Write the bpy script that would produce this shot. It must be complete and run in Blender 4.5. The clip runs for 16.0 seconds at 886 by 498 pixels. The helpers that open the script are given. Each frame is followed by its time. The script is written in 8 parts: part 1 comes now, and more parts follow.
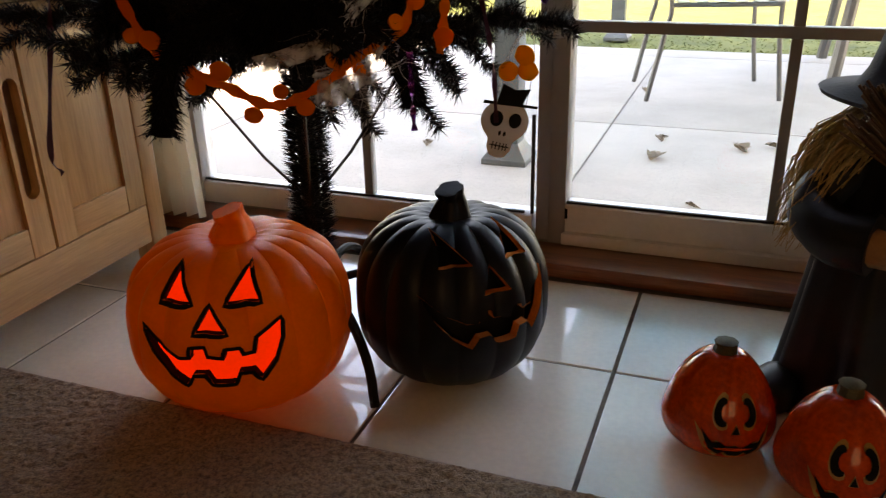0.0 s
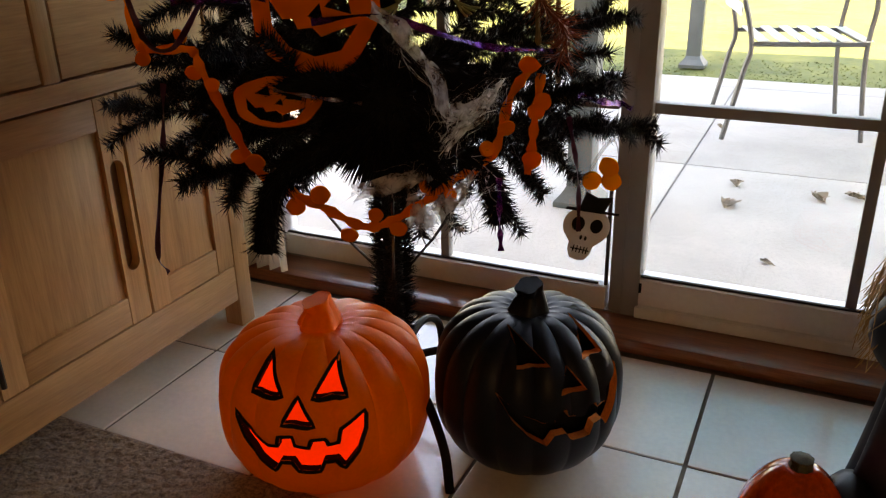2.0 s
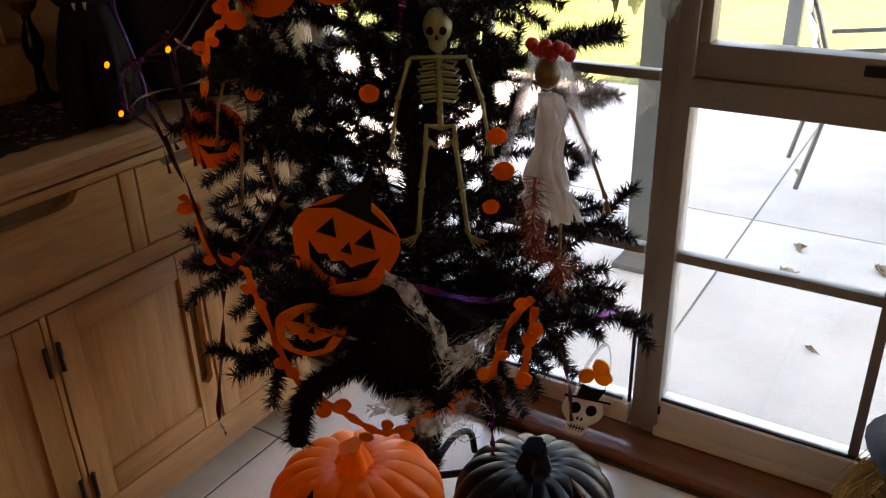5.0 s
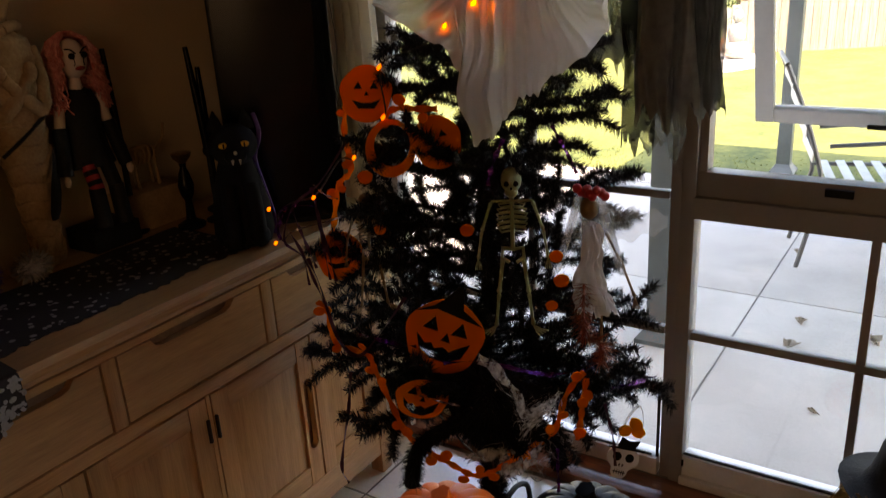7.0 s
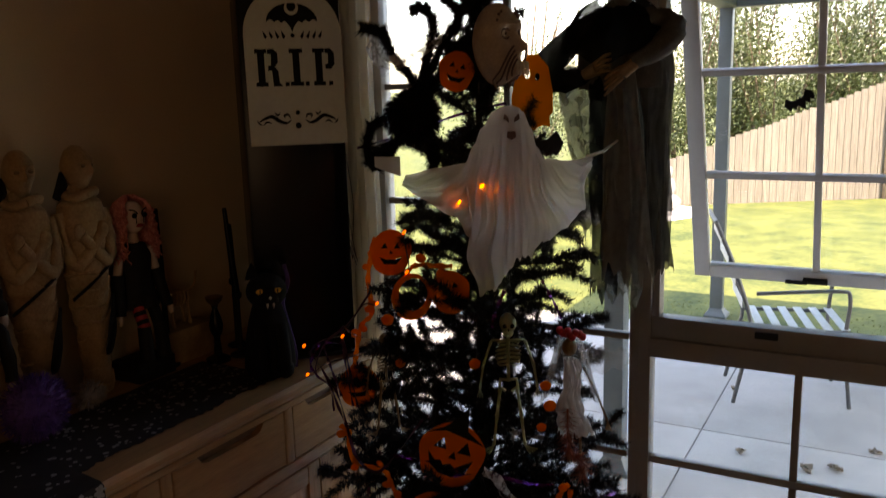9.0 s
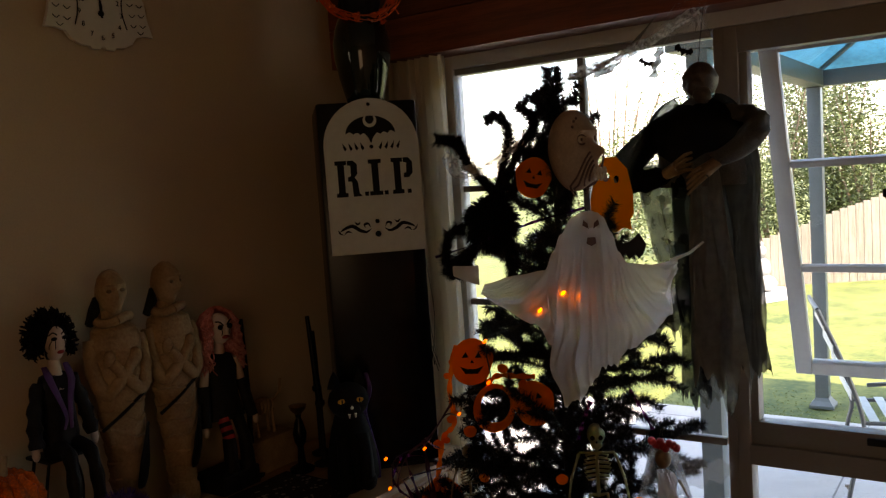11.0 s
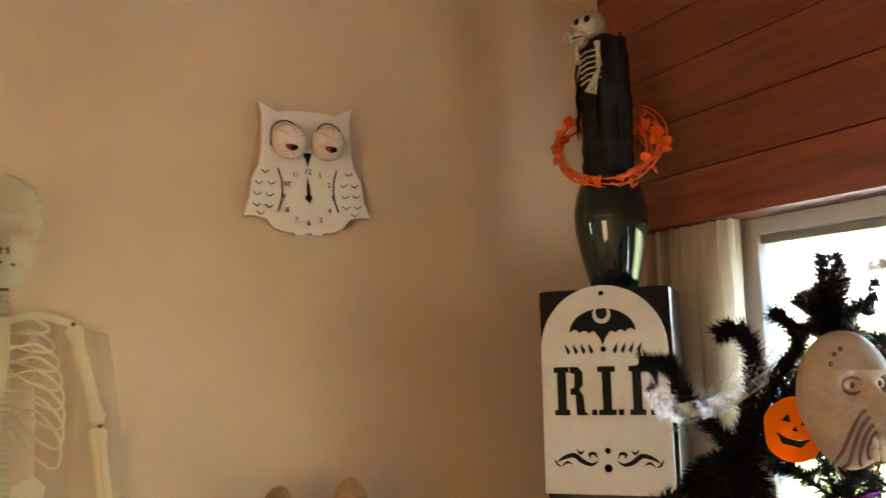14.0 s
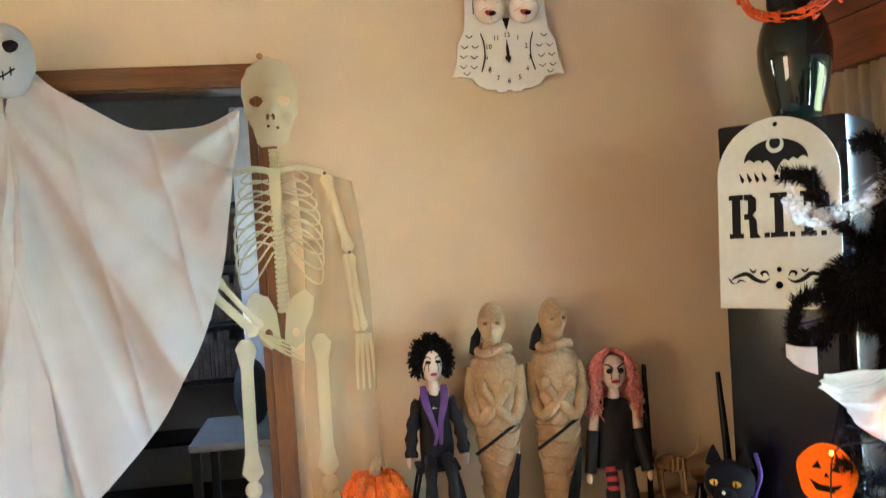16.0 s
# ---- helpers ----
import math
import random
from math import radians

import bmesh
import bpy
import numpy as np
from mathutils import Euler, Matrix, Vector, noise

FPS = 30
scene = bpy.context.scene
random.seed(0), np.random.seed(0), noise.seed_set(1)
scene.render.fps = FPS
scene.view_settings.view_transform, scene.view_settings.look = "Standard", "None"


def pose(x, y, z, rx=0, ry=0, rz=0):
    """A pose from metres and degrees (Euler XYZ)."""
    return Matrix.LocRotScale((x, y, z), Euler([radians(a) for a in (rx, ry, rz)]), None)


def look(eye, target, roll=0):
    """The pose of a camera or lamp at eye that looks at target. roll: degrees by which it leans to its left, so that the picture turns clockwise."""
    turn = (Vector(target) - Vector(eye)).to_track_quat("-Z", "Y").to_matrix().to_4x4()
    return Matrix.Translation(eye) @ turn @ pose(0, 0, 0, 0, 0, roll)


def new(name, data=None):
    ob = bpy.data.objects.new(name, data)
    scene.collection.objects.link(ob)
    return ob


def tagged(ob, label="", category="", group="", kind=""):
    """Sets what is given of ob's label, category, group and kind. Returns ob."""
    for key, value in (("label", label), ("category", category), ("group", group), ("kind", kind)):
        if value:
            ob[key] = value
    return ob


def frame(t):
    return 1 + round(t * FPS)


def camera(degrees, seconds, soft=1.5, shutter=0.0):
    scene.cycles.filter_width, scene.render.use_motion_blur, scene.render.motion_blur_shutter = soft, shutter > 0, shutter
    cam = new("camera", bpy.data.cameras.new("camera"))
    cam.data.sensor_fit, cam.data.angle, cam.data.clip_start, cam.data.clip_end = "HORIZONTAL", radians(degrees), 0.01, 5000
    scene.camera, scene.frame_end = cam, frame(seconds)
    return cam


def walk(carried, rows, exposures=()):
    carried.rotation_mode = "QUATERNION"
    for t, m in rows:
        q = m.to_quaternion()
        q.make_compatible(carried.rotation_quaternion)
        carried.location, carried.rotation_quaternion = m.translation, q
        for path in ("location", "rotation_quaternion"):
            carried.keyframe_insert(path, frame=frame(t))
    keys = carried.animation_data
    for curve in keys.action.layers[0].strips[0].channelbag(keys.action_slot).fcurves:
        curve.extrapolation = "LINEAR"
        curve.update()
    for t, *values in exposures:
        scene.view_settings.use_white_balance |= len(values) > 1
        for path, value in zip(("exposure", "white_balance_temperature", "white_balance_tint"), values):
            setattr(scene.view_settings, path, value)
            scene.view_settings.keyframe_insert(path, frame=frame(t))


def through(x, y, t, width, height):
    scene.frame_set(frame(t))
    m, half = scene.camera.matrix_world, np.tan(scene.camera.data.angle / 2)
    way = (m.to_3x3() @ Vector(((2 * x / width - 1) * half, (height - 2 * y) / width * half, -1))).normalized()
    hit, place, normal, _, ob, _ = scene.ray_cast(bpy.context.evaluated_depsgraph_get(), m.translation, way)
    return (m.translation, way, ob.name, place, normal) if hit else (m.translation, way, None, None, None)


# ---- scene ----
cam = camera(56.4, 16.0, soft=1.2, shutter=0.25)
PATH = [
    (0, (1.633, -1.595, 0.709), (0.979, 0.125, -0.073), -1.3),
    (0.5, (1.614, -1.602, 0.721), (0.868, 0.082, -0.058), -2.0),
    (1, (1.608, -1.6, 0.755), (0.827, 0.07, -0.02), -1.8),
    (1.5, (1.602, -1.595, 0.809), (0.793, 0.061, 0.031), -1.7),
    (2, (1.603, -1.588, 0.857), (0.81, 0.075, 0.079), -1.2),
    (2.5, (1.592, -1.566, 0.895), (0.741, 0.074, 0.129), -1.3),
    (3, (1.564, -1.507, 0.932), (0.614, 0.071, 0.154), -1.7),
    (3.5, (1.592, -1.479, 1.007), (0.639, 0.086, 0.205), -1.0),
    (4, (1.646, -1.491, 1.115), (0.657, 0.032, 0.277), -1.3),
    (4.2, (1.663, -1.5, 1.144), (0.689, 0.025, 0.291), -1.6),
    (6.5, (1.827, -1.794, 1.44), (0.797, -0.311, 0.581), -2.6),
    (7, (1.844, -1.937, 1.479), (0.805, -0.378, 0.781), -3.4),
    (7.5, (1.876, -2.016, 1.509), (0.848, -0.411, 0.903), -2.6),
    (8, (1.908, -2.075, 1.531), (0.893, -0.457, 0.937), -2.2),
    (8.5, (1.89, -2.208, 1.566), (0.891, -0.539, 1.1), -2.2),
    (9, (1.894, -2.314, 1.592), (0.945, -0.595, 1.211), -1.6),
    (9.2, (1.899, -2.327, 1.606), (0.953, -0.59, 1.305), -1.6),
    (11.3, (1.891, -2.24, 1.642), (0.714, -0.631, 1.481), -3.9),
    (11.5, (1.898, -2.144, 1.636), (0.684, -0.562, 1.474), -3.7),
    (12, (1.904, -1.938, 1.613), (0.506, -0.521, 1.415), -1.7),
    (12.5, (1.857, -1.799, 1.649), (0.28, -0.587, 1.438), -2.3),
    (13, (1.788, -1.689, 1.707), (0.171, -0.512, 1.671), -1.9),
    (13.5, (1.784, -1.621, 1.762), (0.168, -0.453, 1.904), -2.0),
    (14, (1.854, -1.555, 1.789), (0.066, -0.681, 1.988), -2.2),
    (14.5, (1.942, -1.48, 1.79), (0.036, -0.915, 2.011), -1.7),
    (15, (1.999, -1.418, 1.759), (0.038, -1.076, 1.948), -1.9),
    (15.5, (2.043, -1.418, 1.721), (0.061, -1.169, 1.813), -2.3),
    (16, (2.158, -1.487, 1.679), (0.176, -1.225, 1.624), -3.6),
]
walk(cam, [(t, look(e, g, r)) for t, e, g, r in PATH],
     [(0.0, 3.74, 10300, 22), (2.0, 3.85, 10300, 22), (3.5, 4.28, 9700, 22), (4.2, 4.2, 9600, 22), (6.3, 3.6, 9400, 22), (7.5, 3.32, 9000, 22), (9.2, 2.85, 8200, 20), (11.3, 3.2, 7800, 18), (11.5, 3.4, 7700, 18), (12.0, 4.4, 7400, 17), (12.5, 5.42, 7300, 17), (13.0, 5.68, 7200, 15), (13.5, 5.74, 7000, 14), (14.5, 6.6, 6500, 9), (15.0, 6.72, 6050, 6), (16.0, 6.78, 5650, 4)])
# ---- light ----
SUN_DIR = Vector((0.34, -0.20, 0.84)).normalized()
world = bpy.data.worlds.new("world")
scene.world = world
world.use_nodes = True
wn = world.node_tree
sky = wn.nodes.new("ShaderNodeTexSky")
sky.sky_type = "NISHITA"
sky.sun_disc = False
sky.sun_elevation = math.asin(SUN_DIR.z)
sky.sun_rotation = math.atan2(SUN_DIR.x, SUN_DIR.y)
wn.links.new(sky.outputs[0], wn.nodes["Background"].inputs[0])
wn.nodes["Background"].inputs[1].default_value = 0.15
sun = new("sun", bpy.data.lights.new("sun", "SUN"))
sun.data.energy, sun.data.angle, sun.data.color = 2.1, radians(0.6), (1.0, 0.94, 0.85)
sun.matrix_world = look((0, 0, 9), Vector((0, 0, 9)) - SUN_DIR)


# warm fill lamp added in a south wall niche, far behind the walk
lamp = new("fill_light_south", bpy.data.lights.new("fill_light_south", "AREA"))
lamp.data.shape, lamp.data.size, lamp.data.size_y = "RECTANGLE", 1.58, 1.38
lamp.data.energy, lamp.data.color = 0.85, (1.0, 0.70, 0.42)
lamp.matrix_world = look((3.2, -5.02, 1.5), (3.2, 0, 1.5))


# ---- materials ----
def nodes_of(name):
    m = bpy.data.materials.new(name)
    m.use_nodes = True
    nt = m.node_tree
    return m, nt, nt.nodes["Principled BSDF"]


def mat(name, col, rough=0.5, metal=0.0, var=0.18, scale=25.0, bump=0.15, fine=8.0, col2=None, stretch=(1, 1, 1),
        trans=0.0, through=0.0, glow=None, coat=0.0, sheen=0.0, alpha=1.0, island=0.0, sub=0.0, spec=0.5):
    """Two scales of noise drive the colour, the roughness and a fine relief; real-world size in metres."""
    m, nt, b = nodes_of(name)
    L = nt.links.new
    tc = nt.nodes.new("ShaderNodeTexCoord")
    mp = nt.nodes.new("ShaderNodeMapping")
    mp.inputs["Scale"].default_value = stretch
    L(tc.outputs["Object"], mp.inputs["Vector"])
    n1 = nt.nodes.new("ShaderNodeTexNoise")
    n1.inputs["Scale"].default_value = scale
    n1.inputs["Detail"].default_value = 4
    n2 = nt.nodes.new("ShaderNodeTexNoise")
    n2.inputs["Scale"].default_value = scale * fine
    n2.inputs["Detail"].default_value = 3
    L(mp.outputs[0], n1.inputs["Vector"])
    L(mp.outputs[0], n2.inputs["Vector"])
    mx = nt.nodes.new("ShaderNodeMath")
    mx.operation = "MULTIPLY_ADD"
    L(n2.outputs[0], mx.inputs[0])
    mx.inputs[1].default_value = 0.4
    md = nt.nodes.new("ShaderNodeMath")
    md.operation = "MULTIPLY"
    md.inputs[1].default_value = 0.6
    L(n1.outputs[0], md.inputs[0])
    L(md.outputs[0], mx.inputs[2])
    ramp = nt.nodes.new("ShaderNodeValToRGB")
    lo = col2 or tuple(max(0.0, c * (1 - var)) for c in col)
    hi = col if col2 else tuple(min(1.0, c * (1 + var)) for c in col)
    ramp.color_ramp.elements[0].position, ramp.color_ramp.elements[1].position = 0.36, 0.64
    ramp.color_ramp.elements[0].color, ramp.color_ramp.elements[1].color = (*lo, 1), (*hi, 1)
    L(mx.outputs[0], ramp.inputs[0])
    out = ramp.outputs[0]
    if island:
        oi = nt.nodes.new("ShaderNodeObjectInfo")
        hs = nt.nodes.new("ShaderNodeHueSaturation")
        ma = nt.nodes.new("ShaderNodeMath")
        ma.operation = "MULTIPLY_ADD"
        ma.inputs[1].default_value, ma.inputs[2].default_value = island, 1 - island / 2
        L(oi.outputs["Random"], ma.inputs[0])
        L(ma.outputs[0], hs.inputs["Value"])
        L(out, hs.inputs["Color"])
        out = hs.outputs[0]
    L(out, b.inputs["Base Color"])
    b.inputs["Roughness"].default_value = rough
    b.inputs["Metallic"].default_value = metal
    b.inputs["Transmission Weight"].default_value = trans
    b.inputs["Specular IOR Level"].default_value = spec
    b.inputs["Coat Weight"].default_value = coat
    b.inputs["Sheen Weight"].default_value = sheen
    b.inputs["Alpha"].default_value = alpha
    b.inputs["Subsurface Weight"].default_value = sub
    b.inputs["Subsurface Scale"].default_value = 0.01
    if glow:
        b.inputs["Emission Color"].default_value = (*glow[:3], 1)
        b.inputs["Emission Strength"].default_value = glow[3]
    if through:
        tl = nt.nodes.new("ShaderNodeBsdfTranslucent")
        tl.inputs[0].default_value = (1.0, 0.42, 0.10, 1)
        ms = nt.nodes.new("ShaderNodeMixShader")
        ms.inputs[0].default_value = through
        L(b.outputs[0], ms.inputs[1])
        L(tl.outputs[0], ms.inputs[2])
        L(ms.outputs[0], nt.nodes["Material Output"].inputs[0])
    if bump:
        bp = nt.nodes.new("ShaderNodeBump")
        bp.inputs["Strength"].default_value = bump
        bp.inputs["Distance"].default_value = 0.004
        L(mx.outputs[0], bp.inputs["Height"])
        L(bp.outputs[0], b.inputs["Normal"])
    return m


def cloth_mat(name, col, sheer=0.0, weave=900, through_col=None, holes=0.0, vary=0.92, patch=14, thin=0.4):
    """Thin cloth: diffuse and translucent, with a little of it let through between the threads."""
    m, nt, b = nodes_of(name)
    L = nt.links.new
    tc = nt.nodes.new("ShaderNodeTexCoord")
    nz = nt.nodes.new("ShaderNodeTexNoise")
    nz.inputs["Scale"].default_value = patch
    nz.inputs["Detail"].default_value = 5
    L(tc.outputs["Object"], nz.inputs["Vector"])
    rp = nt.nodes.new("ShaderNodeValToRGB")
    rp.color_ramp.elements[0].position, rp.color_ramp.elements[1].position = 0.3, 0.7
    rp.color_ramp.elements[0].color = (*[c * vary for c in col], 1)
    rp.color_ramp.elements[1].color = (*col, 1)
    L(nz.outputs[0], rp.inputs[0])
    df = nt.nodes.new("ShaderNodeBsdfDiffuse")
    tl = nt.nodes.new("ShaderNodeBsdfTranslucent")
    tl.inputs[0].default_value = (*(through_col or col), 1)
    L(rp.outputs[0], df.inputs[0])
    fine = nt.nodes.new("ShaderNodeTexNoise")
    fine.inputs["Scale"].default_value = weave
    L(tc.outputs["Object"], fine.inputs["Vector"])
    bp = nt.nodes.new("ShaderNodeBump")
    bp.inputs["Strength"].default_value = 0.3
    bp.inputs["Distance"].default_value = 0.001
    L(fine.outputs[0], bp.inputs["Height"])
    L(bp.outputs[0], df.inputs["Normal"])
    mix = nt.nodes.new("ShaderNodeMixShader")
    mix.inputs[0].default_value = thin
    L(df.outputs[0], mix.inputs[1])
    L(tl.outputs[0], mix.inputs[2])
    tr = nt.nodes.new("ShaderNodeBsdfTransparent")
    m2 = nt.nodes.new("ShaderNodeMixShader")
    if holes:
        gate = nt.nodes.new("ShaderNodeMapRange")
        gate.inputs[1].default_value, gate.inputs[2].default_value = 0.35, 0.65
        gate.inputs[3].default_value, gate.inputs[4].default_value = max(0, sheer - holes), min(1, sheer + holes)
        L(nz.outputs[0], gate.inputs[0])
        L(gate.outputs[0], m2.inputs[0])
    else:
        m2.inputs[0].default_value = sheer
    L(mix.outputs[0], m2.inputs[1])
    L(tr.outputs[0], m2.inputs[2])
    L(m2.outputs[0], nt.nodes["Material Output"].inputs[0])
    nt.nodes.remove(b)
    return m


def glass_mat(name, tint=(1, 1, 1)):
    """A clean thin pane: mostly clear, with a mirror share that grows at grazing angles."""
    m, nt, b = nodes_of(name)
    L = nt.links.new
    tr = nt.nodes.new("ShaderNodeBsdfTransparent")
    tr.inputs[0].default_value = (*tint, 1)
    gl = nt.nodes.new("ShaderNodeBsdfGlossy")
    gl.inputs["Roughness"].default_value = 0.02
    fr = nt.nodes.new("ShaderNodeFresnel")
    fr.inputs[0].default_value = 1.35
    mx = nt.nodes.new("ShaderNodeMixShader")
    L(fr.outputs[0], mx.inputs[0])
    L(tr.outputs[0], mx.inputs[1])
    L(gl.outputs[0], mx.inputs[2])
    L(mx.outputs[0], nt.nodes["Material Output"].inputs[0])
    nt.nodes.remove(b)
    return m


def wood(name, light, dark, axis="y", rough=0.45, ring=14.0, coat=0.1, vary=0.25):
    st = {"x": (0.6, 9, 9), "y": (9, 0.6, 9), "z": (9, 9, 0.6)}[axis]
    return mat(name, light, rough, var=0.2, scale=ring * 0.35, col2=dark, stretch=st, bump=0.12, fine=7, coat=coat, island=vary)


M = {}
M["wall"] = mat("wall_paint", (0.62, 0.465, 0.30), 0.75, var=0.05, scale=3, bump=0.25, fine=60)
M["ceiling"] = mat("ceiling_paint", (0.55, 0.48, 0.40), 0.8, var=0.03, scale=3, bump=0.1)
M["tile"] = mat("floor_tile", (0.92, 0.84, 0.73), 0.24, var=0.07, scale=7, bump=0.03, fine=14, island=0.1, coat=1.0, spec=1.0)
M["grout"] = mat("grout", (0.17, 0.145, 0.12), 0.9, var=0.25, scale=40, bump=0.3)
M["carpet"] = mat("carpet", (0.46, 0.32, 0.20), 0.95, col2=(0.10, 0.066, 0.042), scale=170, bump=0.8, fine=3, sheen=0.3)
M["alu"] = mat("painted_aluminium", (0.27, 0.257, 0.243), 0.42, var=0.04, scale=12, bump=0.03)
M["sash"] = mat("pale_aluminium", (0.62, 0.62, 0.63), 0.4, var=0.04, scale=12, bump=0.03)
# bottom rails: same frame, whitened for light bounced off the tiles
M["rail"] = mat("bounce_lit_rail", (0.84, 0.84, 0.84), 0.35, var=0.04, scale=12, bump=0.03)
M["gasket"] = mat("black_rubber", (0.02, 0.02, 0.02), 0.7, bump=0.05)
M["glass"] = glass_mat("window_glass")
M["sill"] = wood("red_timber", (0.34, 0.115, 0.042), (0.16, 0.048, 0.019), "x", 0.3, coat=0.5)
M["board"] = wood("cedar_board", (0.24, 0.062, 0.026), (0.13, 0.033, 0.014), "x", 0.5, coat=0.1, vary=0.8)
M["oak"] = wood("pale_oak_length", (0.53, 0.30, 0.13), (0.36, 0.19, 0.078), "y", 0.42)
M["oak_up"] = wood("pale_oak_upright", (0.53, 0.30, 0.13), (0.36, 0.19, 0.078), "z", 0.42)
# oak darkened in colour to stand for the shade inside recesses
M["oak_shade"] = mat("shaded_recess_oak", (0.16, 0.085, 0.04), 0.6)
M["hinge"] = mat("dark_iron", (0.05, 0.04, 0.035), 0.4, 0.8)
M["door_trim"] = wood("varnished_trim", (0.18, 0.066, 0.015), (0.085, 0.029, 0.007), "y", 0.3, coat=0.4)
M["door_trim_up"] = wood("varnished_jamb", (0.18, 0.066, 0.015), (0.085, 0.029, 0.007), "z", 0.3, coat=0.4)
M["curtain"] = cloth_mat("curtain_linen", (0.80, 0.71, 0.57), 0.0, 500, thin=0.5)
M["concrete"] = mat("patio_concrete", (0.41, 0.385, 0.345), 0.85, var=0.14, scale=3, bump=0.25, fine=40)
M["joint"] = mat("patio_joint", (0.24, 0.23, 0.215), 0.9)
M["lawn"] = mat("lawn", (0.150, 0.160, 0.032), 0.9, var=0.4, scale=3.2, bump=0.8, fine=7, col2=(0.040, 0.066, 0.010))
M["grass"] = mat("grass_blade", (0.18, 0.19, 0.045), 0.8, var=0.4, scale=2.2, bump=0, col2=(0.12, 0.14, 0.03))
M["fence"] = wood("weathered_paling", (0.29, 0.245, 0.185), (0.165, 0.135, 0.10), "z", 0.8, coat=0)
M["post"] = mat("grey_powder_coat", (0.10, 0.115, 0.115), 0.4, var=0.08, scale=10, bump=0.05)
M["canopy"] = mat("blue_canopy", (0.10, 0.32, 0.42), 0.5, var=0.2, scale=4, bump=0.1)
M["steel"] = mat("grey_chair_metal", (0.10, 0.10, 0.10), 0.4, 0.5, var=0.1, bump=0.05)
M["strap"] = mat("white_chair_strap", (0.52, 0.52, 0.50), 0.6, var=0.1)
M["leaf"] = mat("shrub_leaf", (0.13, 0.155, 0.045), 0.5, var=0.5, scale=3, bump=0, col2=(0.03, 0.048, 0.012))
M["leaf_red"] = mat("maple_leaf", (0.24, 0.06, 0.035), 0.5, var=0.4, scale=4, bump=0)
M["twig"] = mat("twig_bark", (0.16, 0.11, 0.07), 0.8, var=0.3, scale=15)
M["dry_leaf"] = mat("dry_leaf", (0.22, 0.175, 0.125), 0.8, var=0.3)
M["clay"] = mat("clay_pot", (0.42, 0.16, 0.07), 0.8)
M["pebble"] = mat("white_pebbles", (0.6, 0.58, 0.54), 0.8, var=0.3, scale=30, bump=0.8)
M["stone"] = mat("grey_stone", (0.28, 0.27, 0.25), 0.9, var=0.2, scale=30, bump=0.5)
M["black_gloss"] = mat("black_gloss", (0.005, 0.005, 0.006), 0.25, var=0.2, bump=0.02, spec=0.25)
M["black_matt"] = mat("black_matt", (0.009, 0.009, 0.010), 0.6, var=0.3, bump=0.1, spec=0.2)
M["black_fur"] = mat("black_fur", (0.006, 0.006, 0.007), 0.8, var=0.3, bump=0, spec=0.12)
M["needle"] = mat("black_tinsel_needle", (0.006, 0.006, 0.007), 0.5, var=0.3, bump=0, spec=0.3)
M["wire"] = mat("black_wire", (0.01, 0.01, 0.01), 0.45, bump=0)
M["white_sign"] = mat("cream_board", (0.60, 0.61, 0.52), 0.5, var=0.05, scale=8, bump=0.05)
M["ink"] = mat("black_ink", (0.010, 0.010, 0.010), 0.7, bump=0, spec=0.1)
M["orange_felt"] = cloth_mat("orange_felt", (0.95, 0.225, 0.008), 0.0, 500, (0.98, 0.25, 0.008))
M["amber_card"] = cloth_mat("amber_felt", (0.88, 0.35, 0.02), 0.0, 500, (0.98, 0.42, 0.02))
M["orange_tinsel"] = mat("orange_tinsel", (0.24, 0.045, 0.008), 0.4, var=0.3, bump=0)
M["purple_foil"] = mat("purple_foil", (0.20, 0.05, 0.30), 0.22, 0.85, var=0.3, bump=0.1)
M["dark_ribbon"] = mat("dark_plum_ribbon", (0.09, 0.022, 0.05), 0.35, 0.2, var=0.3)
M["silver_strip"] = mat("silver_strip", (0.6, 0.55, 0.65), 0.2, 0.9, bump=0.1)
M["glow_bone"] = mat("glow_plastic", (0.26, 0.30, 0.15), 0.4, var=0.08, scale=30, bump=0.1, sub=0.2)
M["tan_bone"] = mat("brown_bone", (0.20, 0.13, 0.06), 0.5, var=0.2)
M["pale_bone"] = cloth_mat("thin_pale_plastic", (0.84, 0.76, 0.54), 0.46, 60)
M["ghost_cloth"] = cloth_mat("ghost_gauze", (0.78, 0.76, 0.76), 0.05, 800)
M["veil"] = cloth_mat("white_veil", (0.78, 0.78, 0.80), 0.70, 800)
M["web"] = cloth_mat("web_fluff", (0.75, 0.74, 0.74), 0.58, 300, None, 0.36, 0.9, 70)
M["drape"] = cloth_mat("doorway_drape", (0.48, 0.462, 0.468), 0.0, 900, thin=0.12)
M["gauze_dark"] = cloth_mat("dark_gauze", (0.12, 0.115, 0.10), 0.08, 300, (0.08, 0.077, 0.065), 0.08, 0.35, 24)
M["gauze_grey"] = cloth_mat("grey_ragged_gauze", (0.30, 0.29, 0.255), 0.06, 300, (0.11, 0.107, 0.09), 0.05, 0.5, 40)
M["gauze_sheer"] = cloth_mat("sheer_grey_gauze", (0.15, 0.15, 0.125), 0.30, 300, (0.13, 0.13, 0.105), 0.18, 0.5, 24)
M["gauze_black"] = cloth_mat("black_gauze", (0.012, 0.012, 0.012), 0.06, 400, (0.03, 0.03, 0.03))
M["gauze_cream"] = cloth_mat("cream_gauze", (0.88, 0.79, 0.60), 0.64, 400)
# faint emission stands in for inner light showing through the foam shell
M["pumpkin_orange"] = mat("glowing_orange_foam", (0.96, 0.16, 0.006), 0.5, var=0.08, scale=14, bump=0.06, fine=12, spec=0.22, glow=(1.0, 0.10, 0.004, 0.0035))
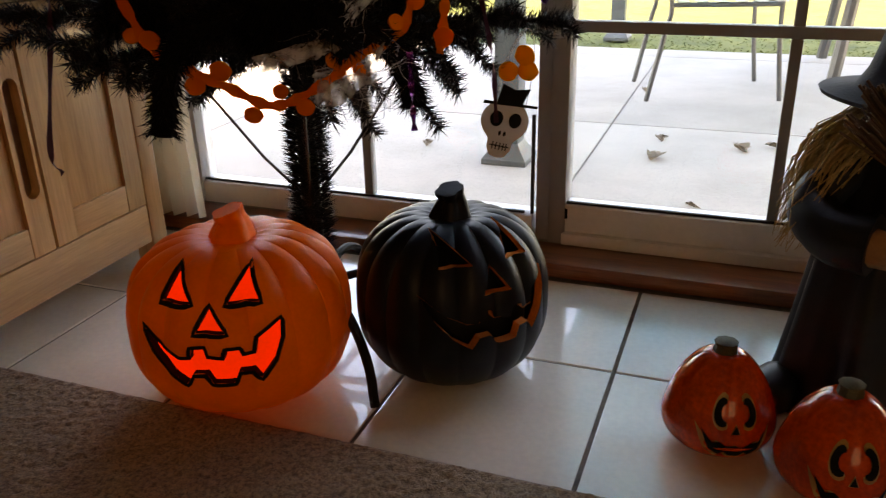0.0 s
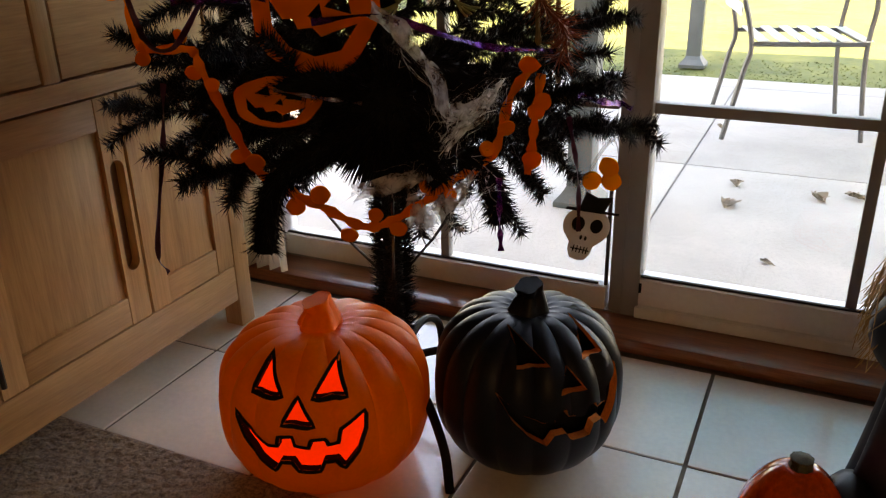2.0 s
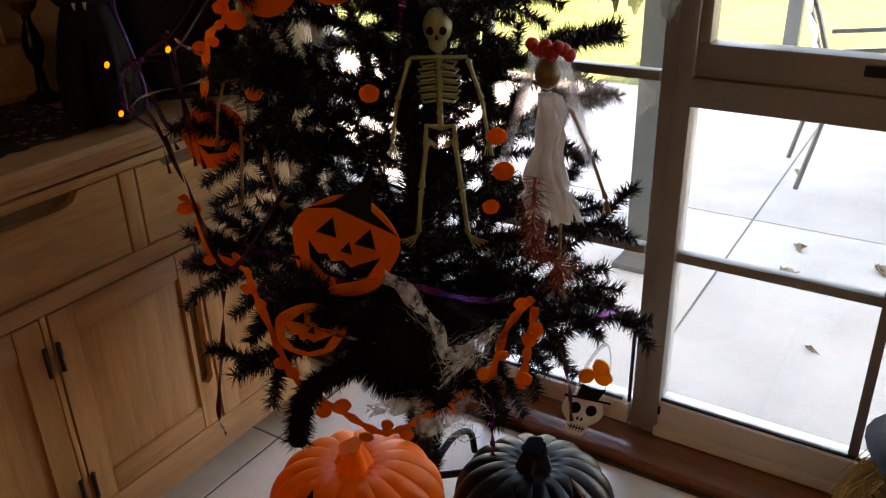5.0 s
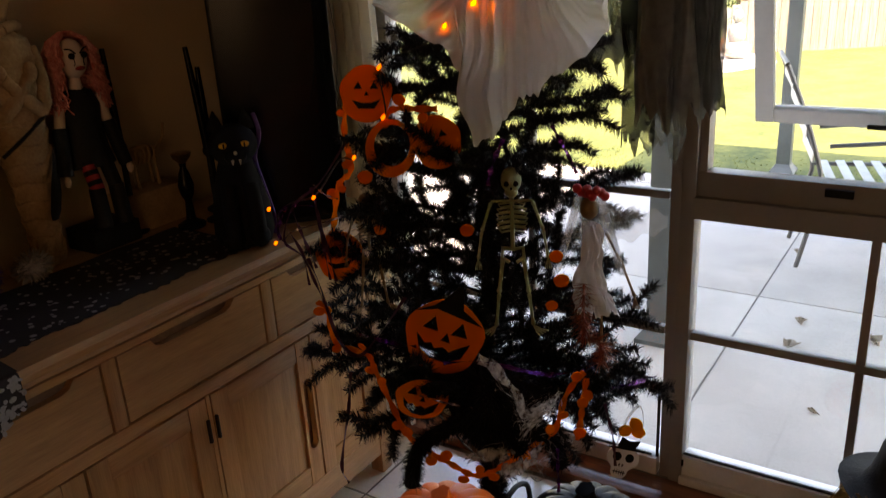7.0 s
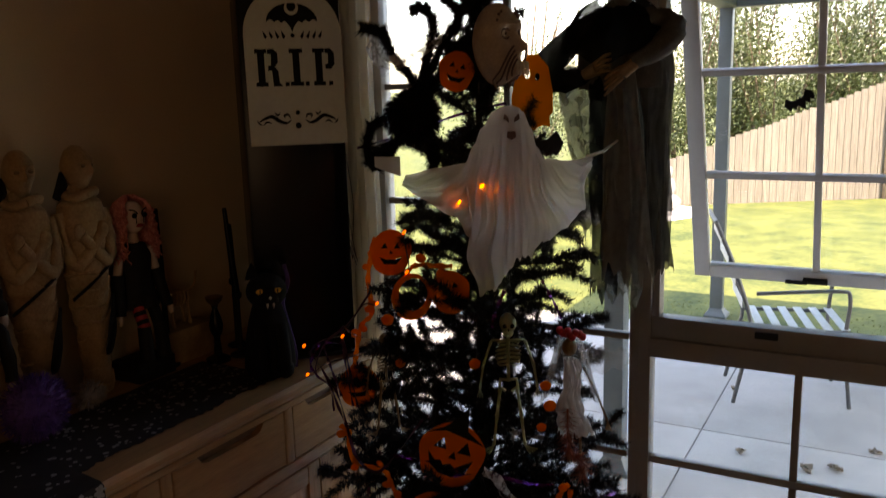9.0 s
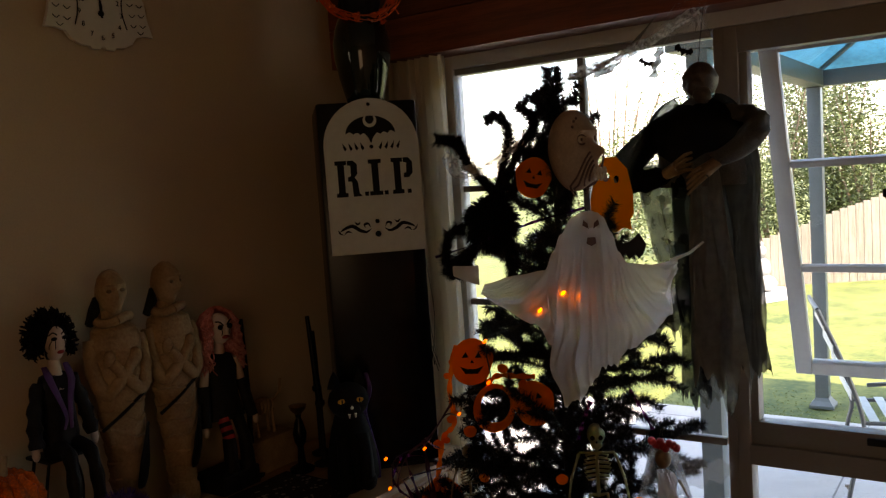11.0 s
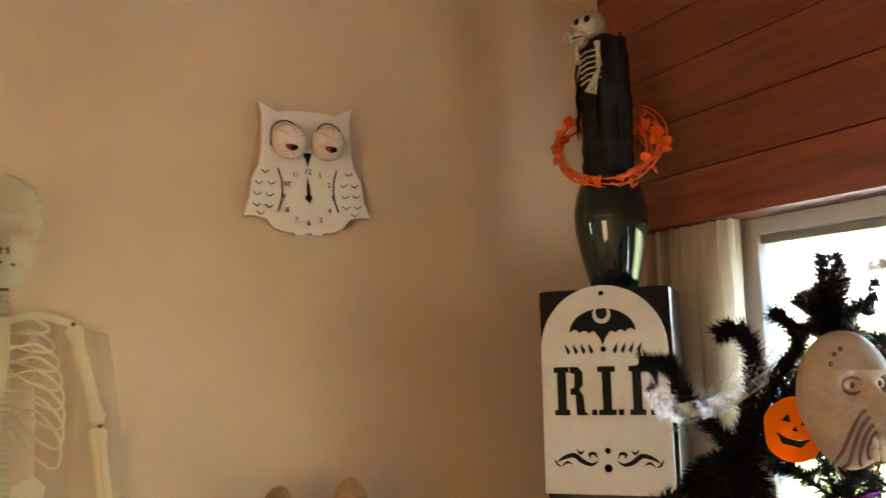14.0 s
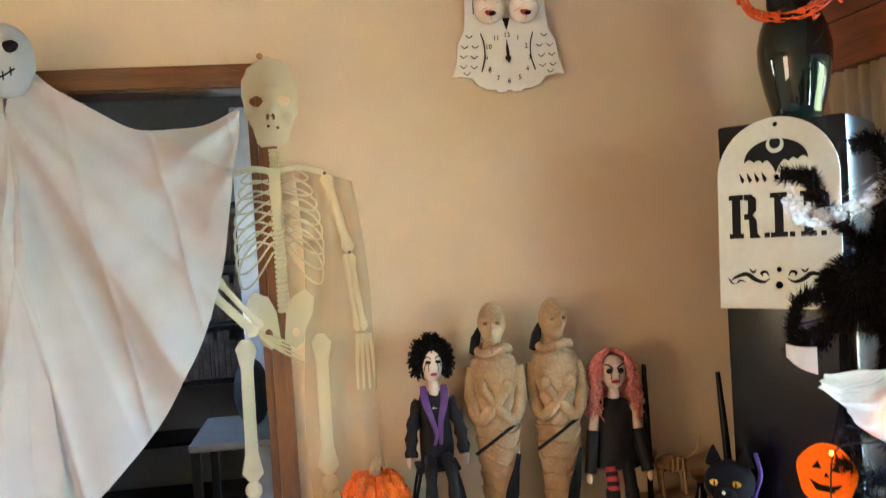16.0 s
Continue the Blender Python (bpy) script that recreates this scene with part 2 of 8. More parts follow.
M["pumpkin_black"] = mat("black_foam_pumpkin", (0.005, 0.006, 0.008), 0.40, var=0.3, scale=14, bump=0.08, fine=12, spec=0.22)
M["pumpkin_inside"] = mat("raw_orange_foam", (0.75, 0.22, 0.04), 0.7, var=0.2, scale=40)
M["lamp_red"] = mat("lit_pumpkin_film", (0.30, 0.012, 0.006), 0.8, glow=(1.0, 0.040, 0.012, 0.045), bump=0)
M["ceramic_orange"] = mat("glazed_orange", (0.56, 0.046, 0.003), 0.2, var=0.3, scale=20, bump=0.06, coat=0.4, spec=0.3)
M["ceramic_rim"] = mat("glazed_amber_edge", (0.42, 0.20, 0.03), 0.3, var=0.2)
M["ceramic_stem"] = mat("glazed_olive_stem", (0.075, 0.060, 0.02), 0.75, var=0.3, scale=60)
M["straw"] = mat("straw_hair", (0.48, 0.32, 0.12), 0.6, var=0.3, scale=60, bump=0.1)
M["broom"] = mat("brown_broom_twig", (0.10, 0.055, 0.025), 0.7, var=0.3)
M["witch_cloth"] = mat("black_satin", (0.007, 0.008, 0.010), 0.42, var=0.3, scale=12, bump=0.4, fine=5, spec=0.3)
M["witch_hat"] = mat("grey_felt_hat", (0.022, 0.024, 0.028), 0.7, var=0.2, scale=30, bump=0.3, spec=0.2)
M["tan"] = mat("tan_cloth_skin", (0.34, 0.17, 0.07), 0.7)
M["mummy"] = mat("mummy_linen", (0.44, 0.29, 0.15), 0.85, var=0.4, scale=16, bump=0.7, fine=9, col2=(0.30, 0.185, 0.09))
M["skin"] = mat("doll_skin", (0.62, 0.48, 0.38), 0.6, var=0.05)
M["pink_hair"] = mat("pink_yarn", (0.74, 0.32, 0.25), 0.7, var=0.5, scale=90, col2=(0.46, 0.09, 0.07))
M["purple_cloth"] = mat("purple_cloth", (0.085, 0.02, 0.12), 0.6, var=0.2)
M["purple_fur"] = mat("purple_fur", (0.09, 0.04, 0.26), 0.7, var=0.4, scale=60)
M["red_cloth"] = mat("red_cloth", (0.42, 0.025, 0.03), 0.6)
M["yellow_eye"] = mat("yellow_eye", (0.65, 0.36, 0.02), 0.3, bump=0)
M["grey_cloth"] = mat("grey_jersey", (0.075, 0.075, 0.07), 0.85, var=0.3, scale=30, bump=0.4)
M["ghoul_skin"] = mat("dark_ghoul_latex", (0.075, 0.055, 0.04), 0.5, var=0.4, scale=40, bump=0.5)
M["mask"] = mat("latex_mask", (0.40, 0.305, 0.23), 0.55, var=0.15, scale=25, bump=0.4)
M["mask_dark"] = mat("latex_wrinkle", (0.12, 0.07, 0.055), 0.6)
M["tooth"] = mat("latex_teeth", (0.56, 0.50, 0.40), 0.5)
M["vase"] = mat("dark_green_glass_vase", (0.003, 0.008, 0.008), 0.06, var=0.2, bump=0, coat=0.3)
M["wreath"] = mat("orange_wire_wreath", (0.75, 0.10, 0.008), 0.35, var=0.2, bump=0)
M["owl"] = mat("owl_white_paint", (0.74, 0.69, 0.60), 0.5, var=0.03, scale=10, bump=0.05)
M["card"] = mat("white_card", (0.72, 0.76, 0.82), 0.6, var=0.03, bump=0.02)
M["eyeball"] = mat("veined_eyeball", (0.78, 0.71, 0.60), 0.25, var=0.2, scale=45, col2=(0.68, 0.53, 0.40), bump=0.05, coat=0.3)
M["blood"] = mat("red_paint", (0.30, 0.02, 0.015), 0.4)
M["lace"] = mat("black_lace", (0.012, 0.012, 0.013), 0.7, var=0.3)
M["lace_dot"] = mat("silver_lace_print", (0.30, 0.30, 0.31), 0.5, 0.2)
M["bulb"] = mat("orange_bulb", (1.0, 0.3, 0.03), 0.3, glow=(1.0, 0.15, 0.004, 1.7), bump=0)
M["bulb_dim"] = mat("small_orange_bulb", (1.0, 0.25, 0.03), 0.3, glow=(1.0, 0.12, 0.004, 0.35), bump=0)
M["books"] = mat("book_spine", (0.09, 0.07, 0.06), 0.7, var=0.5, scale=20)
# low grey puts the dimness of the next room into its colour
M["dark_room"] = mat("next_room_shade", (0.20, 0.19, 0.18), 0.8, var=0.1, scale=4)
M["pale_panel"] = mat("pale_cupboard", (0.70, 0.70, 0.74), 0.6, var=0.05)
M["brass"] = mat("aged_brass", (0.28, 0.17, 0.06), 0.35, 0.9, var=0.3)
M["pewter"] = mat("pewter_skull", (0.50, 0.46, 0.36), 0.4, 0.3, var=0.35, scale=90, bump=0.6)
M["pumpkin_foil"] = mat("crumpled_orange_cloth", (0.60, 0.10, 0.003), 0.45, var=0.45, scale=30, bump=0.9, spec=0.2)
M["teal"] = mat("teal_sequin", (0.1, 0.42, 0.44), 0.2, 0.5)
M["putty"] = mat("grey_fleece", (0.35, 0.32, 0.30), 0.9, var=0.2, scale=50, bump=0.5)


# ---- builders ----
def thing(name, label, category, at=(0, 0, 0), rz=0.0, group="", kind=""):
    ob = new(name)
    ob.empty_display_size = 0.05
    ob.matrix_basis = pose(*at, 0, 0, rz)
    return tagged(ob, label, category, group, kind)


def part(name, bm, material, parent=None, label="", smooth=True, m=None):
    """One bmesh (or mesh) as one mesh object, under a thing or a part; a mesh given twice is shared."""
    if isinstance(bm, bpy.types.Mesh):
        me = bm
    else:
        bmesh.ops.recalc_face_normals(bm, faces=bm.faces)
        me = bpy.data.meshes.new(name)
        bm.to_mesh(me)
        bm.free()
        if smooth:
            me.shade_smooth()
            me.set_sharp_from_angle(angle=radians(38))
        me.materials.append(material)
    ob = new(name, me)
    if parent:
        ob.parent = parent
    if m is not None:
        ob.matrix_basis = m
    if label:
        ob["label"] = label
    return ob


def solid(name, bm, material, label, category, kind="", group="", smooth=True, m=None):
    ob = part(name, bm, material, None, "", smooth, m)
    return tagged(ob, label, category, group, kind)


def bx(bm, x0, x1, y0, y1, z0, z1, bevel=0.0, m=None):
    r = bmesh.ops.create_cube(bm, size=1)
    mm = Matrix.Translation(((x0 + x1) / 2, (y0 + y1) / 2, (z0 + z1) / 2)) @ Matrix.Diagonal((x1 - x0, y1 - y0, z1 - z0, 1))
    bmesh.ops.transform(bm, matrix=(m @ mm if m is not None else mm), verts=r["verts"])
    if bevel:
        es = {e for v in r["verts"] for e in v.link_edges}
        bmesh.ops.bevel(bm, geom=list(es), offset=bevel, segments=2, affect="EDGES", profile=0.6)
    return bm


def box(x0, x1, y0, y1, z0, z1, bevel=0.0, m=None):
    return bx(bmesh.new(), x0, x1, y0, y1, z0, z1, bevel, m)


def sheet(fn, nu, nv, closed_u=False, thick=0.0):
    """A surface from fn(u, v), u and v in 0..1."""
    bm = bmesh.new()
    rows = [[bm.verts.new(fn(i / (nu if closed_u else nu - 1), j / (nv - 1))) for i in range(nu)] for j in range(nv)]
    for j in range(nv - 1):
        for i in range(nu if closed_u else nu - 1):
            k = (i + 1) % nu
            bm.faces.new((rows[j][i], rows[j][k], rows[j + 1][k], rows[j + 1][i]))
    if thick:
        bmesh.ops.recalc_face_normals(bm, faces=bm.faces)
        bmesh.ops.solidify(bm, geom=bm.faces[:], thickness=thick)
    return bm


def lathe(profile, seg=24, bm=None, m=None, wob=None):
    """Turned shape from (radius, z) pairs; wob(angle, z) scales the radius."""
    bm = bm or bmesh.new()
    rings = []
    for r, z in profile:
        ring = []
        for i in range(seg):
            a = math.tau * i / seg
            k = r * (wob(a, z) if wob else 1)
            p = Vector((k * math.cos(a), k * math.sin(a), z))
            ring.append(bm.verts.new(m @ p if m is not None else p))
        rings.append(ring)
    for a, b in zip(rings, rings[1:]):
        for i in range(seg):
            k = (i + 1) % seg
            bm.faces.new((a[i], a[k], b[k], b[i]))
    bm.faces.new(rings[0][::-1])
    bm.faces.new(rings[-1])
    return bm


def tube(pts, rad, seg=8, bm=None, flat=1.0):
    """A tube along points; rad is one radius or one for each point."""
    bm = bm or bmesh.new()
    pts = [Vector(p) for p in pts]
    rad = rad if isinstance(rad, (list, tuple)) else [rad] * len(pts)
    rings, side = [], None
    for i, p in enumerate(pts):
        d = (pts[min(i + 1, len(pts) - 1)] - pts[max(i - 1, 0)]).normalized()
        if side is None:
            side = d.cross(Vector((0.31, 0.2, 0.93))).normalized()
        side = (side - d * side.dot(d)).normalized()
        up = d.cross(side)
        rings.append([bm.verts.new(p + rad[i] * (math.cos(math.tau * k / seg) * side + flat * math.sin(math.tau * k / seg) * up)) for k in range(seg)])
    for a, b in zip(rings, rings[1:]):
        for k in range(seg):
            j = (k + 1) % seg
            bm.faces.new((a[k], a[j], b[j], b[k]))
    bm.faces.new(rings[0][::-1])
    bm.faces.new(rings[-1])
    return bm


def curve_pts(pts, n=24):
    """Catmull-Rom through points."""
    p = [Vector(q) for q in pts]
    p = [2 * p[0] - p[1]] + p + [2 * p[-1] - p[-2]]
    out = []
    for i in range(1, len(p) - 2):
        k = max(2, n // (len(p) - 3))
        for j in range(k):
            t = j / k
            a, b, c, d = p[i - 1], p[i], p[i + 1], p[i + 2]
            out.append(0.5 * (2 * b + (c - a) * t + (2 * a - 5 * b + 4 * c - d) * t * t + (3 * b - a - 3 * c + d) * t ** 3))
    out.append(p[-2])
    return out


def ball(r=1.0, seg=16, rings=10, bm=None, m=None, squash=(1, 1, 1)):
    bm = bm or bmesh.new()
    got = bmesh.ops.create_uvsphere(bm, u_segments=seg, v_segments=rings, radius=r)
    mm = Matrix.Diagonal((*squash, 1))
    bmesh.ops.transform(bm, matrix=(m @ mm if m is not None else mm), verts=got["verts"])
    return bm


def plate(outline, holes=(), thick=0.003, bm=None, m=None):
    """A flat cut-out in x and z, facing -y, with holes that go through it."""
    from mathutils.geometry import tessellate_polygon
    bm = bm or bmesh.new()
    loops = [[Vector((x, z, 0)) for x, z in lp] for lp in (outline, *holes)]
    flat = [v for lp in loops for v in lp]
    tris = tessellate_polygon(loops)
    T = m if m is not None else Matrix.Identity(4)
    fr = [bm.verts.new(T @ Vector((v.x, -thick / 2, v.y))) for v in flat]
    bk = [bm.verts.new(T @ Vector((v.x, thick / 2, v.y))) for v in flat]
    for a, b, c in tris:
        if len({a, b, c}) == 3:
            for f in ((fr[a], fr[b], fr[c]), (bk[c], bk[b], bk[a])):
                try:
                    bm.faces.new(f)
                except ValueError:
                    pass
    s = 0
    for lp in loops:
        n = len(lp)
        for i in range(n):
            j = (i + 1) % n
            try:
                bm.faces.new((fr[s + i], fr[s + j], bk[s + j], bk[s + i]))
            except ValueError:
                pass
        s += n
    return bm


def oval(cx, cz, rx, rz, n=20, a0=0.0, a1=360.0):
    span = n if a1 - a0 >= 360 else n - 1
    return [(cx + rx * math.cos(radians(a0 + (a1 - a0) * i / span)), cz + rz * math.sin(radians(a0 + (a1 - a0) * i / span))) for i in range(n)]


def fuzz(bm, pts, rad, count, length, width=0.0016, rng=None, out=1.0):
    """Fine hairs or needles standing out from a line of points."""
    rng = rng or random.Random(3)
    pts = [Vector(p) for p in pts]
    for _ in range(count):
        i = rng.randrange(len(pts) - 1)
        p = pts[i].lerp(pts[i + 1], rng.random())
        d = (pts[i + 1] - pts[i]).normalized()
        a = Vector((rng.gauss(0, 1), rng.gauss(0, 1), rng.gauss(0, 1)))
        a = (a - d * a.dot(d)).normalized()
        q = p + a * rad
        w = (a * out + d * rng.uniform(0.1, 0.9)).normalized() * length * rng.uniform(0.6, 1.15)
        s = w.cross(Vector((rng.gauss(0, 1), rng.gauss(0, 1), rng.gauss(0, 1)))).normalized() * width
        v = [bm.verts.new(q - s), bm.verts.new(q + s), bm.verts.new(q + w)]
        bm.faces.new(v)
    return bm


def text_mesh(body, size, depth=0.001):
    """The built-in font as a mesh in x and z, facing -y, centred."""
    cu = bpy.data.curves.new("writing", "FONT")
    cu.body, cu.size, cu.extrude = body, size, depth
    cu.align_x, cu.align_y = "CENTER", "CENTER"
    ob = bpy.data.objects.new("writing", cu)
    scene.collection.objects.link(ob)
    me = bpy.data.meshes.new_from_object(ob.evaluated_get(bpy.context.evaluated_depsgraph_get()))
    bpy.data.objects.remove(ob)
    bpy.data.curves.remove(cu)
    me.transform(Matrix.Rotation(radians(90), 4, "X"))
    return me


# ---- room ----
wall = bmesh.new()
bx(wall, -0.12, 0, -5, -2.55, 0, 2.75)
bx(wall, -0.12, 0, -1.66, 0.12, 0, 2.75)
bx(wall, -0.12, 0, -2.55, -1.66, 2.07, 2.75)
solid("wall_west", wall, M["wall"], "warm beige painted plaster wall with doorway", "wall", "structure", smooth=False)
wall = bmesh.new()
bx(wall, 0, 0.335, 0, 0.12, 0, 2.75)
bx(wall, 0.335, 3.16, 0, 0.12, 2.06, 2.75)
bx(wall, 3.16, 4.2, 0, 0.12, 0, 2.75)
solid("wall_north", wall, M["wall"], "beige wall round the glazed doors", "wall", "structure", smooth=False)
solid("wall_east", box(4.2, 4.32, -5, 0.12, 0, 2.75), M["wall"], "plain beige painted wall", "wall", "structure", smooth=False)
# closed niche in the unseen south wall, made to hold the fill lamp
wall = bmesh.new()
bx(wall, -0.12, 2.4, -5.12, -5, 0, 2.75)
bx(wall, 4.0, 4.32, -5.12, -5, 0, 2.75)
bx(wall, 2.4, 4.0, -5.12, -5, 0, 0.8)
bx(wall, 2.4, 4.0, -5.12, -5, 2.2, 2.75)
bx(wall, 2.4, 4.0, -5.12, -5.08, 0.8, 2.2)
solid("wall_south", wall, M["wall"], "plain beige wall with a niche for the fill lamp", "wall", "structure", smooth=False)
solid("ceiling", box(-0.12, 4.32, -5.12, 0.12, 2.75, 2.87), M["ceiling"], "plain pale painted ceiling", "ceiling", "structure", smooth=False)
# out of view; its eave length is set to keep sun off the patio
solid("roof_slab", box(-3.0, 5.0, -5.6, 0.8, 2.90, 3.02), M["alu"], "unseen roof slab, eave lengthened to shade the patio", "roof", "structure", smooth=False)

# floor: joints, then tiles, then the carpet
solid("floor", box(-0.12, 4.32, -5.12, 0.0, -0.12, -0.004), M["grout"], "brown grout bed of the floor", "floor", "structure", smooth=False)
CARPET_Y = -0.736


def pile(u, v):
    x, y = 0.0 + 2.05 * u, -1.30 + (1.30 + CARPET_Y - 0.001) * v
    n = noise.noise(Vector((x * 130, y * 130, 0.3))) + 0.6 * noise.noise(Vector((x * 310, y * 310, 4)))
    edge = min(1.0, (1 - v) * 60 + 0.12)
    return (x, y, 0.001 + (0.0075 + 0.0032 * n + 0.001 * noise.noise(Vector((x * 9, y * 9, 0)))) * edge)


carpet = sheet(pile, 430, 120)
solid("carpet", carpet, M["carpet"], "taupe looped wool carpet", "carpet", "structure")
rest = bmesh.new()
bx(rest, 0, 4.2, -5, -1.30, -0.003, 0.008)
bx(rest, 2.05, 4.2, -1.30, CARPET_Y, -0.003, 0.008)
solid("carpet_rest", rest, M["carpet"], "taupe looped wool carpet", "carpet", "structure", smooth=False)

# ceiling-high cedar boards over the glazed doors
clad = solid("wall_cladding", box(0.0, 4.2, -0.108, 0.0, 2.032, 2.74), M["board"], "dark red cedar board cladding above the doors", "cladding", "structure", smooth=False)
lines = [2.03, 2.158, 2.293, 2.43, 2.565, 2.70, 2.749]
for z0, z1 in zip(lines, lines[1:]):
    part("board", box(0.001, 4.199, -0.128, -0.1085, z0 + 0.001, z1 - 0.001, 0.0025), M["board"], clad, smooth=False)
solid("sill", box(0.16, 3.3, -0.108, 0.0, 0.0, 0.032, 0.006), M["sill"], "red stained timber door sill", "sill", "structure")

# ---- glazed doors and the open window ----
win = thing("window_1", "aluminium glazed door with small panes", "window", (0, 0, 0), kind="structure")
A, S = M["alu"], M["sash"]


def bar(x0, x1, z0, z1, y0=0.0, y1=0.06, name="window_frame", material=None, parent=None, bev=0.003):
    return part(name, box(x0, x1, y0, y1, z0, z1, bev), material or A, parent or win)


# left jamb and head take the paler sash colour to look lit
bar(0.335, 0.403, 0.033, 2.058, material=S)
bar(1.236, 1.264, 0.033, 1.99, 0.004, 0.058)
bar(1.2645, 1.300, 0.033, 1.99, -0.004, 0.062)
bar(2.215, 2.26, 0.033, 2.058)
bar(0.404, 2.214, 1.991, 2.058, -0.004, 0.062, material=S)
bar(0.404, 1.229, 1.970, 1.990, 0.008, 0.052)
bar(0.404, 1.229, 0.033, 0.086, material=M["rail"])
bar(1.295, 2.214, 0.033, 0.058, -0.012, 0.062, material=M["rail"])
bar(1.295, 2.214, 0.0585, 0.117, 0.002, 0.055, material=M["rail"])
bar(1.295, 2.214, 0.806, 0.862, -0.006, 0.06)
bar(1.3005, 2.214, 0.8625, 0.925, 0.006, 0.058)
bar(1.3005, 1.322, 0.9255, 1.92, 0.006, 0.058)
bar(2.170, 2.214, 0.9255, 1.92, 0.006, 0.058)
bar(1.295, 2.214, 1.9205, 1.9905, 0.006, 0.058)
for z in (0.478, 0.852, 1.228, 1.602):
    bar(0.404, 1.229, z - 0.010, z + 0.010, 0.018, 0.044, "glazing_bar", bev=0.002)
for z0, z1 in ((0.0865, 0.4675), (0.4885, 0.8415), (0.8625, 1.2175), (1.2385, 1.5915), (1.6125, 1.9695)):
    bar(0.832, 0.852, z0, z1, 0.018, 0.044, "glazing_bar", bev=0.002)
    for x0, x1 in ((0.404, 0.8315), (0.8525, 1.2295)):
        pane = part("pane", box(x0 - 0.004, x1 + 0.004, 0.029, 0.033, z0 - 0.004, z1 + 0.004), M["glass"], win, smooth=False)
        pane.visible_shadow = False
bar(1.295, 2.214, 0.466, 0.487, 0.018, 0.044, "glazing_bar", bev=0.002)
for z0, z1 in ((0.1175, 0.4655), (0.4875, 0.8055)):
    for x in (1.700, 2.10):
        bar(x - 0.010, x + 0.010, z0, z1, 0.018, 0.044, "glazing_bar", bev=0.002)
    for x0, x1 in ((1.295, 1.6895), (1.7105, 2.0895), (2.1105, 2.214)):
        pane = part("pane", box(x0 - 0.004, x1 + 0.004, 0.029, 0.033, z0 - 0.004, z1 + 0.004), M["glass"], win, smooth=False)
        pane.visible_shadow = False
part("gasket", box(1.2225, 1.2296, 0.010, 0.0175, 0.0865, 0.30, 0.001), M["gasket"], win)
part("gasket", box(0.404, 1.2096, 0.010, 0.0175, 0.0862, 0.0905, 0.001), M["gasket"], win)
part("gasket", box(1.295, 2.214, 0.010, 0.0175, 0.1173, 0.1225, 0.001), M["gasket"], win)
part("threshold", box(0.336, 3.159, 0.0005, 0.119, -0.17, 0.0328), A, win, smooth=False)
part("lock_striker", box(1.585, 1.645, -0.004, 0.0055, 0.895, 0.915, 0.003), M["black_matt"], win)
part("drain_slot", box(1.300, 1.306, -0.0065, -0.0045, 0.09, 0.112, 0.001), M["black_matt"], win)

# unseen further leaf of the doors, added to let more light onto the tiles
bar(3.115, 3.16, 0.033, 2.058)
bar(2.2605, 3.1145, 1.991, 2.058, -0.004, 0.062)
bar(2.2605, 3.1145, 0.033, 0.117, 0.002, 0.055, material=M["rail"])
for z in (0.478, 0.852, 1.228, 1.602):
    bar(2.2605, 3.1145, z - 0.010, z + 0.010, 0.018, 0.044, "glazing_bar", bev=0.002)
for z0, z1 in ((0.1175, 0.4675), (0.4885, 0.8415), (0.8625, 1.2175), (1.2385, 1.5915), (1.6125, 1.9905)):
    bar(2.678, 2.698, z0, z1, 0.018, 0.044, "glazing_bar", bev=0.002)
    for x0, x1 in ((2.2605, 2.6775), (2.6985, 3.1145)):
        pane = part("pane", box(x0 - 0.004, x1 + 0.004, 0.029, 0.033, z0 - 0.004, z1 + 0.004), M["glass"], win, smooth=False)
        pane.visible_shadow = False

sash = thing("window_sash", "pale aluminium top-hung window sash swung open", "window", (0, 0, 0), kind="structure")
sash.matrix_basis = pose(0, 0.072, 1.965, 19.5, 0, 0)
SL = -1.055
for x0, x1, z0, z1 in ((1.335, 1.383, SL, 0), (2.130, 2.178, SL, 0), (1.3835, 2.1295, SL, SL + 0.042), (1.3835, 2.1295, -0.05, 0)):
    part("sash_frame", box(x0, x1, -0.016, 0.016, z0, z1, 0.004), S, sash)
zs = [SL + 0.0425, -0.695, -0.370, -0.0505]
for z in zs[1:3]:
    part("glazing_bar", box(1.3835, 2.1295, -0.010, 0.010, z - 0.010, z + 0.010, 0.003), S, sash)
for z0, z1 in zip(zs, zs[1:]):
    a = z0 + (0.0105 if z0 != zs[0] else 0)
    b = z1 - (0.0105 if z1 != zs[3] else 0)
    for x in (1.700,):
        part("glazing_bar", box(x - 0.010, x + 0.010, -0.010, 0.010, a, b, 0.003), S, sash)
    for x0, x1 in ((1.3835, 1.6895), (1.7105, 2.1295)):
        pane = part("pane", box(x0 - 0.003, x1 + 0.003, -0.002, 0.002, a - 0.003, b + 0.003), M["glass"], sash, smooth=False)
        pane.visible_shadow = False
grip = bx(bmesh.new(), 1.665, 1.735, -0.030, -0.0165, SL + 0.008, SL + 0.026, 0.003)
bx(grip, 1.615, 1.68, -0.042, -0.030, SL + 0.012, SL + 0.022, 0.003)
part("window_latch", grip, M["black_matt"], sash, "black window latch")

# paper bats stuck on the panes
def bat_outline(w, h):
    half = [(0.0, 0.16), (0.05, 0.30), (0.09, 0.16), (0.2, 0.24), (0.34, 0.5), (0.5, 0.2), (0.46, -0.06), (0.40, -0.2), (0.32, -0.06), (0.24, -0.26), (0.15, -0.08), (0.07, -0.28), (0.0, -0.5)]
    return [(x * w, z * h) for x, z in half] + [(-x * w, z * h) for x, z in half[-2:0:-1]]


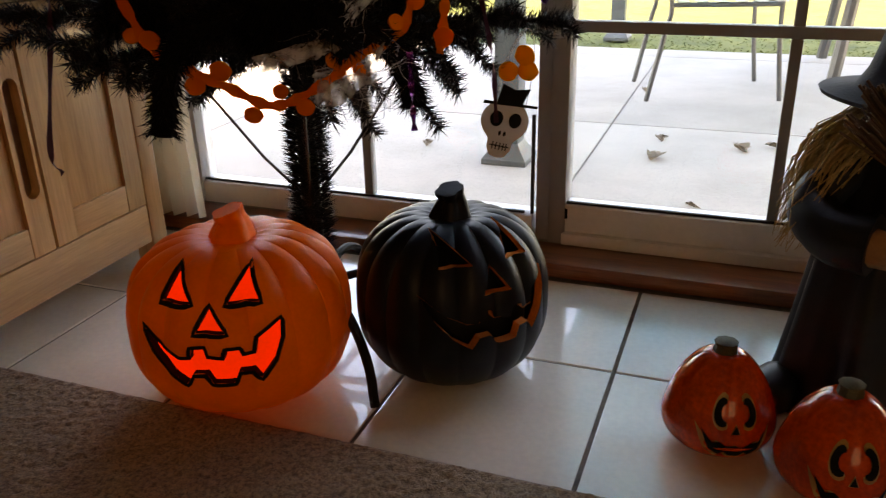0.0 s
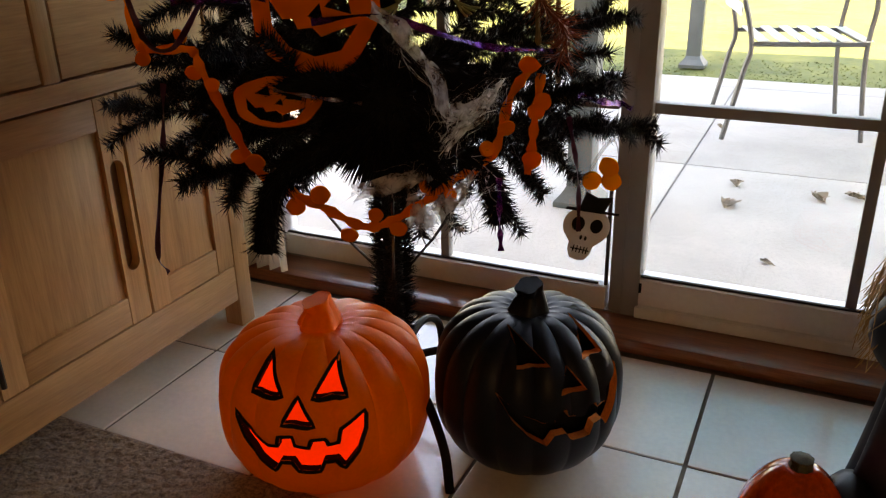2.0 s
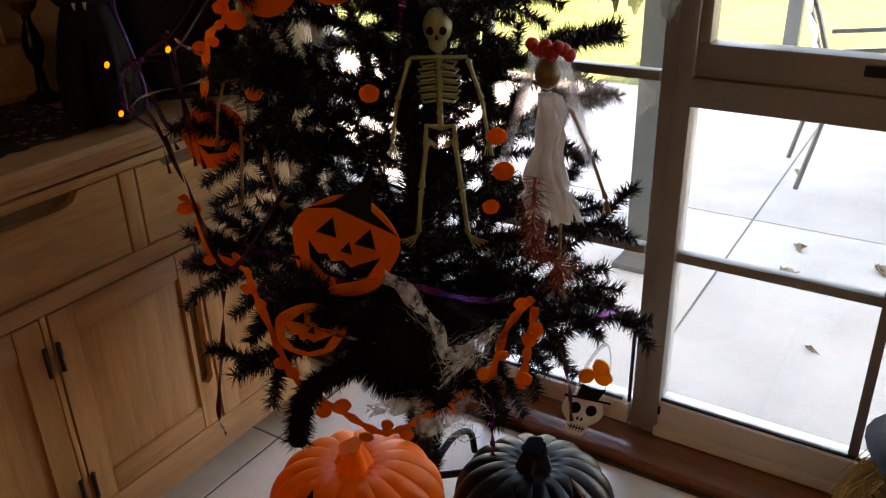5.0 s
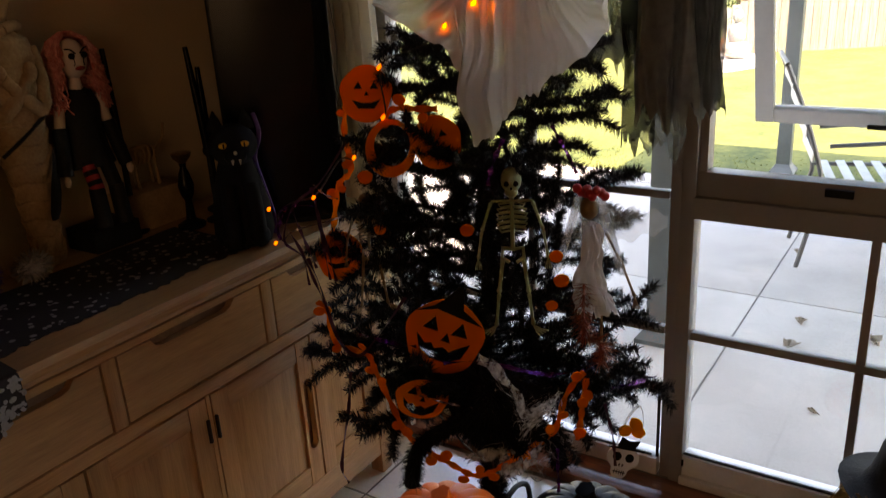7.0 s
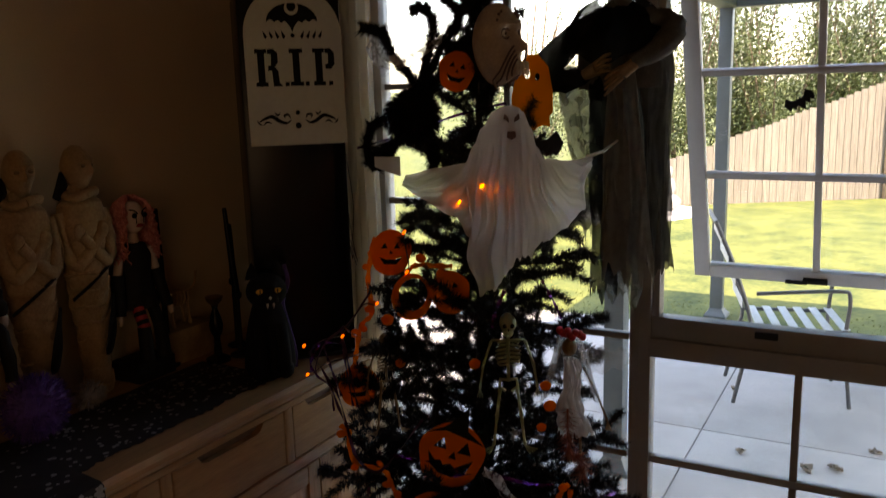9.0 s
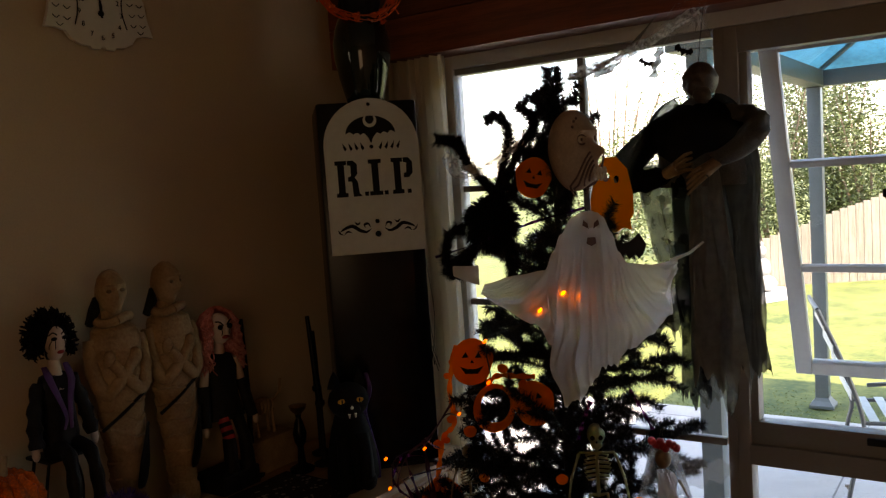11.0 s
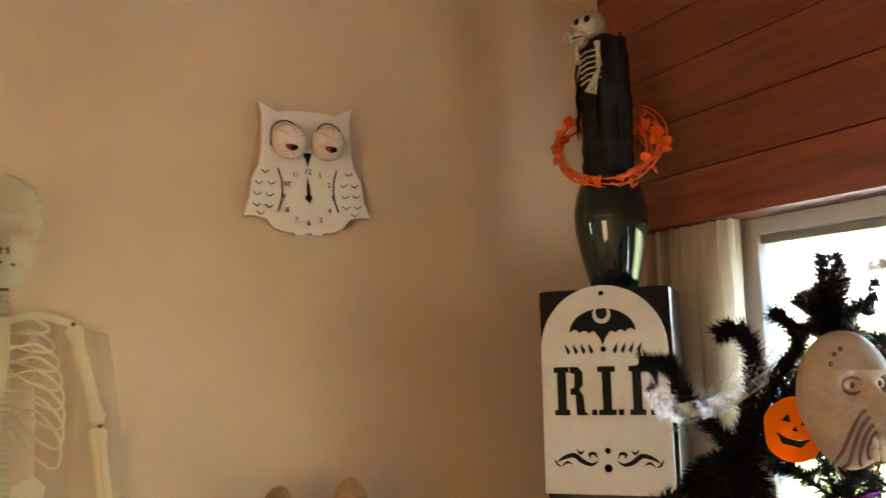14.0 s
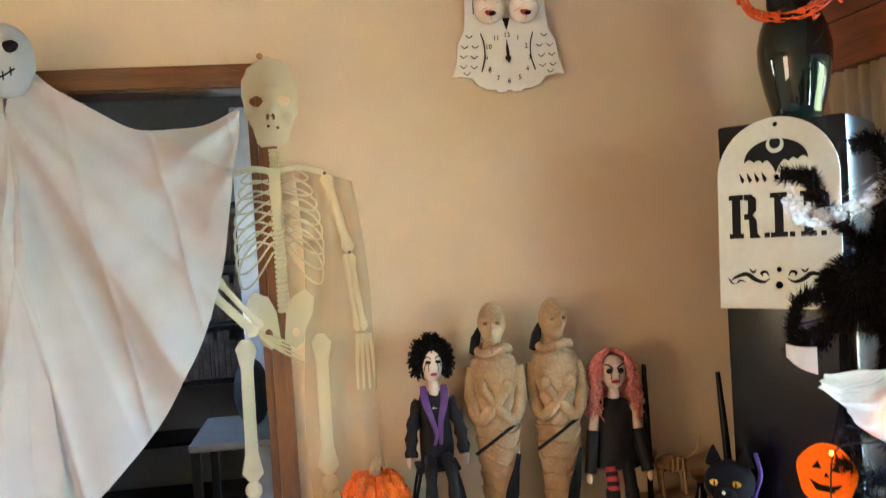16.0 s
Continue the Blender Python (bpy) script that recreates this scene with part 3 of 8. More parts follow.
for x, z, w, h, tilt in ((1.80, -0.15, 0.13, 0.085, 24), (1.648, -0.462, 0.085, 0.055, 32)):
    mm = sash.matrix_basis @ Matrix.Translation((x, -0.0042, z)) @ pose(0, 0, 0, 0, -tilt, 0)
    solid("paper_bat", plate(bat_outline(w, h), thick=0.001), M["ink"], "black paper bat stuck on the open window", "decoration", group="bats on the window", smooth=False, m=mm)

# curtain gathered in the corner
def fold(u, v):
    x = 0.035 + 0.430 * u * (0.94 + 0.06 * (1 - v) ** 2) + 0.02 * (1 - v) * (u - 0.5)
    ph = u * 66 + 3.2 * math.sin(u * 7 + 0.6) + 1.1 * noise.noise(Vector((u * 3, v * 2.0, 0.7)))
    y = -0.096 + (0.021 + 0.012 * noise.noise(Vector((u * 5, v * 1.2, 3)))) * math.sin(ph) + 0.006 * math.sin(ph * 2.7 + 1) * (0.3 + (v > 0.93)) + 0.008 * noise.noise(Vector((u * 12, v * 6, 0)))
    return (x, y, 0.036 + 1.99 * v)


solid("curtain", sheet(fold, 260, 24), M["curtain"], "cream linen curtain gathered at the side", "curtain")

# ---- doorway and the dark room behind it ----
door = thing("door_1", "open doorway with varnished timber trim", "doorway", (0, 0, 0), kind="structure")
part("door_trim", box(0.0005, 0.020, -2.62, -1.612, 2.066, 2.120, 0.004), M["door_trim"], door)
part("door_trim", box(0.0005, 0.020, -1.659, -1.612, 0.0, 2.0655, 0.004), M["door_trim_up"], door)
part("door_trim", box(0.0005, 0.020, -2.62, -2.552, 0.0, 2.0655, 0.004), M["door_trim_up"], door)
part("door_jamb", box(-0.125, 0.0, -1.682, -1.6605, 0.0, 2.0695, 0.003), M["door_trim_up"], door)
part("door_jamb", box(-0.125, 0.0, -2.5495, -2.53, 0.0, 2.0695, 0.003), M["door_trim_up"], door)
part("door_head", box(-0.125, 0.0, -2.5295, -1.6825, 2.062, 2.0698, 0.002), M["door_trim"], door)
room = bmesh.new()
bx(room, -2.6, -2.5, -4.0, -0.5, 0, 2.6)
# this wall has an unseen opening, added to let sky light brighten the room
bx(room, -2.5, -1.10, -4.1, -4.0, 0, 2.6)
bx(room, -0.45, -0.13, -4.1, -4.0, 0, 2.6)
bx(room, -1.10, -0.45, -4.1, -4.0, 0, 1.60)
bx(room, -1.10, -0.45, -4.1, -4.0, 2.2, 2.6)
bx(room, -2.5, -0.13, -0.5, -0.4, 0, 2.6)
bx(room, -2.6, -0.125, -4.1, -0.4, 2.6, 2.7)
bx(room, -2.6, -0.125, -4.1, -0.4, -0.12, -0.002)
solid("wall_next_room", room, M["dark_room"], "next room walls, dimness put into their grey", "wall", "structure", smooth=False)
cup = thing("cupboard", "tall pale grey cupboard in the next room", "cupboard", (-1.5, -1.862, 0))
part("carcass", box(-0.3, 0.3, 0.0, 0.6, 0, 2.2, 0.004), M["pale_panel"], cup)
part("door", box(0.301, 0.318, 0.004, 0.596, 0.06, 2.18, 0.003), M["pale_panel"], cup)
shelf = thing("bookshelf", "dark bookshelf filled with books in shade", "bookshelf", (-2.30, -2.55, 0))
rngb = random.Random(5)
part("side_panel", box(-0.15, 0.15, -0.9, -0.875, 0, 2.0), M["black_matt"], shelf)
part("side_panel", box(-0.15, 0.15, 0.875, 0.9, 0, 2.0), M["black_matt"], shelf)
for k in range(7):
    part("shelf_board", box(-0.15, 0.15, -0.874, 0.874, 0.05 + 0.3 * k, 0.07 + 0.3 * k), M["black_matt"], shelf)
for k in range(3, 6):
    y = -0.86
    while y < 0.82:
        w = rngb.uniform(0.018, 0.045)
        h = rngb.uniform(0.17, 0.25)
        bk = solid("book", box(-2.42, -2.18, -2.55 + y, -2.55 + y + w - 0.002, 0.0705 + 0.3 * k, 0.0705 + 0.3 * k + h, 0.002), M["books"], "dark book spine on a shelf", "book", group="books on the shelf")
        y += w
ped = thing("side_table", "small grey table in the next room", "table", (-0.95, -1.92, 0))
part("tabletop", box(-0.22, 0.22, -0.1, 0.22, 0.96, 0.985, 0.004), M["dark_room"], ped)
for sx in (-0.2, 0.2):
    for sy in (-0.08, 0.2):
        part("leg", box(sx - 0.015, sx + 0.015, sy - 0.015, sy + 0.015, 0, 0.9595), M["black_matt"], ped)
solid("round_bag", ball(0.11, 16, 10, m=Matrix.Translation((-0.95, -1.82, 1.113)), squash=(0.7, 0.6, 1.15)), M["black_matt"], "round black bag on the side table", "bag")

# ---- outside ----
PZ = -0.18


solid("ground", sheet(lambda u, v: ((-1 + 2 * u) * abs(-1 + 2 * u) * 300, 0.10 + 700 * v ** 3, PZ - 0.012), 41, 41), M["lawn"], "sunlit lawn round the house", "lawn", "structure")
pav = solid("patio_bed", box(-6, 8, 0.121, 3.70, PZ - 0.010, PZ - 0.006), M["joint"], "dark joints between the patio slabs", "patio", "structure", smooth=False)
xs = [-5.3, -3.7, -2.1, -0.5, 1.1, 2.7, 4.3, 5.9, 7.5]
ys = [0.13, 0.25, 1.845, 3.47, 3.72]
for y0, y1 in zip(ys, ys[1:]):
    for x0, x1 in zip(xs, xs[1:]):
        part("slab", box(x0 + 0.004, x1 - 0.004, y0 + 0.004, y1 - 0.004, PZ - 0.008, PZ, 0.003), M["concrete"], pav)
rngl = random.Random(11)
bl = bmesh.new()
for _ in range(6000):
    v = rngl.random()
    y = 3.70 + 0.8 * v * v
    x = rngl.uniform(-2.2, 3.6)
    h = rngl.uniform(0.004, 0.013)
    a = rngl.uniform(0, math.pi)
    w = 0.003 + 0.0006 * y
    s = Vector((math.cos(a) * w, math.sin(a) * w, 0))
    p = Vector((x, y, PZ - 0.012))
    bl.faces.new((bl.verts.new(p - s), bl.verts.new(p + s), bl.verts.new(p + Vector((rngl.gauss(0, 0.012), rngl.gauss(0, 0.012), h)))))
solid("grass", bl, M["grass"], "short green and yellowed lawn grass", "grass", "stuff", smooth=False)
for x, y, s, r in ((1.324, 1.638, 0.05, 20), (1.327, 1.384, 0.06, -10), (1.623, 1.571, 0.06, 35), (1.742, 1.63, 0.06, 70), (0.47, 1.322, 0.045, 10), (1.9, 1.9, 0.05, 100), (1.15, 2.5, 0.04, 15), (1.5, 0.9, 0.03, 60)):
    def curl(u, v, s=s, r=r):
        w = math.sin(math.pi * min(1, max(0, v))) ** 0.7
        n_ = noise.noise(Vector((u * 4 + s * 90, v * 5, r)))
        return ((u - 0.5) * s * 0.75 * w * (1 + 1.1 * n_) + 0.25 * s * n_, (v - 0.5) * s * 1.2, 0.003 + 0.14 * s * (abs(u - 0.5) * 2) ** 2 * w + 0.10 * s * v * v + 0.45 * s * abs(n_))
    solid("fallen_leaf", sheet(curl, 7, 9, thick=0.0008), M["dry_leaf"], "curled dry brown leaf on the patio", "leaf", group="leaves on the patio", m=pose(x, y, PZ, 0, 0, r))

# gazebo
gz = thing("gazebo", "grey metal gazebo with blue canopy", "gazebo", (0, 0, 0))
for x, y in ((0.83, 1.22), (0.76, 4.05), (3.7, 1.22), (3.7, 4.05)):
    foot = lathe([(0.115, PZ), (0.115, PZ + 0.02), (0.08, PZ + 0.05), (0.06, PZ + 0.075)], 4, m=Matrix.Translation((x, y, 0)) @ pose(0, 0, 0, 0, 0, 45))
    part("post_foot", foot, M["post"], gz, smooth=False)
    part("post", box(x - 0.045, x + 0.045, y - 0.045, y + 0.045, PZ + 0.07, 2.10, 0.006), M["post"], gz)
for a, b in (((0.70, 1.17), (3.76, 1.27)), ((0.70, 4.0), (3.76, 4.10))):
    part("beam", box(a[0], b[0], a[1], b[1], 2.101, 2.21, 0.006), M["post"], gz)
part("beam", box(0.71, 0.83, 1.271, 3.999, 2.101, 2.21, 0.006), M["post"], gz)
part("beam", box(3.64, 3.76, 1.271, 3.999, 2.101, 2.21, 0.006), M["post"], gz)
can = bmesh.new()
top = can.verts.new((2.22, 2.62, 3.05))
ring = [can.verts.new(p) for p in ((0.60, 0.98, 2.20), (3.85, 0.98, 2.20), (3.85, 4.2, 2.20), (0.60, 4.2, 2.20))]
for i in range(4):
    can.faces.new((ring[i], ring[(i + 1) % 4], top))
bmesh.ops.solidify(can, geom=can.faces[:], thickness=0.006)
part("canopy", can, M["canopy"], gz, smooth=False)
for p in ((0.78, 1.2), (3.7, 1.2), (3.7, 4.05), (0.78, 4.05)):
    part("rafter", tube([(p[0], p[1], 2.20), (2.22, 2.62, 2.985)], 0.018, 6), M["post"], gz)

# garden chair facing along the patio
ch = thing("garden_chair", "grey metal garden chair with pale seat straps", "chair", (1.41, 2.585, PZ), 15.5)
lg = M["steel"]
for sy in (-0.22, 0.22):
    part("front_leg", tube(curve_pts([(0.30, sy, 0.0), (0.27, sy, 0.25), (0.26, sy, 0.43), (0.27, sy, 0.62), (0.20, sy, 0.655), (-0.20, sy, 0.63)], 24), 0.011, 8), lg, ch)
    part("back_leg", tube(curve_pts([(-0.30, sy, 0.0), (-0.24, sy, 0.3), (-0.22, sy, 0.45), (-0.31, sy, 0.75), (-0.42, sy, 1.02)], 20), 0.012, 8), lg, ch)
    part("seat_rail", tube([(-0.225, sy, 0.43), (0.262, sy, 0.43)], 0.011, 8), lg, ch)
part("seat_rail", tube([(0.262, -0.22, 0.43), (0.262, 0.22, 0.43)], 0.011, 8), lg, ch)
part("back_rail", tube([(-0.42, -0.22, 1.02), (-0.43, 0, 1.03), (-0.42, 0.22, 1.02)], 0.012, 8), lg, ch)
for k in range(6):
    x = -0.19 + 0.085 * k
    part("seat_strap", box(x, x + 0.045, -0.232, 0.232, 0.4415, 0.4465, 0.001), M["strap"], ch)
for k in range(4):
    z = 0.55 + 0.12 * k
    xx = -0.255 - 0.33 * (z - 0.5)
    part("back_strap", box(xx - 0.004, xx, -0.23, 0.23, z, z + 0.05, 0.001), M["strap"], ch)
tb = thing("garden_table", "grey metal garden table on the patio", "table", (2.55, 3.2, PZ))
part("tabletop", box(-0.62, 0.7, -0.5, 0.5, 0.68, 0.72, 0.008), M["steel"], tb)
for x in (-0.55, 0.62):
    for y in (-0.42, 0.42):
        part("leg", tube([(x * 1.02, y * 1.05, 0), (x * 0.9, y * 0.9, 0.6799)], 0.03, 8), M["steel"], tb)

# paling fence, its top stepping down the slope
fn = thing("paling_fence", "weathered timber paling fence stepping down", "fence", (0, 0, 0))
n = 32
for k in range(n):
    f = k / (n - 1)
    x, y, zt = -1.15 + 2.85 * f, 9.75 + 1.75 * f, 0.42 + 1.10 * f
    mm = Matrix.Translation((x, y, 0)) @ pose(0, 0, 0, 0, 0, 31.5)
    part("paling", box(-0.051, 0.051, -0.008, 0.008, PZ - 0.012, zt + 0.01 * math.sin(k * 7), 0.002, mm), M["fence"], fn, smooth=False)
part("fence_post", box(1.74, 1.86, 11.46, 11.58, PZ - 0.012, 1.56, 0.004), M["twig"], fn)
for k in range(22):
    x = 1.92 + 0.108 * k
    part("paling", box(x - 0.05, x + 0.05, 11.5, 11.516, PZ - 0.012, 1.12 + 0.01 * math.sin(k * 5), 0.002), M["fence"], fn, smooth=False)


def shrub(name, label, x, y, h, w, leaf, count, seed, z0=PZ, stems=9, lsize=0.07):
    rg = random.Random(seed)
    t = thing(name, label, "shrub", (x, y, z0 - 0.012))
    st = bmesh.new()
    tips = []
    for _ in range(stems):
        a = rg.uniform(0, math.tau)
        r = w * rg.uniform(0.2, 1.0)
        hh = h * rg.uniform(0.55, 1.0)
        p = [(0.15 * r * math.cos(a), 0.15 * r * math.sin(a), 0), (0.5 * r * math.cos(a), 0.5 * r * math.sin(a), hh * 0.5), (r * math.cos(a) + rg.gauss(0, 0.1), r * math.sin(a), hh)]
        c = curve_pts(p, 10)
        tube(c, [0.03 * (1 - i / len(c)) + 0.006 for i in range(len(c))], 5, st)
        tips.append(c)
    part("trunk", st, M["twig"], t)
    lv = bmesh.new()
    for _ in range(count):
        c = rg.choice(tips)
        p = c[rg.randrange(len(c) // 4, len(c))] + Vector((rg.gauss(0, w * 0.24), rg.gauss(0, w * 0.24), rg.gauss(0, h * 0.07)))
        if p.z < 0.05:
            p.z = rg.uniform(0.05, 0.4)
        d = Vector((rg.gauss(0, 1), rg.gauss(0, 1), rg.gauss(-0.2, 0.7))).normalized() * lsize * rg.uniform(0.6, 1.3)
        s = d.cross(Vector((rg.gauss(0, 1), rg.gauss(0, 1), rg.gauss(0, 1)))).normalized() * lsize * 0.22
        q = [lv.verts.new(p), lv.verts.new(p + d * 0.5 + s), lv.verts.new(p + d), lv.verts.new(p + d * 0.5 - s)]
        lv.faces.new(q)
    part("crown", lv, leaf, t, smooth=False)
    return t


shrub("tall_shrub", "tall green bamboo-like shrub behind the fence", -1.6, 13.2, 3.6, 1.0, M["leaf"], 11000, 1)
shrub("tall_shrub", "tall green bamboo-like shrub behind the fence", 0.0, 13.6, 3.4, 1.1, M["leaf"], 12000, 2)
shrub("tall_shrub", "tall green bamboo-like shrub behind the fence", 1.5, 14.0, 3.6, 1.2, M["leaf"], 12000, 3)
for k, (x, y, h) in enumerate(((-0.8, 14.6, 4.0), (0.8, 15.0, 4.2), (2.3, 14.8, 3.6), (4.6, 15.4, 3.4), (-2.8, 14.4, 3.8))):
    shrub("hedge_shrub", "dense olive green shrub of the boundary hedge", x, y, h, 1.2, M["leaf"], 10000, 30 + k, stems=16, lsize=0.085)
shrub("red_maple", "dark red leafed maple behind the fence", 3.3, 14.6, 2.9, 1.0, M["leaf_red"], 8000, 4)
shrub("round_shrub", "green shrub with sunlit leaves by the lawn", -3.3, 9.5, 2.6, 1.3, M["leaf"], 9000, 5)
shrub("round_shrub", "green shrub with sunlit leaves by the lawn", -2.4, 6.8, 1.3, 0.7, M["leaf"], 5000, 6)
shrub("bare_tree", "leafless pale tree beyond the garden", -4.6, 13.0, 4.6, 1.6, M["leaf"], 700, 8, stems=22)
solid("pebble_bed", lathe([(0.9, 0), (0.86, 0.03), (0.5, 0.05), (0.02, 0.055)], 24, m=Matrix.Translation((-1.3, 9.0, PZ - 0.012)), wob=lambda a, z: 1 + 0.1 * math.sin(3 * a)), M["pebble"], "white pebble bed on the lawn", "pebbles", "structure")
pt = thing("potted_plant", "spiky green plant in a clay pot", "plant", (-1.10, 8.85, PZ + 0.03))
part("pot", lathe([(0.10, 0), (0.14, 0.24), (0.16, 0.24), (0.16, 0.28), (0.13, 0.28), (0.12, 0.25)], 18), M["clay"], pt)
sp = bmesh.new()
for k in range(26):
    a = k * 2.4
    d = Vector((math.cos(a), math.sin(a), 0))
    tube([(0, 0, 0.24), Vector((0, 0, 0.42)) + d * 0.09, Vector((0, 0, 0.55 - 0.006 * k)) + d * 0.23], [0.012, 0.012, 0.001], 4, sp, 0.3)
part("leaves", sp, M["leaf"], pt)
bd = bmesh.new()
ball(0.15, 14, 9, bd, Matrix.Translation((0, 0, 0.12)), (1.25, 0.9, 0.8))
ball(0.12, 14, 9, bd, Matrix.Translation((0, 0, 0.32)), (0.95, 0.7, 1.2))
ball(0.075, 14, 9, bd, Matrix.Translation((0, 0, 0.54)), (0.9, 0.9, 1.15))
ball(0.03, 10, 6, bd, Matrix.Translation((0, 0, 0.64)))
solid("garden_statue", bd, M["stone"], "seated grey stone garden statue", "statue", m=pose(-0.85, 9.1, PZ + 0.03))


# ---- sideboard ----
SX, SY0, SY1 = 0.508, -1.520, -0.278
sb = thing("sideboard", "pale oak sideboard with drawers and slotted doors", "sideboard", (0, 0, 0))
OK_, OU = M["oak"], M["oak_up"]
part("carcass", box(0.03, SX - 0.022, SY0 + 0.012, SY1 - 0.012, 0.07, 0.775), OU, sb, smooth=False)
edge = [(0.022, 0.778), (0.497, 0.778), (0.515, 0.786), (0.520, 0.797), (0.533, 0.804), (0.536, 0.818), (0.528, 0.830), (0.022, 0.830)]
tp = bmesh.new()
rows_ = [[tp.verts.new((x, y, z)) for x, z in edge] for y in (SY0 - 0.028, SY1 + 0.028)]
for i in range(len(edge)):
    j = (i + 1) % len(edge)
    tp.faces.new((rows_[0][i], rows_[0][j], rows_[1][j], rows_[1][i]))
tp.faces.new(rows_[0][::-1])
tp.faces.new(rows_[1])
part("worktop", tp, OK_, sb)
for y0, y1 in ((SY0, SY0 + 0.045), (SY1 - 0.045, SY1)):
    for x0, x1 in ((0.03, 0.075), (SX - 0.045, SX)):
        part("leg", box(x0, x1, y0, y1, 0.0, 0.777, 0.004), OU, sb)
yl, yr = SY0 + 0.0455, SY1 - 0.0455
X0, X1 = SX - 0.0215, SX - 0.002
part("rail", box(X0, X1, yl, yr, 0.066, 0.146, 0.003), OK_, sb)
part("rail", box(X0, X1, yl, yr, 0.570, 0.604, 0.003), OK_, sb)
part("rail", box(X0, X1, yl, yr, 0.760, 0.777, 0.002), OK_, sb)
for y in (-1.113, -0.684):
    part("divider", box(X0, X1, y - 0.016, y + 0.016, 0.6045, 0.7595, 0.003), OU, sb)
for y0, y1 in ((yl, -1.1295), (-1.0965, -0.7005), (-0.6675, yr)):
    c, w = (y0 + y1) / 2, 0.115
    d = part("drawer", plate([(y0 + 0.004, 0.609), (y1 - 0.004, 0.609), (y1 - 0.004, 0.757), (c + w, 0.757), (c + w - 0.012, 0.741), (c + w - 0.030, 0.735), (c - w + 0.030, 0.735), (c - w + 0.012, 0.741), (c - w, 0.757), (y0 + 0.004, 0.757)], thick=0.018, m=pose(SX - 0.012, 0, 0, 0, 0, 90)), OK_, sb)
    # thin dark sheet over the carcass paints the shade of the finger recess
    part("finger_recess", box(SX - 0.0212, SX - 0.0208, c - w, c + w, 0.733, 0.7575), M["oak_shade"], d, smooth=False)
doors = ((yl, -1.2115, "l"), (-1.2085, -0.9065, "r"), (-0.8935, -0.5665, "l"), (-0.5635, yr, "r"))
part("stile", box(X0, X1, -0.9055, -0.8945, 0.1465, 0.5695, 0.002), OU, sb)
for y0, y1, hinge in doors:
    d = part("cabinet_door", box(SX - 0.0195, SX - 0.008, y0 + 0.050, y1 - 0.050, 0.196, 0.522, 0.002), OU, sb)
    hole_y = (y1 - 0.024) if hinge == "l" else (y0 + 0.024)
    slot = oval(hole_y, 0.440, 0.0155, 0.016, 9, 0, 180) + oval(hole_y, 0.266, 0.0155, 0.016, 9, 180, 360)
    for a, b in ((y0 + 0.002, y0 + 0.0495), (y1 - 0.0495, y1 - 0.002)):
        has = a < hole_y < b and not (y0 == yl or y1 == yr)
        part("door_stile", plate([(a, 0.149), (b, 0.149), (b, 0.567), (a, 0.567)], [slot] if has else (), 0.019, m=pose(SX - 0.0105, 0, 0, 0, 0, 90)), OU, d)
        if has:
            # dark sheet behind the slot, shade put into its colour
            part("slot_back", box(SX - 0.0212, SX - 0.0208, hole_y - 0.02, hole_y + 0.02, 0.245, 0.462), M["oak_shade"], d, smooth=False)
    part("door_rail", box(SX - 0.020, SX - 0.0015, y0 + 0.050, y1 - 0.050, 0.149, 0.2035, 0.003), OK_, d)
    part("door_rail", box(SX - 0.020, SX - 0.0015, y0 + 0.050, y1 - 0.050, 0.512, 0.567, 0.003), OK_, d)
    hy = y0 - 0.002 if hinge == "l" else y1 + 0.002
    if y0 != yl and y1 != yr:
        for z in (0.20, 0.485):
            part("hinge", lathe([(0.002, -0.03), (0.0048, -0.028), (0.0048, 0.028), (0.002, 0.03)], 8, m=Matrix.Translation((SX + 0.002, hy + (0.008 if hinge == "l" else -0.008), z))), M["hinge"], d)

# runner along the sideboard, its end hanging over the front
lace = thing("table_runner", "black lace runner printed with small silver shapes", "runner", (0, 0, 0))
def lace_edge(u, v):
    y = -1.50 + 0.86 * v
    f = (0.447 if y > -1.29 else 0.520) + 0.020 * noise.noise(Vector((y * 9, 0.3, 0))) + 0.012 * noise.noise(Vector((y * 60, 1.3, 0)))
    x = 0.16 + (f - 0.16) * u
    return (x, y, 0.8325 + 0.001 * math.sin(x * 60 + y * 40))
part("cloth", sheet(lace_edge, 14, 130, thick=0.001), M["lace"], lace)
def lace_drop(u, v):
    y = -1.50 + 0.20 * u
    x = 0.50 + 0.0415 * min(1, v * 3)
    z = 0.8345 - max(0, v - 0.30) * 0.26 * (0.35 + 0.65 * (1 - u))
    return (x + 0.004 * math.sin(u * 20) * v, y, z)
part("cloth_drop", sheet(lace_drop, 24, 20, thick=0.001), M["lace"], lace)
rg = random.Random(21)
dots = bmesh.new()
for _ in range(420):
    if rg.random() < 0.6:
        p = Vector(lace_edge(rg.uniform(0.1, 1.0), rg.random())) + Vector((0, 0, 0.0012))
        t = Matrix.Translation(p) @ pose(0, 0, 0, -90, 0, rg.uniform(0, 180))
    else:
        p = Vector(lace_drop(rg.random(), rg.uniform(0.34, 1))) + Vector((0.0018, 0, 0))
        t = Matrix.Translation(p) @ pose(0, 0, 0, 0, rg.uniform(0, 180), 90)
    s = rg.uniform(0.003, 0.0075)
    plate(oval(0, 0, s, s * rg.uniform(0.5, 1), 8), (), 0.0004, dots, t)
tagged(part("print", dots, M["lace_dot"], lace, smooth=False), "small silver printed shapes", kind="stuff")

# ---- pumpkins on the floor ----
def face_poly(pts, s, dx=0.0, dz=0.0):
    return [(x * s + dx, z * s + dz) for x, z in pts]


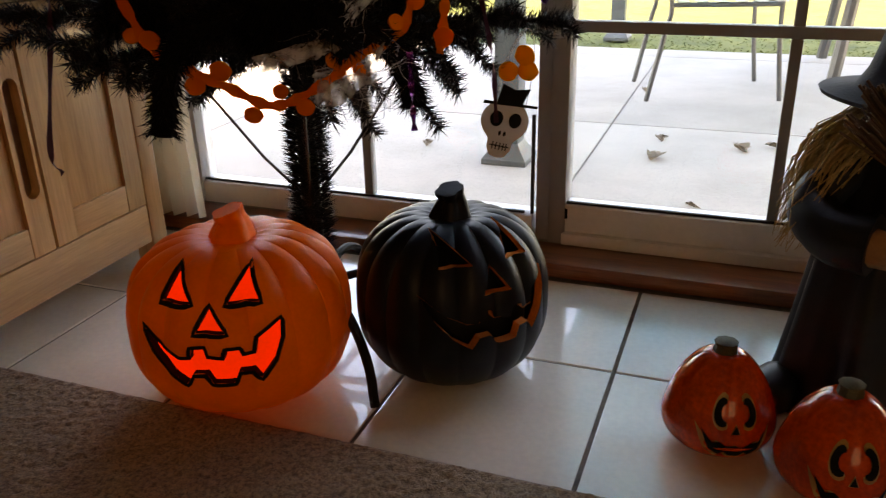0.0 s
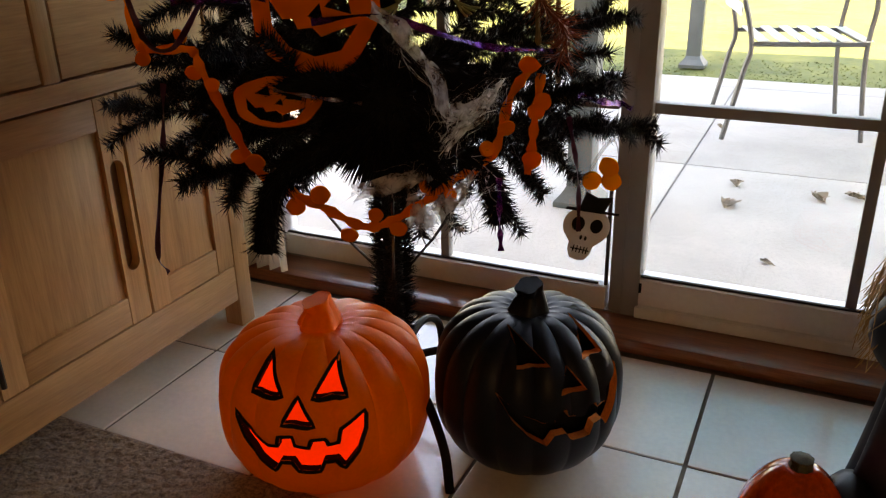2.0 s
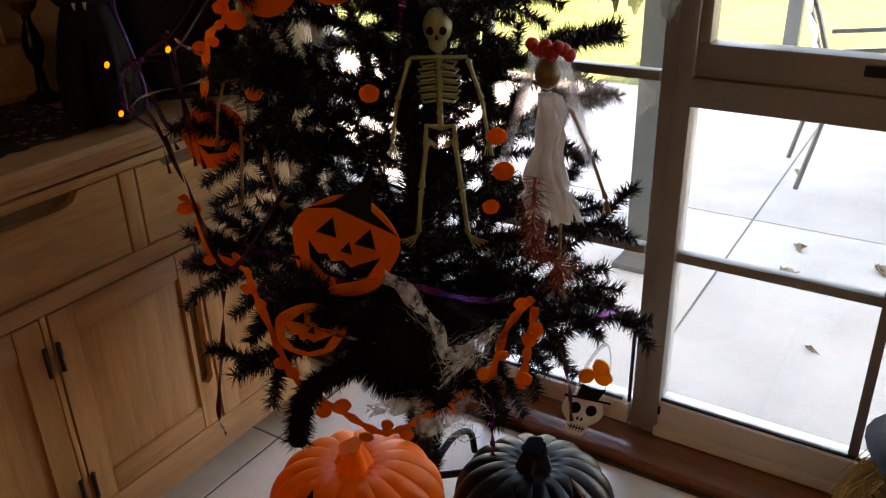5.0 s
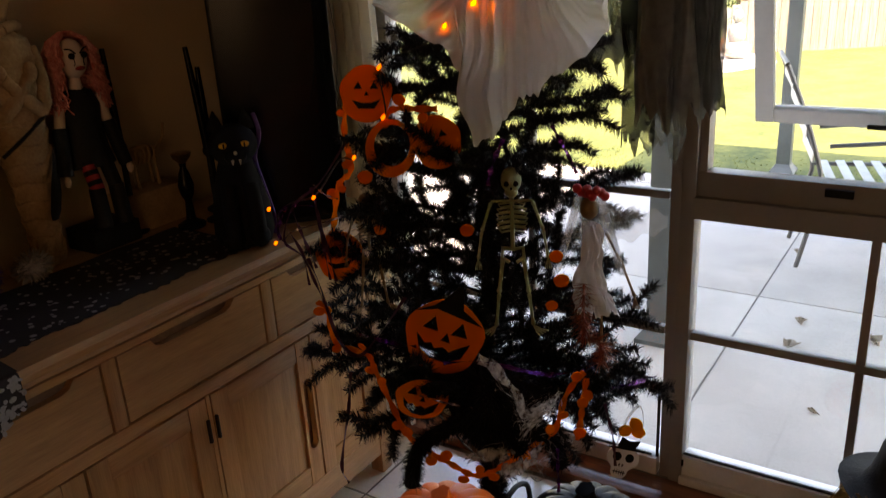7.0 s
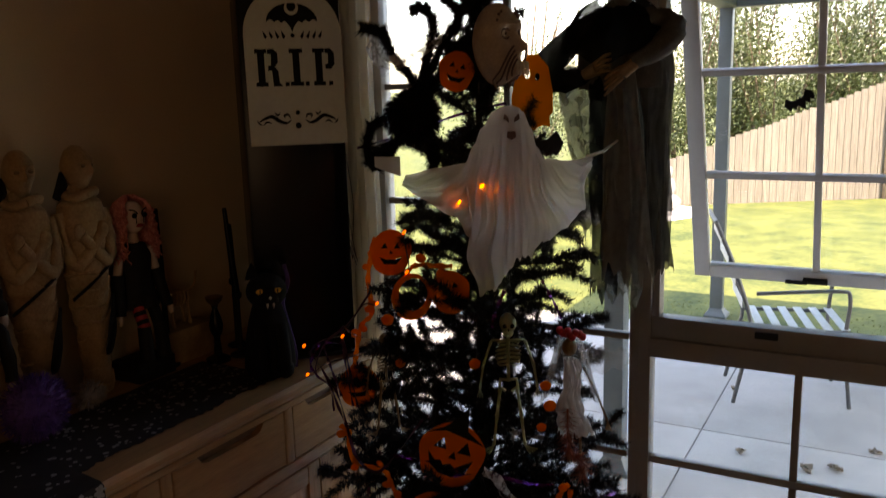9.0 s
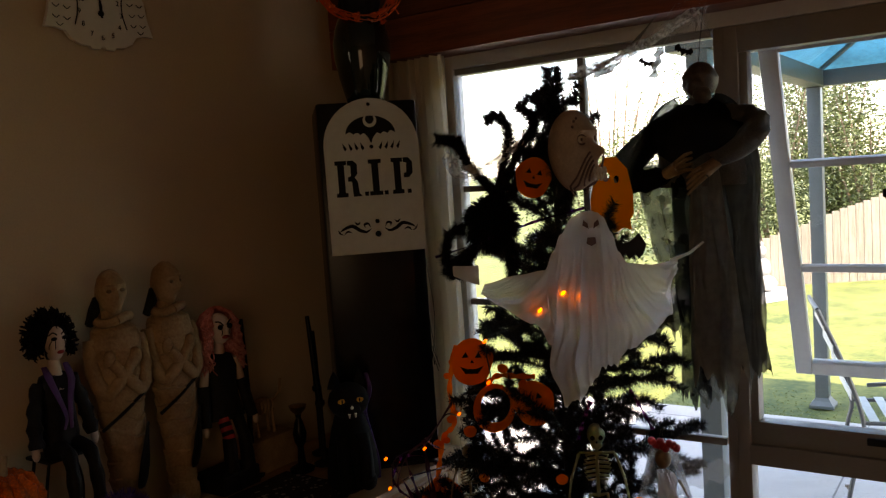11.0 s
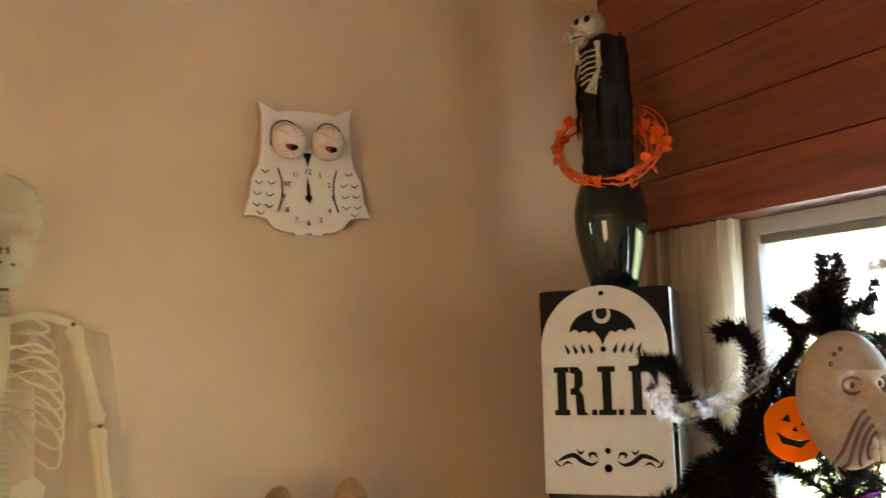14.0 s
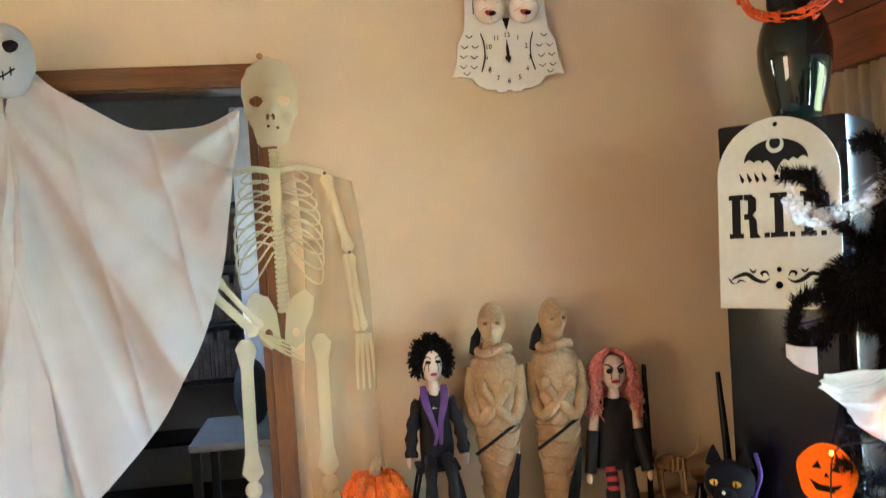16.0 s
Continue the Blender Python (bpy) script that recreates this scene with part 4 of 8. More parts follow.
EYE_L = [(-0.41, 0.475), (-0.14, 0.49), (-0.31, 0.69)]
EYE_R = [(0.15, 0.49), (0.40, 0.475), (0.27, 0.69)]
NOSE = [(-0.11, 0.265), (0.15, 0.27), (0.01, 0.47)]
MOUTH = [(-0.58, 0.27), (-0.40, 0.11), (-0.26, 0.04), (-0.16, 0.05), (-0.15, 0.14), (-0.05, 0.14), (-0.03, 0.06), (0.12, 0.05), (0.14, 0.13), (0.24, 0.13), (0.26, 0.07), (0.36, 0.07), (0.38, 0.20), (0.55, 0.32),
         (0.55, 0.17), (0.49, -0.02), (0.38, -0.17), (0.33, -0.08), (0.22, -0.07), (0.18, -0.17), (0.0, -0.18), (-0.05, -0.09), (-0.16, -0.09), (-0.22, -0.19), (-0.35, -0.11), (-0.49, 0.06)]


def inside(p, poly):
    x, z = p
    c = False
    for i in range(len(poly)):
        (x0, z0), (x1, z1) = poly[i], poly[i - 1]
        if (z0 > z) != (z1 > z) and x < (x1 - x0) * (z - z0) / (z1 - z0) + x0:
            c = not c
    return c


def gourd(a, t, R, H, ribs, depth, fat=2.3):
    """Point of a ribbed pumpkin: a the angle, t from 0 at the foot to 1 at the crown."""
    ph = math.pi * (t - 0.5)
    c, s = math.cos(ph), math.sin(ph)
    r = abs(c) ** (2 / fat)
    z = math.copysign(abs(s) ** (2 / fat), s)
    rib = 1 - depth * (1 - abs(math.sin(ribs * a / 2)) ** 0.8) * (0.22 + 1.1 * max(0.0, t - 0.45) * 2)
    dip = 0.10 * math.exp(-(r / 0.30) ** 2) * (1 if t > 0.5 else 0.5)
    return Vector((R * r * rib * math.cos(a), R * r * rib * math.sin(a), H / 2 + (H / 2) * (z - (dip if t > 0.5 else -dip))))


def lantern(name, label, at, rz, R, H, skin, ribs=11, depth=0.085, hollow=True, glow=None, rim=None, stem=None, face=(0.0, 0.0, 1.0), outline=None, fat=2.3, cuts=(EYE_L, EYE_R, NOSE, MOUTH), stem_h=0.075, stem_r=0.026, paint=0.0):
    """A carved pumpkin whose face looks along its own -y; the cuts are openings in a thick shell."""
    pk = thing(name, label, "pumpkin", at, rz)
    nu, nv = 400, 230
    s = R * face[2]
    polys = [face_poly(c, s, face[0] * R, H * 0.5 + face[1] * R) for c in cuts] if hollow else []
    bm = bmesh.new()
    grid = [[gourd(math.tau * i / nu, j / (nv - 1), R, H, ribs, depth, fat) for i in range(nu)] for j in range(nv)]
    vs = {}

    def vert(i, j):
        k = (i % nu, j)
        if k not in vs:
            vs[k] = bm.verts.new(grid[j][i % nu])
        return vs[k]
    for j in range(nv - 1):
        for i in range(nu):
            p = (grid[j][i] + grid[j + 1][(i + 1) % nu]) / 2
            if polys and p.y < -0.25 * R and any(inside((p.x, p.z), q) for q in polys):
                continue
            bm.faces.new((vert(i, j), vert(i + 1, j), vert(i + 1, j + 1), vert(i, j + 1)))
    if hollow:
        bmesh.ops.recalc_face_normals(bm, faces=bm.faces)
        bm.normal_update()
        rims = [e for e in bm.edges if e.is_boundary]
        # smooth the sawn edge of the cuts
        for _ in range(3):
            new_co = {}
            for v in {v for e in rims for v in e.verts}:
                nb = [e.other_vert(v).co for e in v.link_edges if e.is_boundary]
                if len(nb) == 2:
                    new_co[v] = v.co * 0.5 + (nb[0] + nb[1]) * 0.25
            for v, co in new_co.items():
                v.co = co
    part("body", bm, skin, pk)
    if hollow:
        # inner skin and the thickness of the shell along each cut
        th = (0.08 if paint else 0.10) * R
        wl = bmesh.new()
        for q in polys:
            outer, inner = [], []
            m_ = []
            for k in range(len(q)):
                a, b = Vector(q[k]), Vector(q[(k + 1) % len(q)])
                for f in range(6):
                    m_.append(a.lerp(b, f / 6))
            turn = sum(m_[k].x * m_[k - 1].y - m_[k - 1].x * m_[k].y for k in range(len(m_)))
            band = []

            def on_skin(x, z, lift):
                ph = max(-0.99, min(0.99, (z - H / 2) / (H / 2)))
                sn = abs(ph) ** (fat / 2)
                rr = max(0.02, math.sqrt(max(0, 1 - sn * sn)) ** (2 / fat)) * R
                ang = math.asin(max(-0.98, min(0.98, x / rr)))
                rib = 1 - depth * (1 - abs(math.sin(ribs * (ang - math.pi / 2) / 2)) ** 0.8) * (0.22 + 0.9 * max(0.0, ph) * 0.6)
                return Vector((x, -rr * math.cos(ang) * rib - lift, z))
            for k, (x, z) in enumerate(m_):
                p = on_skin(x, z, 0.0015 if paint else -0.0012)
                outer.append(wl.verts.new(p))
                nrm = Vector((x, p.y, (z - H / 2) * 0.8)).normalized()
                inner.append(wl.verts.new((x - nrm.x * th * 0.3, p.y + th, z - nrm.z * th * 0.3)))
                if paint:
                    d = (m_[(k + 1) % len(m_)] - m_[k - 1]).normalized()
                    o = Vector((d.y, -d.x)) * (paint * R * (1 if turn < 0 else -1) * 0.8)
                    band.append(wl.verts.new(on_skin(x + o.x, z + o.y, 0.0015)))
            for k in range(len(band)):
                j = (k + 1) % len(band)
                wl.faces.new((outer[k], outer[j], band[j], band[k]))
            for k in range(len(outer)):
                j = (k + 1) % len(outer)
                wl.faces.new((outer[k], outer[j], inner[j], inner[k]))
        part("cut_edge", wl, rim, pk, "painted edge of the carved openings")
        core = bmesh.new()
        lathe([(0.02, 0.02), (R * 0.62, 0.03), (R * 0.76, H * 0.3), (R * 0.77, H * 0.5), (R * 0.66, H * 0.75), (R * 0.4, H * 0.84), (0.02, H * 0.87)], 40, core)
        part("lining", core, glow, pk, "inside seen through the openings")
    st = bmesh.new()
    pts = curve_pts([(0, 0, H * 0.86), (0.0, 0.0, H * 0.95), (0.002, -0.001, H + stem_h * 0.45), (-0.003, -0.003, H + stem_h)], 12)
    rad = [stem_r * (2.7 - 1.75 * min(1, i / (len(pts) * 0.70)) ** 0.62 + (0.10 if i > len(pts) - 3 else 0)) for i in range(len(pts))]
    tube(pts, rad, 40, st)
    for v in st.verts:
        a = math.atan2(v.co.y, v.co.x)
        f = 1 + 0.22 * (abs(math.sin(2.5 * a + 0.4)) - 0.6)
        v.co.x *= f
        v.co.y *= f
    part("stem", st, stem or skin, pk)
    return pk


orange = lantern("jack_o_lantern", "large orange carved pumpkin lantern lit inside", (0.936, -0.640, 0), 16, 0.168, 0.262, M["pumpkin_orange"], 16, 0.10, True, M["lamp_red"], M["ink"], M["pumpkin_orange"], (0.04, 0.0, 1.0), fat=2.7, paint=0.040, stem_h=0.034, stem_r=0.022)
black = lantern("carved_pumpkin", "large matt black carved pumpkin, unlit", (1.224, -0.484, 0), 46, 0.152, 0.272, M["pumpkin_black"], 16, 0.11, True, M["black_matt"], M["pumpkin_inside"], M["pumpkin_black"], (0.0, 0.05, 1.16), fat=2.6, stem_h=0.034, stem_r=0.020)


def small_lantern(at, rz):
    pk = thing("ceramic_pumpkin", "small glazed orange pumpkin with painted grin", "pumpkin", at, rz, "small pumpkins on the tiles")
    R, H = 0.083, 0.148

    def skin(u, v):
        a = math.tau * u
        p = gourd(a, v, R, H, 7, 0.07, 2.4)
        k = 1.12 - 0.56 * (p.z / H) ** 1.1
        return Vector((p.x * k, p.y * k, p.z))
    part("body", sheet(skin, 84, 40, True), M["ceramic_orange"], pk)
    st = lathe([(0.026, 0.126), (0.018, 0.137), (0.0145, 0.152), (0.0160, 0.157), (0.006, 0.160)], 9)
    part("stem", st, M["ceramic_stem"], pk)

    def on_face(poly, mat_, name, lift):
        bm = bmesh.new()
        fine = []
        for i in range(len(poly)):
            a, b = Vector(poly[i]), Vector(poly[(i + 1) % len(poly)])
            fine += [a.lerp(b, f / 3) for f in range(3)]
        from mathutils.geometry import tessellate_polygon
        vs = []
        for x, z in fine:
            t = 0.5
            for _ in range(30):
                q = skin((-math.pi / 2 + math.asin(max(-0.95, min(0.95, x / R)))) / math.tau, t)
                t += (z - q.z) * 3.0
                t = max(0.05, min(0.95, t))
            q = skin((-math.pi / 2 + math.asin(max(-0.95, min(0.95, x / R)))) / math.tau, t)
            vs.append(bm.verts.new(q + Vector((q.x, q.y, 0)).normalized() * lift))
        for tri in tessellate_polygon([[Vector((x, z, 0)) for x, z in fine]]):
            try:
                bm.faces.new([vs[k] for k in tri])
            except ValueError:
                pass
        part(name, bm, mat_, pk, smooth=False)
    crescent_l = oval(-0.020, 0.088, 0.0125, 0.018, 12, 60, 300) + oval(-0.013, 0.088, 0.009, 0.011, 8, 270, 90)
    crescent_r = [(-x, z) for x, z in crescent_l]
    grin = [(-0.046, 0.066), (-0.030, 0.048), (-0.020, 0.050), (-0.012, 0.044), (0.0, 0.046), (0.010, 0.042), (0.022, 0.048), (0.032, 0.047), (0.046, 0.064), (0.034, 0.036), (0.020, 0.028), (0.014, 0.034), (0.006, 0.028), (-0.008, 0.029), (-0.014, 0.035), (-0.022, 0.029), (-0.034, 0.038)]
    nose = [(-0.005, 0.062), (0.006, 0.062), (0.001, 0.073)]
    for poly, cx, cz in ((crescent_l, -0.021, 0.088), (crescent_r, 0.021, 0.088), (grin, 0, 0.046), (nose, 0, 0.066)):
        big = [(cx + (x - cx) * 1.2, cz + (z - cz) * 1.28) for x, z in poly]
        on_face(big, M["ceramic_rim"], "painted_rim", 0.0009)
        on_face(poly, M["ink"], "painted_feature", 0.0022)
    return pk


small_lantern((1.642, -0.562, 0), 19)
small_lantern((1.790, -0.622, 0), 8)

# ---- tree ----
TX, TY = 0.965, -0.455
tree = thing("christmas_tree", "black artificial tinsel tree hung with Halloween ornaments", "tree", (TX, TY, 0))
lean = lambda z: Vector((0.025 * z, -0.03 * z, z))
part("trunk", tube([lean(0.06), lean(0.5), lean(1.1), lean(1.86)], [0.017, 0.016, 0.013, 0.006], 10), M["wire"], tree)
tf = bmesh.new()
fuzz(tf, [lean(0.12), lean(0.3), lean(0.46)], 0.020, 5200, 0.026, 0.0011, random.Random(2))
fuzz(tf, [lean(0.46), lean(1.0), lean(1.70)], 0.014, 5000, 0.035, 0.0011, random.Random(4))
fuzz(tf, [lean(1.70), lean(1.80), lean(1.88)], 0.008, 2200, 0.030, 0.0011, random.Random(5))
part("trunk_tinsel", tf, M["needle"], tree, smooth=False)


def branch_mesh(length, seed):
    """A wire branch along +x, lifting a little, with side twigs and dense tinsel needles."""
    rg = random.Random(seed)
    bm = bmesh.new()
    main = curve_pts([(0, 0, 0), (length * 0.5, 0, length * 0.08), (length, 0, length * 0.12)], 8)
    tube(main, 0.0026, 4, bm)
    fuzz(bm, main[1:], 0.001, int(3000 * length) + 200, 0.025, 0.0011, rg)
    n = 3 + int(length * 10)
    for k in range(n):
        f = 0.22 + 0.72 * k / max(1, n - 1)
        p = main[int(f * (len(main) - 1))]
        sgn = 1 if k % 2 else -1
        tl = min(0.16, 0.50 * length) * (1.15 - 0.6 * f) * rg.uniform(0.8, 1.15)
        tip = p + Vector((tl * 0.75, sgn * tl * 0.72, tl * rg.uniform(-0.35, 0.55)))
        tw = curve_pts([p, p.lerp(tip, 0.5) + Vector((0, 0, 0.01)), tip], 5)
        tube(tw, 0.0018, 3, bm)
        fuzz(bm, tw, 0.001, int(4200 * tl) + 90, 0.023, 0.0011, rg)
    me = bpy.data.meshes.new("branch")
    bm.to_mesh(me)
    bm.free()
    me.materials.append(M["needle"])
    return me


branches = {(L, s): branch_mesh(L, s) for L, s in ((0.46, 1), (0.46, 2), (0.40, 3), (0.40, 4), (0.33, 5), (0.33, 6), (0.26, 7), (0.26, 8), (0.19, 9), (0.19, 10), (0.12, 11))}
keys = sorted(branches, reverse=True)
rg = random.Random(17)
az = 0.0
REACH = [(0.44, 0.43), (0.53, 0.45), (0.62, 0.41), (0.82, 0.35), (1.02, 0.30), (1.22, 0.25), (1.42, 0.20), (1.61, 0.13), (1.76, 0.08), (1.84, 0.06)]
# boughs end behind what hangs in front of them: lowest and highest height, middle and half width of the azimuth, reach
SHORT = [(0.70, 1.06, 3, 24, 0.19), (1.10, 1.30, -130, 32, 0.19), (1.48, 1.68, 12, 45, 0.09), (1.52, 1.74, -95, 50, 0.065), (0.40, 0.70, -80, 55, 0.29), (0.40, 0.64, -10, 34, 0.30), (1.16, 1.52, -62, 62, 0.12), (0.68, 1.16, -40, 26, 0.15), (0.62, 0.88, -75, 30, 0.19), (1.50, 1.62, -95, 45, 0.10)]


def reach(z):
    for (a, va), (b, vb) in zip(REACH, REACH[1:]):
        if z <= b:
            return va + (vb - va) * (z - a) / (b - a)
    return REACH[-1][1]


z, k = 0.455, 0
while z < 1.80:
    L = reach(z) * rg.uniform(0.78, 1.06)
    az = (az + 137.5 + rg.uniform(-22, 22)) % 360
    for za, zb, mid, half_w, most in SHORT:
        if za < z < zb and abs((az - mid + 180) % 360 - 180) < half_w:
            L = min(L, most)
    size = min(keys, key=lambda q: (abs(q[0] - L), (q[1] + k) % 2))
    up = (rg.uniform(0, 14) if z < 0.62 else rg.uniform(-8, 26)) if z < 1.5 else rg.uniform(5, 45)
    mm = Matrix.Translation(lean(z)) @ pose(0, 0, 0, rg.uniform(-80, 80), -up, az) @ Matrix.Diagonal((L / size[0], 1, 1, 1))
    part("branch", branches[size], None, tree, m=mm)
    z += 0.0105 if z < 0.62 else 0.0142 if z < 1.15 else 0.0175
    k += 1
# the long low boughs that stand out
for dx, dy, z, L in ((0.40, 0.10, 0.53, 0.46), (-0.42, -0.17, 0.55, 0.46), (-0.10, -0.36, 0.53, 0.40), (-0.34, 0.02, 0.62, 0.40), (0.36, 0.02, 0.60, 0.40)):
    a = math.degrees(math.atan2(dy, dx))
    ln = math.hypot(dx, dy)
    size = min(keys, key=lambda q: abs(q[0] - L))
    part("branch", branches[size], None, tree, m=Matrix.Translation(lean(z - 0.04)) @ pose(0, 0, 0, 0, 0, a) @ Matrix.Diagonal((ln / size[0], 1, 1, 1)))
for a in (35, 118, 205, 300):
    ca, sa = math.cos(radians(a)), math.sin(radians(a))
    part("brace", tube([lean(0.25), lean(0.33) + Vector((0.07 * ca, 0.07 * sa, 0)), lean(0.46) + Vector((0.16 * ca, 0.16 * sa, 0))], 0.0026, 5), M["wire"], tree)
# stand
part("stand_socket", lathe([(0.024, 0.05), (0.024, 0.16), (0.018, 0.165)], 12), M["black_matt"], tree)
for p in ((0.194, -0.195), (-0.01, 0.215), (-0.215, -0.06), (0.20, 0.10)):
    d = Vector((p[0], p[1], 0))
    part("stand_leg", tube(curve_pts([Vector((0, 0, 0.10)) + d * 0.08, Vector((0, 0, 0.115)) + d * 0.55, Vector((0, 0, 0.075)) + d * 0.90, d + Vector((0, 0, 0.007))], 16), 0.0075, 8), M["black_matt"], tree)


# ---- dolls and figures: one plain mesh each ----
def merged(name, pieces, label, category, at=(0, 0, 0), rz=0.0, group=""):
    """One mesh out of several bmeshes, each with its own material slot."""
    out = bmesh.new()
    mats = []
    for bm, material in pieces:
        if material not in mats:
            mats.append(material)
        k = mats.index(material)
        bmesh.ops.recalc_face_normals(bm, faces=bm.faces)
        me = bpy.data.meshes.new("tmp")
        bm.to_mesh(me)
        bm.free()
        n = len(out.faces)
        out.from_mesh(me)
        bpy.data.meshes.remove(me)
        out.faces.ensure_lookup_table()
        for f in out.faces[n:]:
            f.material_index = k
    me = bpy.data.meshes.new(name)
    out.to_mesh(me)
    out.free()
    me.shade_smooth()
    me.set_sharp_from_angle(angle=radians(50))
    for m_ in mats:
        me.materials.append(m_)
    return tagged(new_at(name, me, at, rz), label, category, group)


def new_at(name, me, at, rz):
    ob = new(name, me)
    ob.matrix_basis = pose(*at, 0, 0, rz)
    return ob


def bone(bm, a, b, r, ends=1.5, seg=6):
    a, b = Vector(a), Vector(b)
    tube([a, a.lerp(b, 0.06), a.lerp(b, 0.2), a.lerp(b, 0.8), a.lerp(b, 0.94), b], [r * 0.7, r * ends, r, r, r * ends, r * 0.7], seg, bm)


def skeleton(H, arms=((0.14, -0.02, -0.20), (0.13, 0, -0.38)), legs=((0.05, 0, -0.24), (0.06, 0, -0.46)), flat=0.6):
    """A hanging skeleton of height H, in x and z, facing -y; its crown at the origin."""
    bm = bmesh.new()
    s = H
    ball(0.062 * s, 14, 10, bm, Matrix.Translation((0, 0, -0.062 * s)), (0.92, 1, 1.12))
    ball(0.040 * s, 12, 8, bm, Matrix.Translation((0, -0.016 * s, -0.125 * s)), (0.9, 0.9, 0.8))
    tube([(0, 0.01 * s, -0.14 * s), (0, 0.015 * s, -0.25 * s), (0, 0.01 * s, -0.47 * s)], 0.012 * s, 6, bm)
    for k in range(6):
        z = -0.195 * s - 0.028 * s * k
        w = (0.072 + 0.014 * math.sin(k * 0.6)) * s
        tube([(0.0, 0.02 * s, z), (w, 0.0, z - 0.004 * s), (w * 0.8, -0.04 * s * flat, z - 0.014 * s), (0.012 * s, -0.05 * s * flat, z - 0.004 * s)], 0.0055 * s, 5, bm)
        tube([(0.0, 0.02 * s, z), (-w, 0.0, z - 0.004 * s), (-w * 0.8, -0.04 * s * flat, z - 0.014 * s), (-0.012 * s, -0.05 * s * flat, z - 0.004 * s)], 0.0055 * s, 5, bm)
    tube([(-0.11 * s, 0, -0.18 * s), (0, -0.02 * s, -0.175 * s), (0.11 * s, 0, -0.18 * s)], 0.008 * s, 6, bm)
    for k in (-1, 1):
        tube([(0.01 * s * k, 0.01 * s, -0.46 * s), (0.055 * s * k, 0, -0.45 * s), (0.06 * s * k, -0.01 * s, -0.50 * s), (0.02 * s * k, -0.012 * s, -0.53 * s)], 0.011 * s, 6, bm)
        sh = Vector((0.112 * s * k, 0, -0.185 * s))
        el = sh + Vector((0.055 * s * k, 0, -0.165 * s))
        wr = el + Vector((0.025 * s * k, -0.01 * s, -0.16 * s))
        bone(bm, sh, el, 0.0085 * s)
        bone(bm, el, wr, 0.0075 * s)
        for f in range(4):
            tube([wr, wr + Vector(((f - 1.5) * 0.008 * s, 0, -0.035 * s)), wr + Vector(((f - 1.5) * 0.012 * s, 0, -0.062 * s))], 0.0035 * s, 4, bm)
        hp = Vector((0.055 * s * k, 0, -0.505 * s))
        kn = hp + Vector((0.028 * s * k, -0.015 * s, -0.210 * s))
        an = kn + Vector((0.022 * s * k, 0.01 * s, -0.205 * s))
        bone(bm, hp, kn, 0.011 * s)
        bone(bm, kn, an, 0.0095 * s)
        for f in range(4):
            tube([an, an + Vector(((0.016 + 0.010 * f) * s * k, -0.02 * s, (-0.030 + 0.005 * f) * s)), an + Vector(((0.036 + 0.016 * f) * s * k, -0.03 * s, (-0.050 + 0.010 * f) * s))], 0.0045 * s, 4, bm)
    return bm


def eyes_for(bm, s):
    for k in (-1, 1):
        ball(0.015 * s, 8, 6, bm, Matrix.Translation((0.024 * s * k, -0.056 * s, -0.070 * s)), (1, 0.5, 1.1))
    ball(0.007 * s, 6, 5, bm, Matrix.Translation((0, -0.062 * s, -0.095 * s)), (1, 0.5, 1.3))
    return bm


FACE = 33.5
merged("hanging_skeleton", [(skeleton(0.36), M["glow_bone"]), (eyes_for(bmesh.new(), 0.36), M["ink"])], "pale green plastic skeleton hanging on the tree", "decoration", (1.112, -0.590, 1.066), 28, "ornaments on the tree")
merged("hanging_skeleton", [(skeleton(0.27), M["tan_bone"])], "small brown plastic skeleton hanging on the tree", "decoration", (0.818, -0.672, 1.005), 45, "ornaments on the tree")

# ---- felt cut-outs ----
def orn(name, outline, holes, material, at, rz=FACE, roll=0.0, tip=0.0, label="", th=0.003, more=()):
    ob = thing(name, label, "ornament", (0, 0, 0), 0, "ornaments on the tree")
    ob.matrix_basis = Matrix.Translation(at) @ pose(0, 0, 0, tip, 0, rz) @ pose(0, 0, 0, 0, roll, 0)
    part("cutout", plate(outline, holes, th), material, ob, smooth=False)
    for poly, mt, dy in more:
        part("detail", plate(poly, (), 0.0016, m=Matrix.Translation((0, -th / 2 - 0.0012 - dy, 0))), mt, ob, smooth=False)
    return ob


def pumpkin_outline(r, k=0.86):
    return [(x * (1 + 0.05 * math.sin(5 * math.atan2(z, x))), z * k) for x, z in oval(0, 0, r, r, 32)]


def scaled(poly, s, dx=0, dz=0):
    return [(x * s + dx, z * s + dz) for x, z in poly]


R_ = 0.079
mouth = [(-0.72, 0.02), (-0.46, -0.24), (-0.30, -0.20), (-0.20, -0.34), (0.02, -0.27), (0.18, -0.38), (0.36, -0.26), (0.70, -0.06), (0.52, -0.52), (0.14, -0.70), (-0.28, -0.64), (-0.60, -0.38)]
eyes = [[(-0.60, 0.16), (-0.18, 0.12), (-0.32, 0.52)], [(0.14, 0.08), (0.58, 0.06), (0.40, 0.46)], [(-0.09, -0.12), (0.17, -0.14), (0.06, 0.12)]]
hat = [(-0.85, 0.58), (-0.3, 0.72), (0.9, 0.45), (0.35, 0.80), (0.22, 1.5), (-0.18, 1.0), (-0.4, 0.80)]
orn("pumpkin_ornament", scaled(pumpkin_outline(1.0, 1.0), R_), [scaled(p, R_) for p in eyes + [mouth]], M["orange_felt"], (1.010, -0.700, 0.735), 30, 14, -6, "large orange felt jack-o-lantern with a black hat", 0.004, [(scaled(hat, R_), M["ink"], 0.0)])
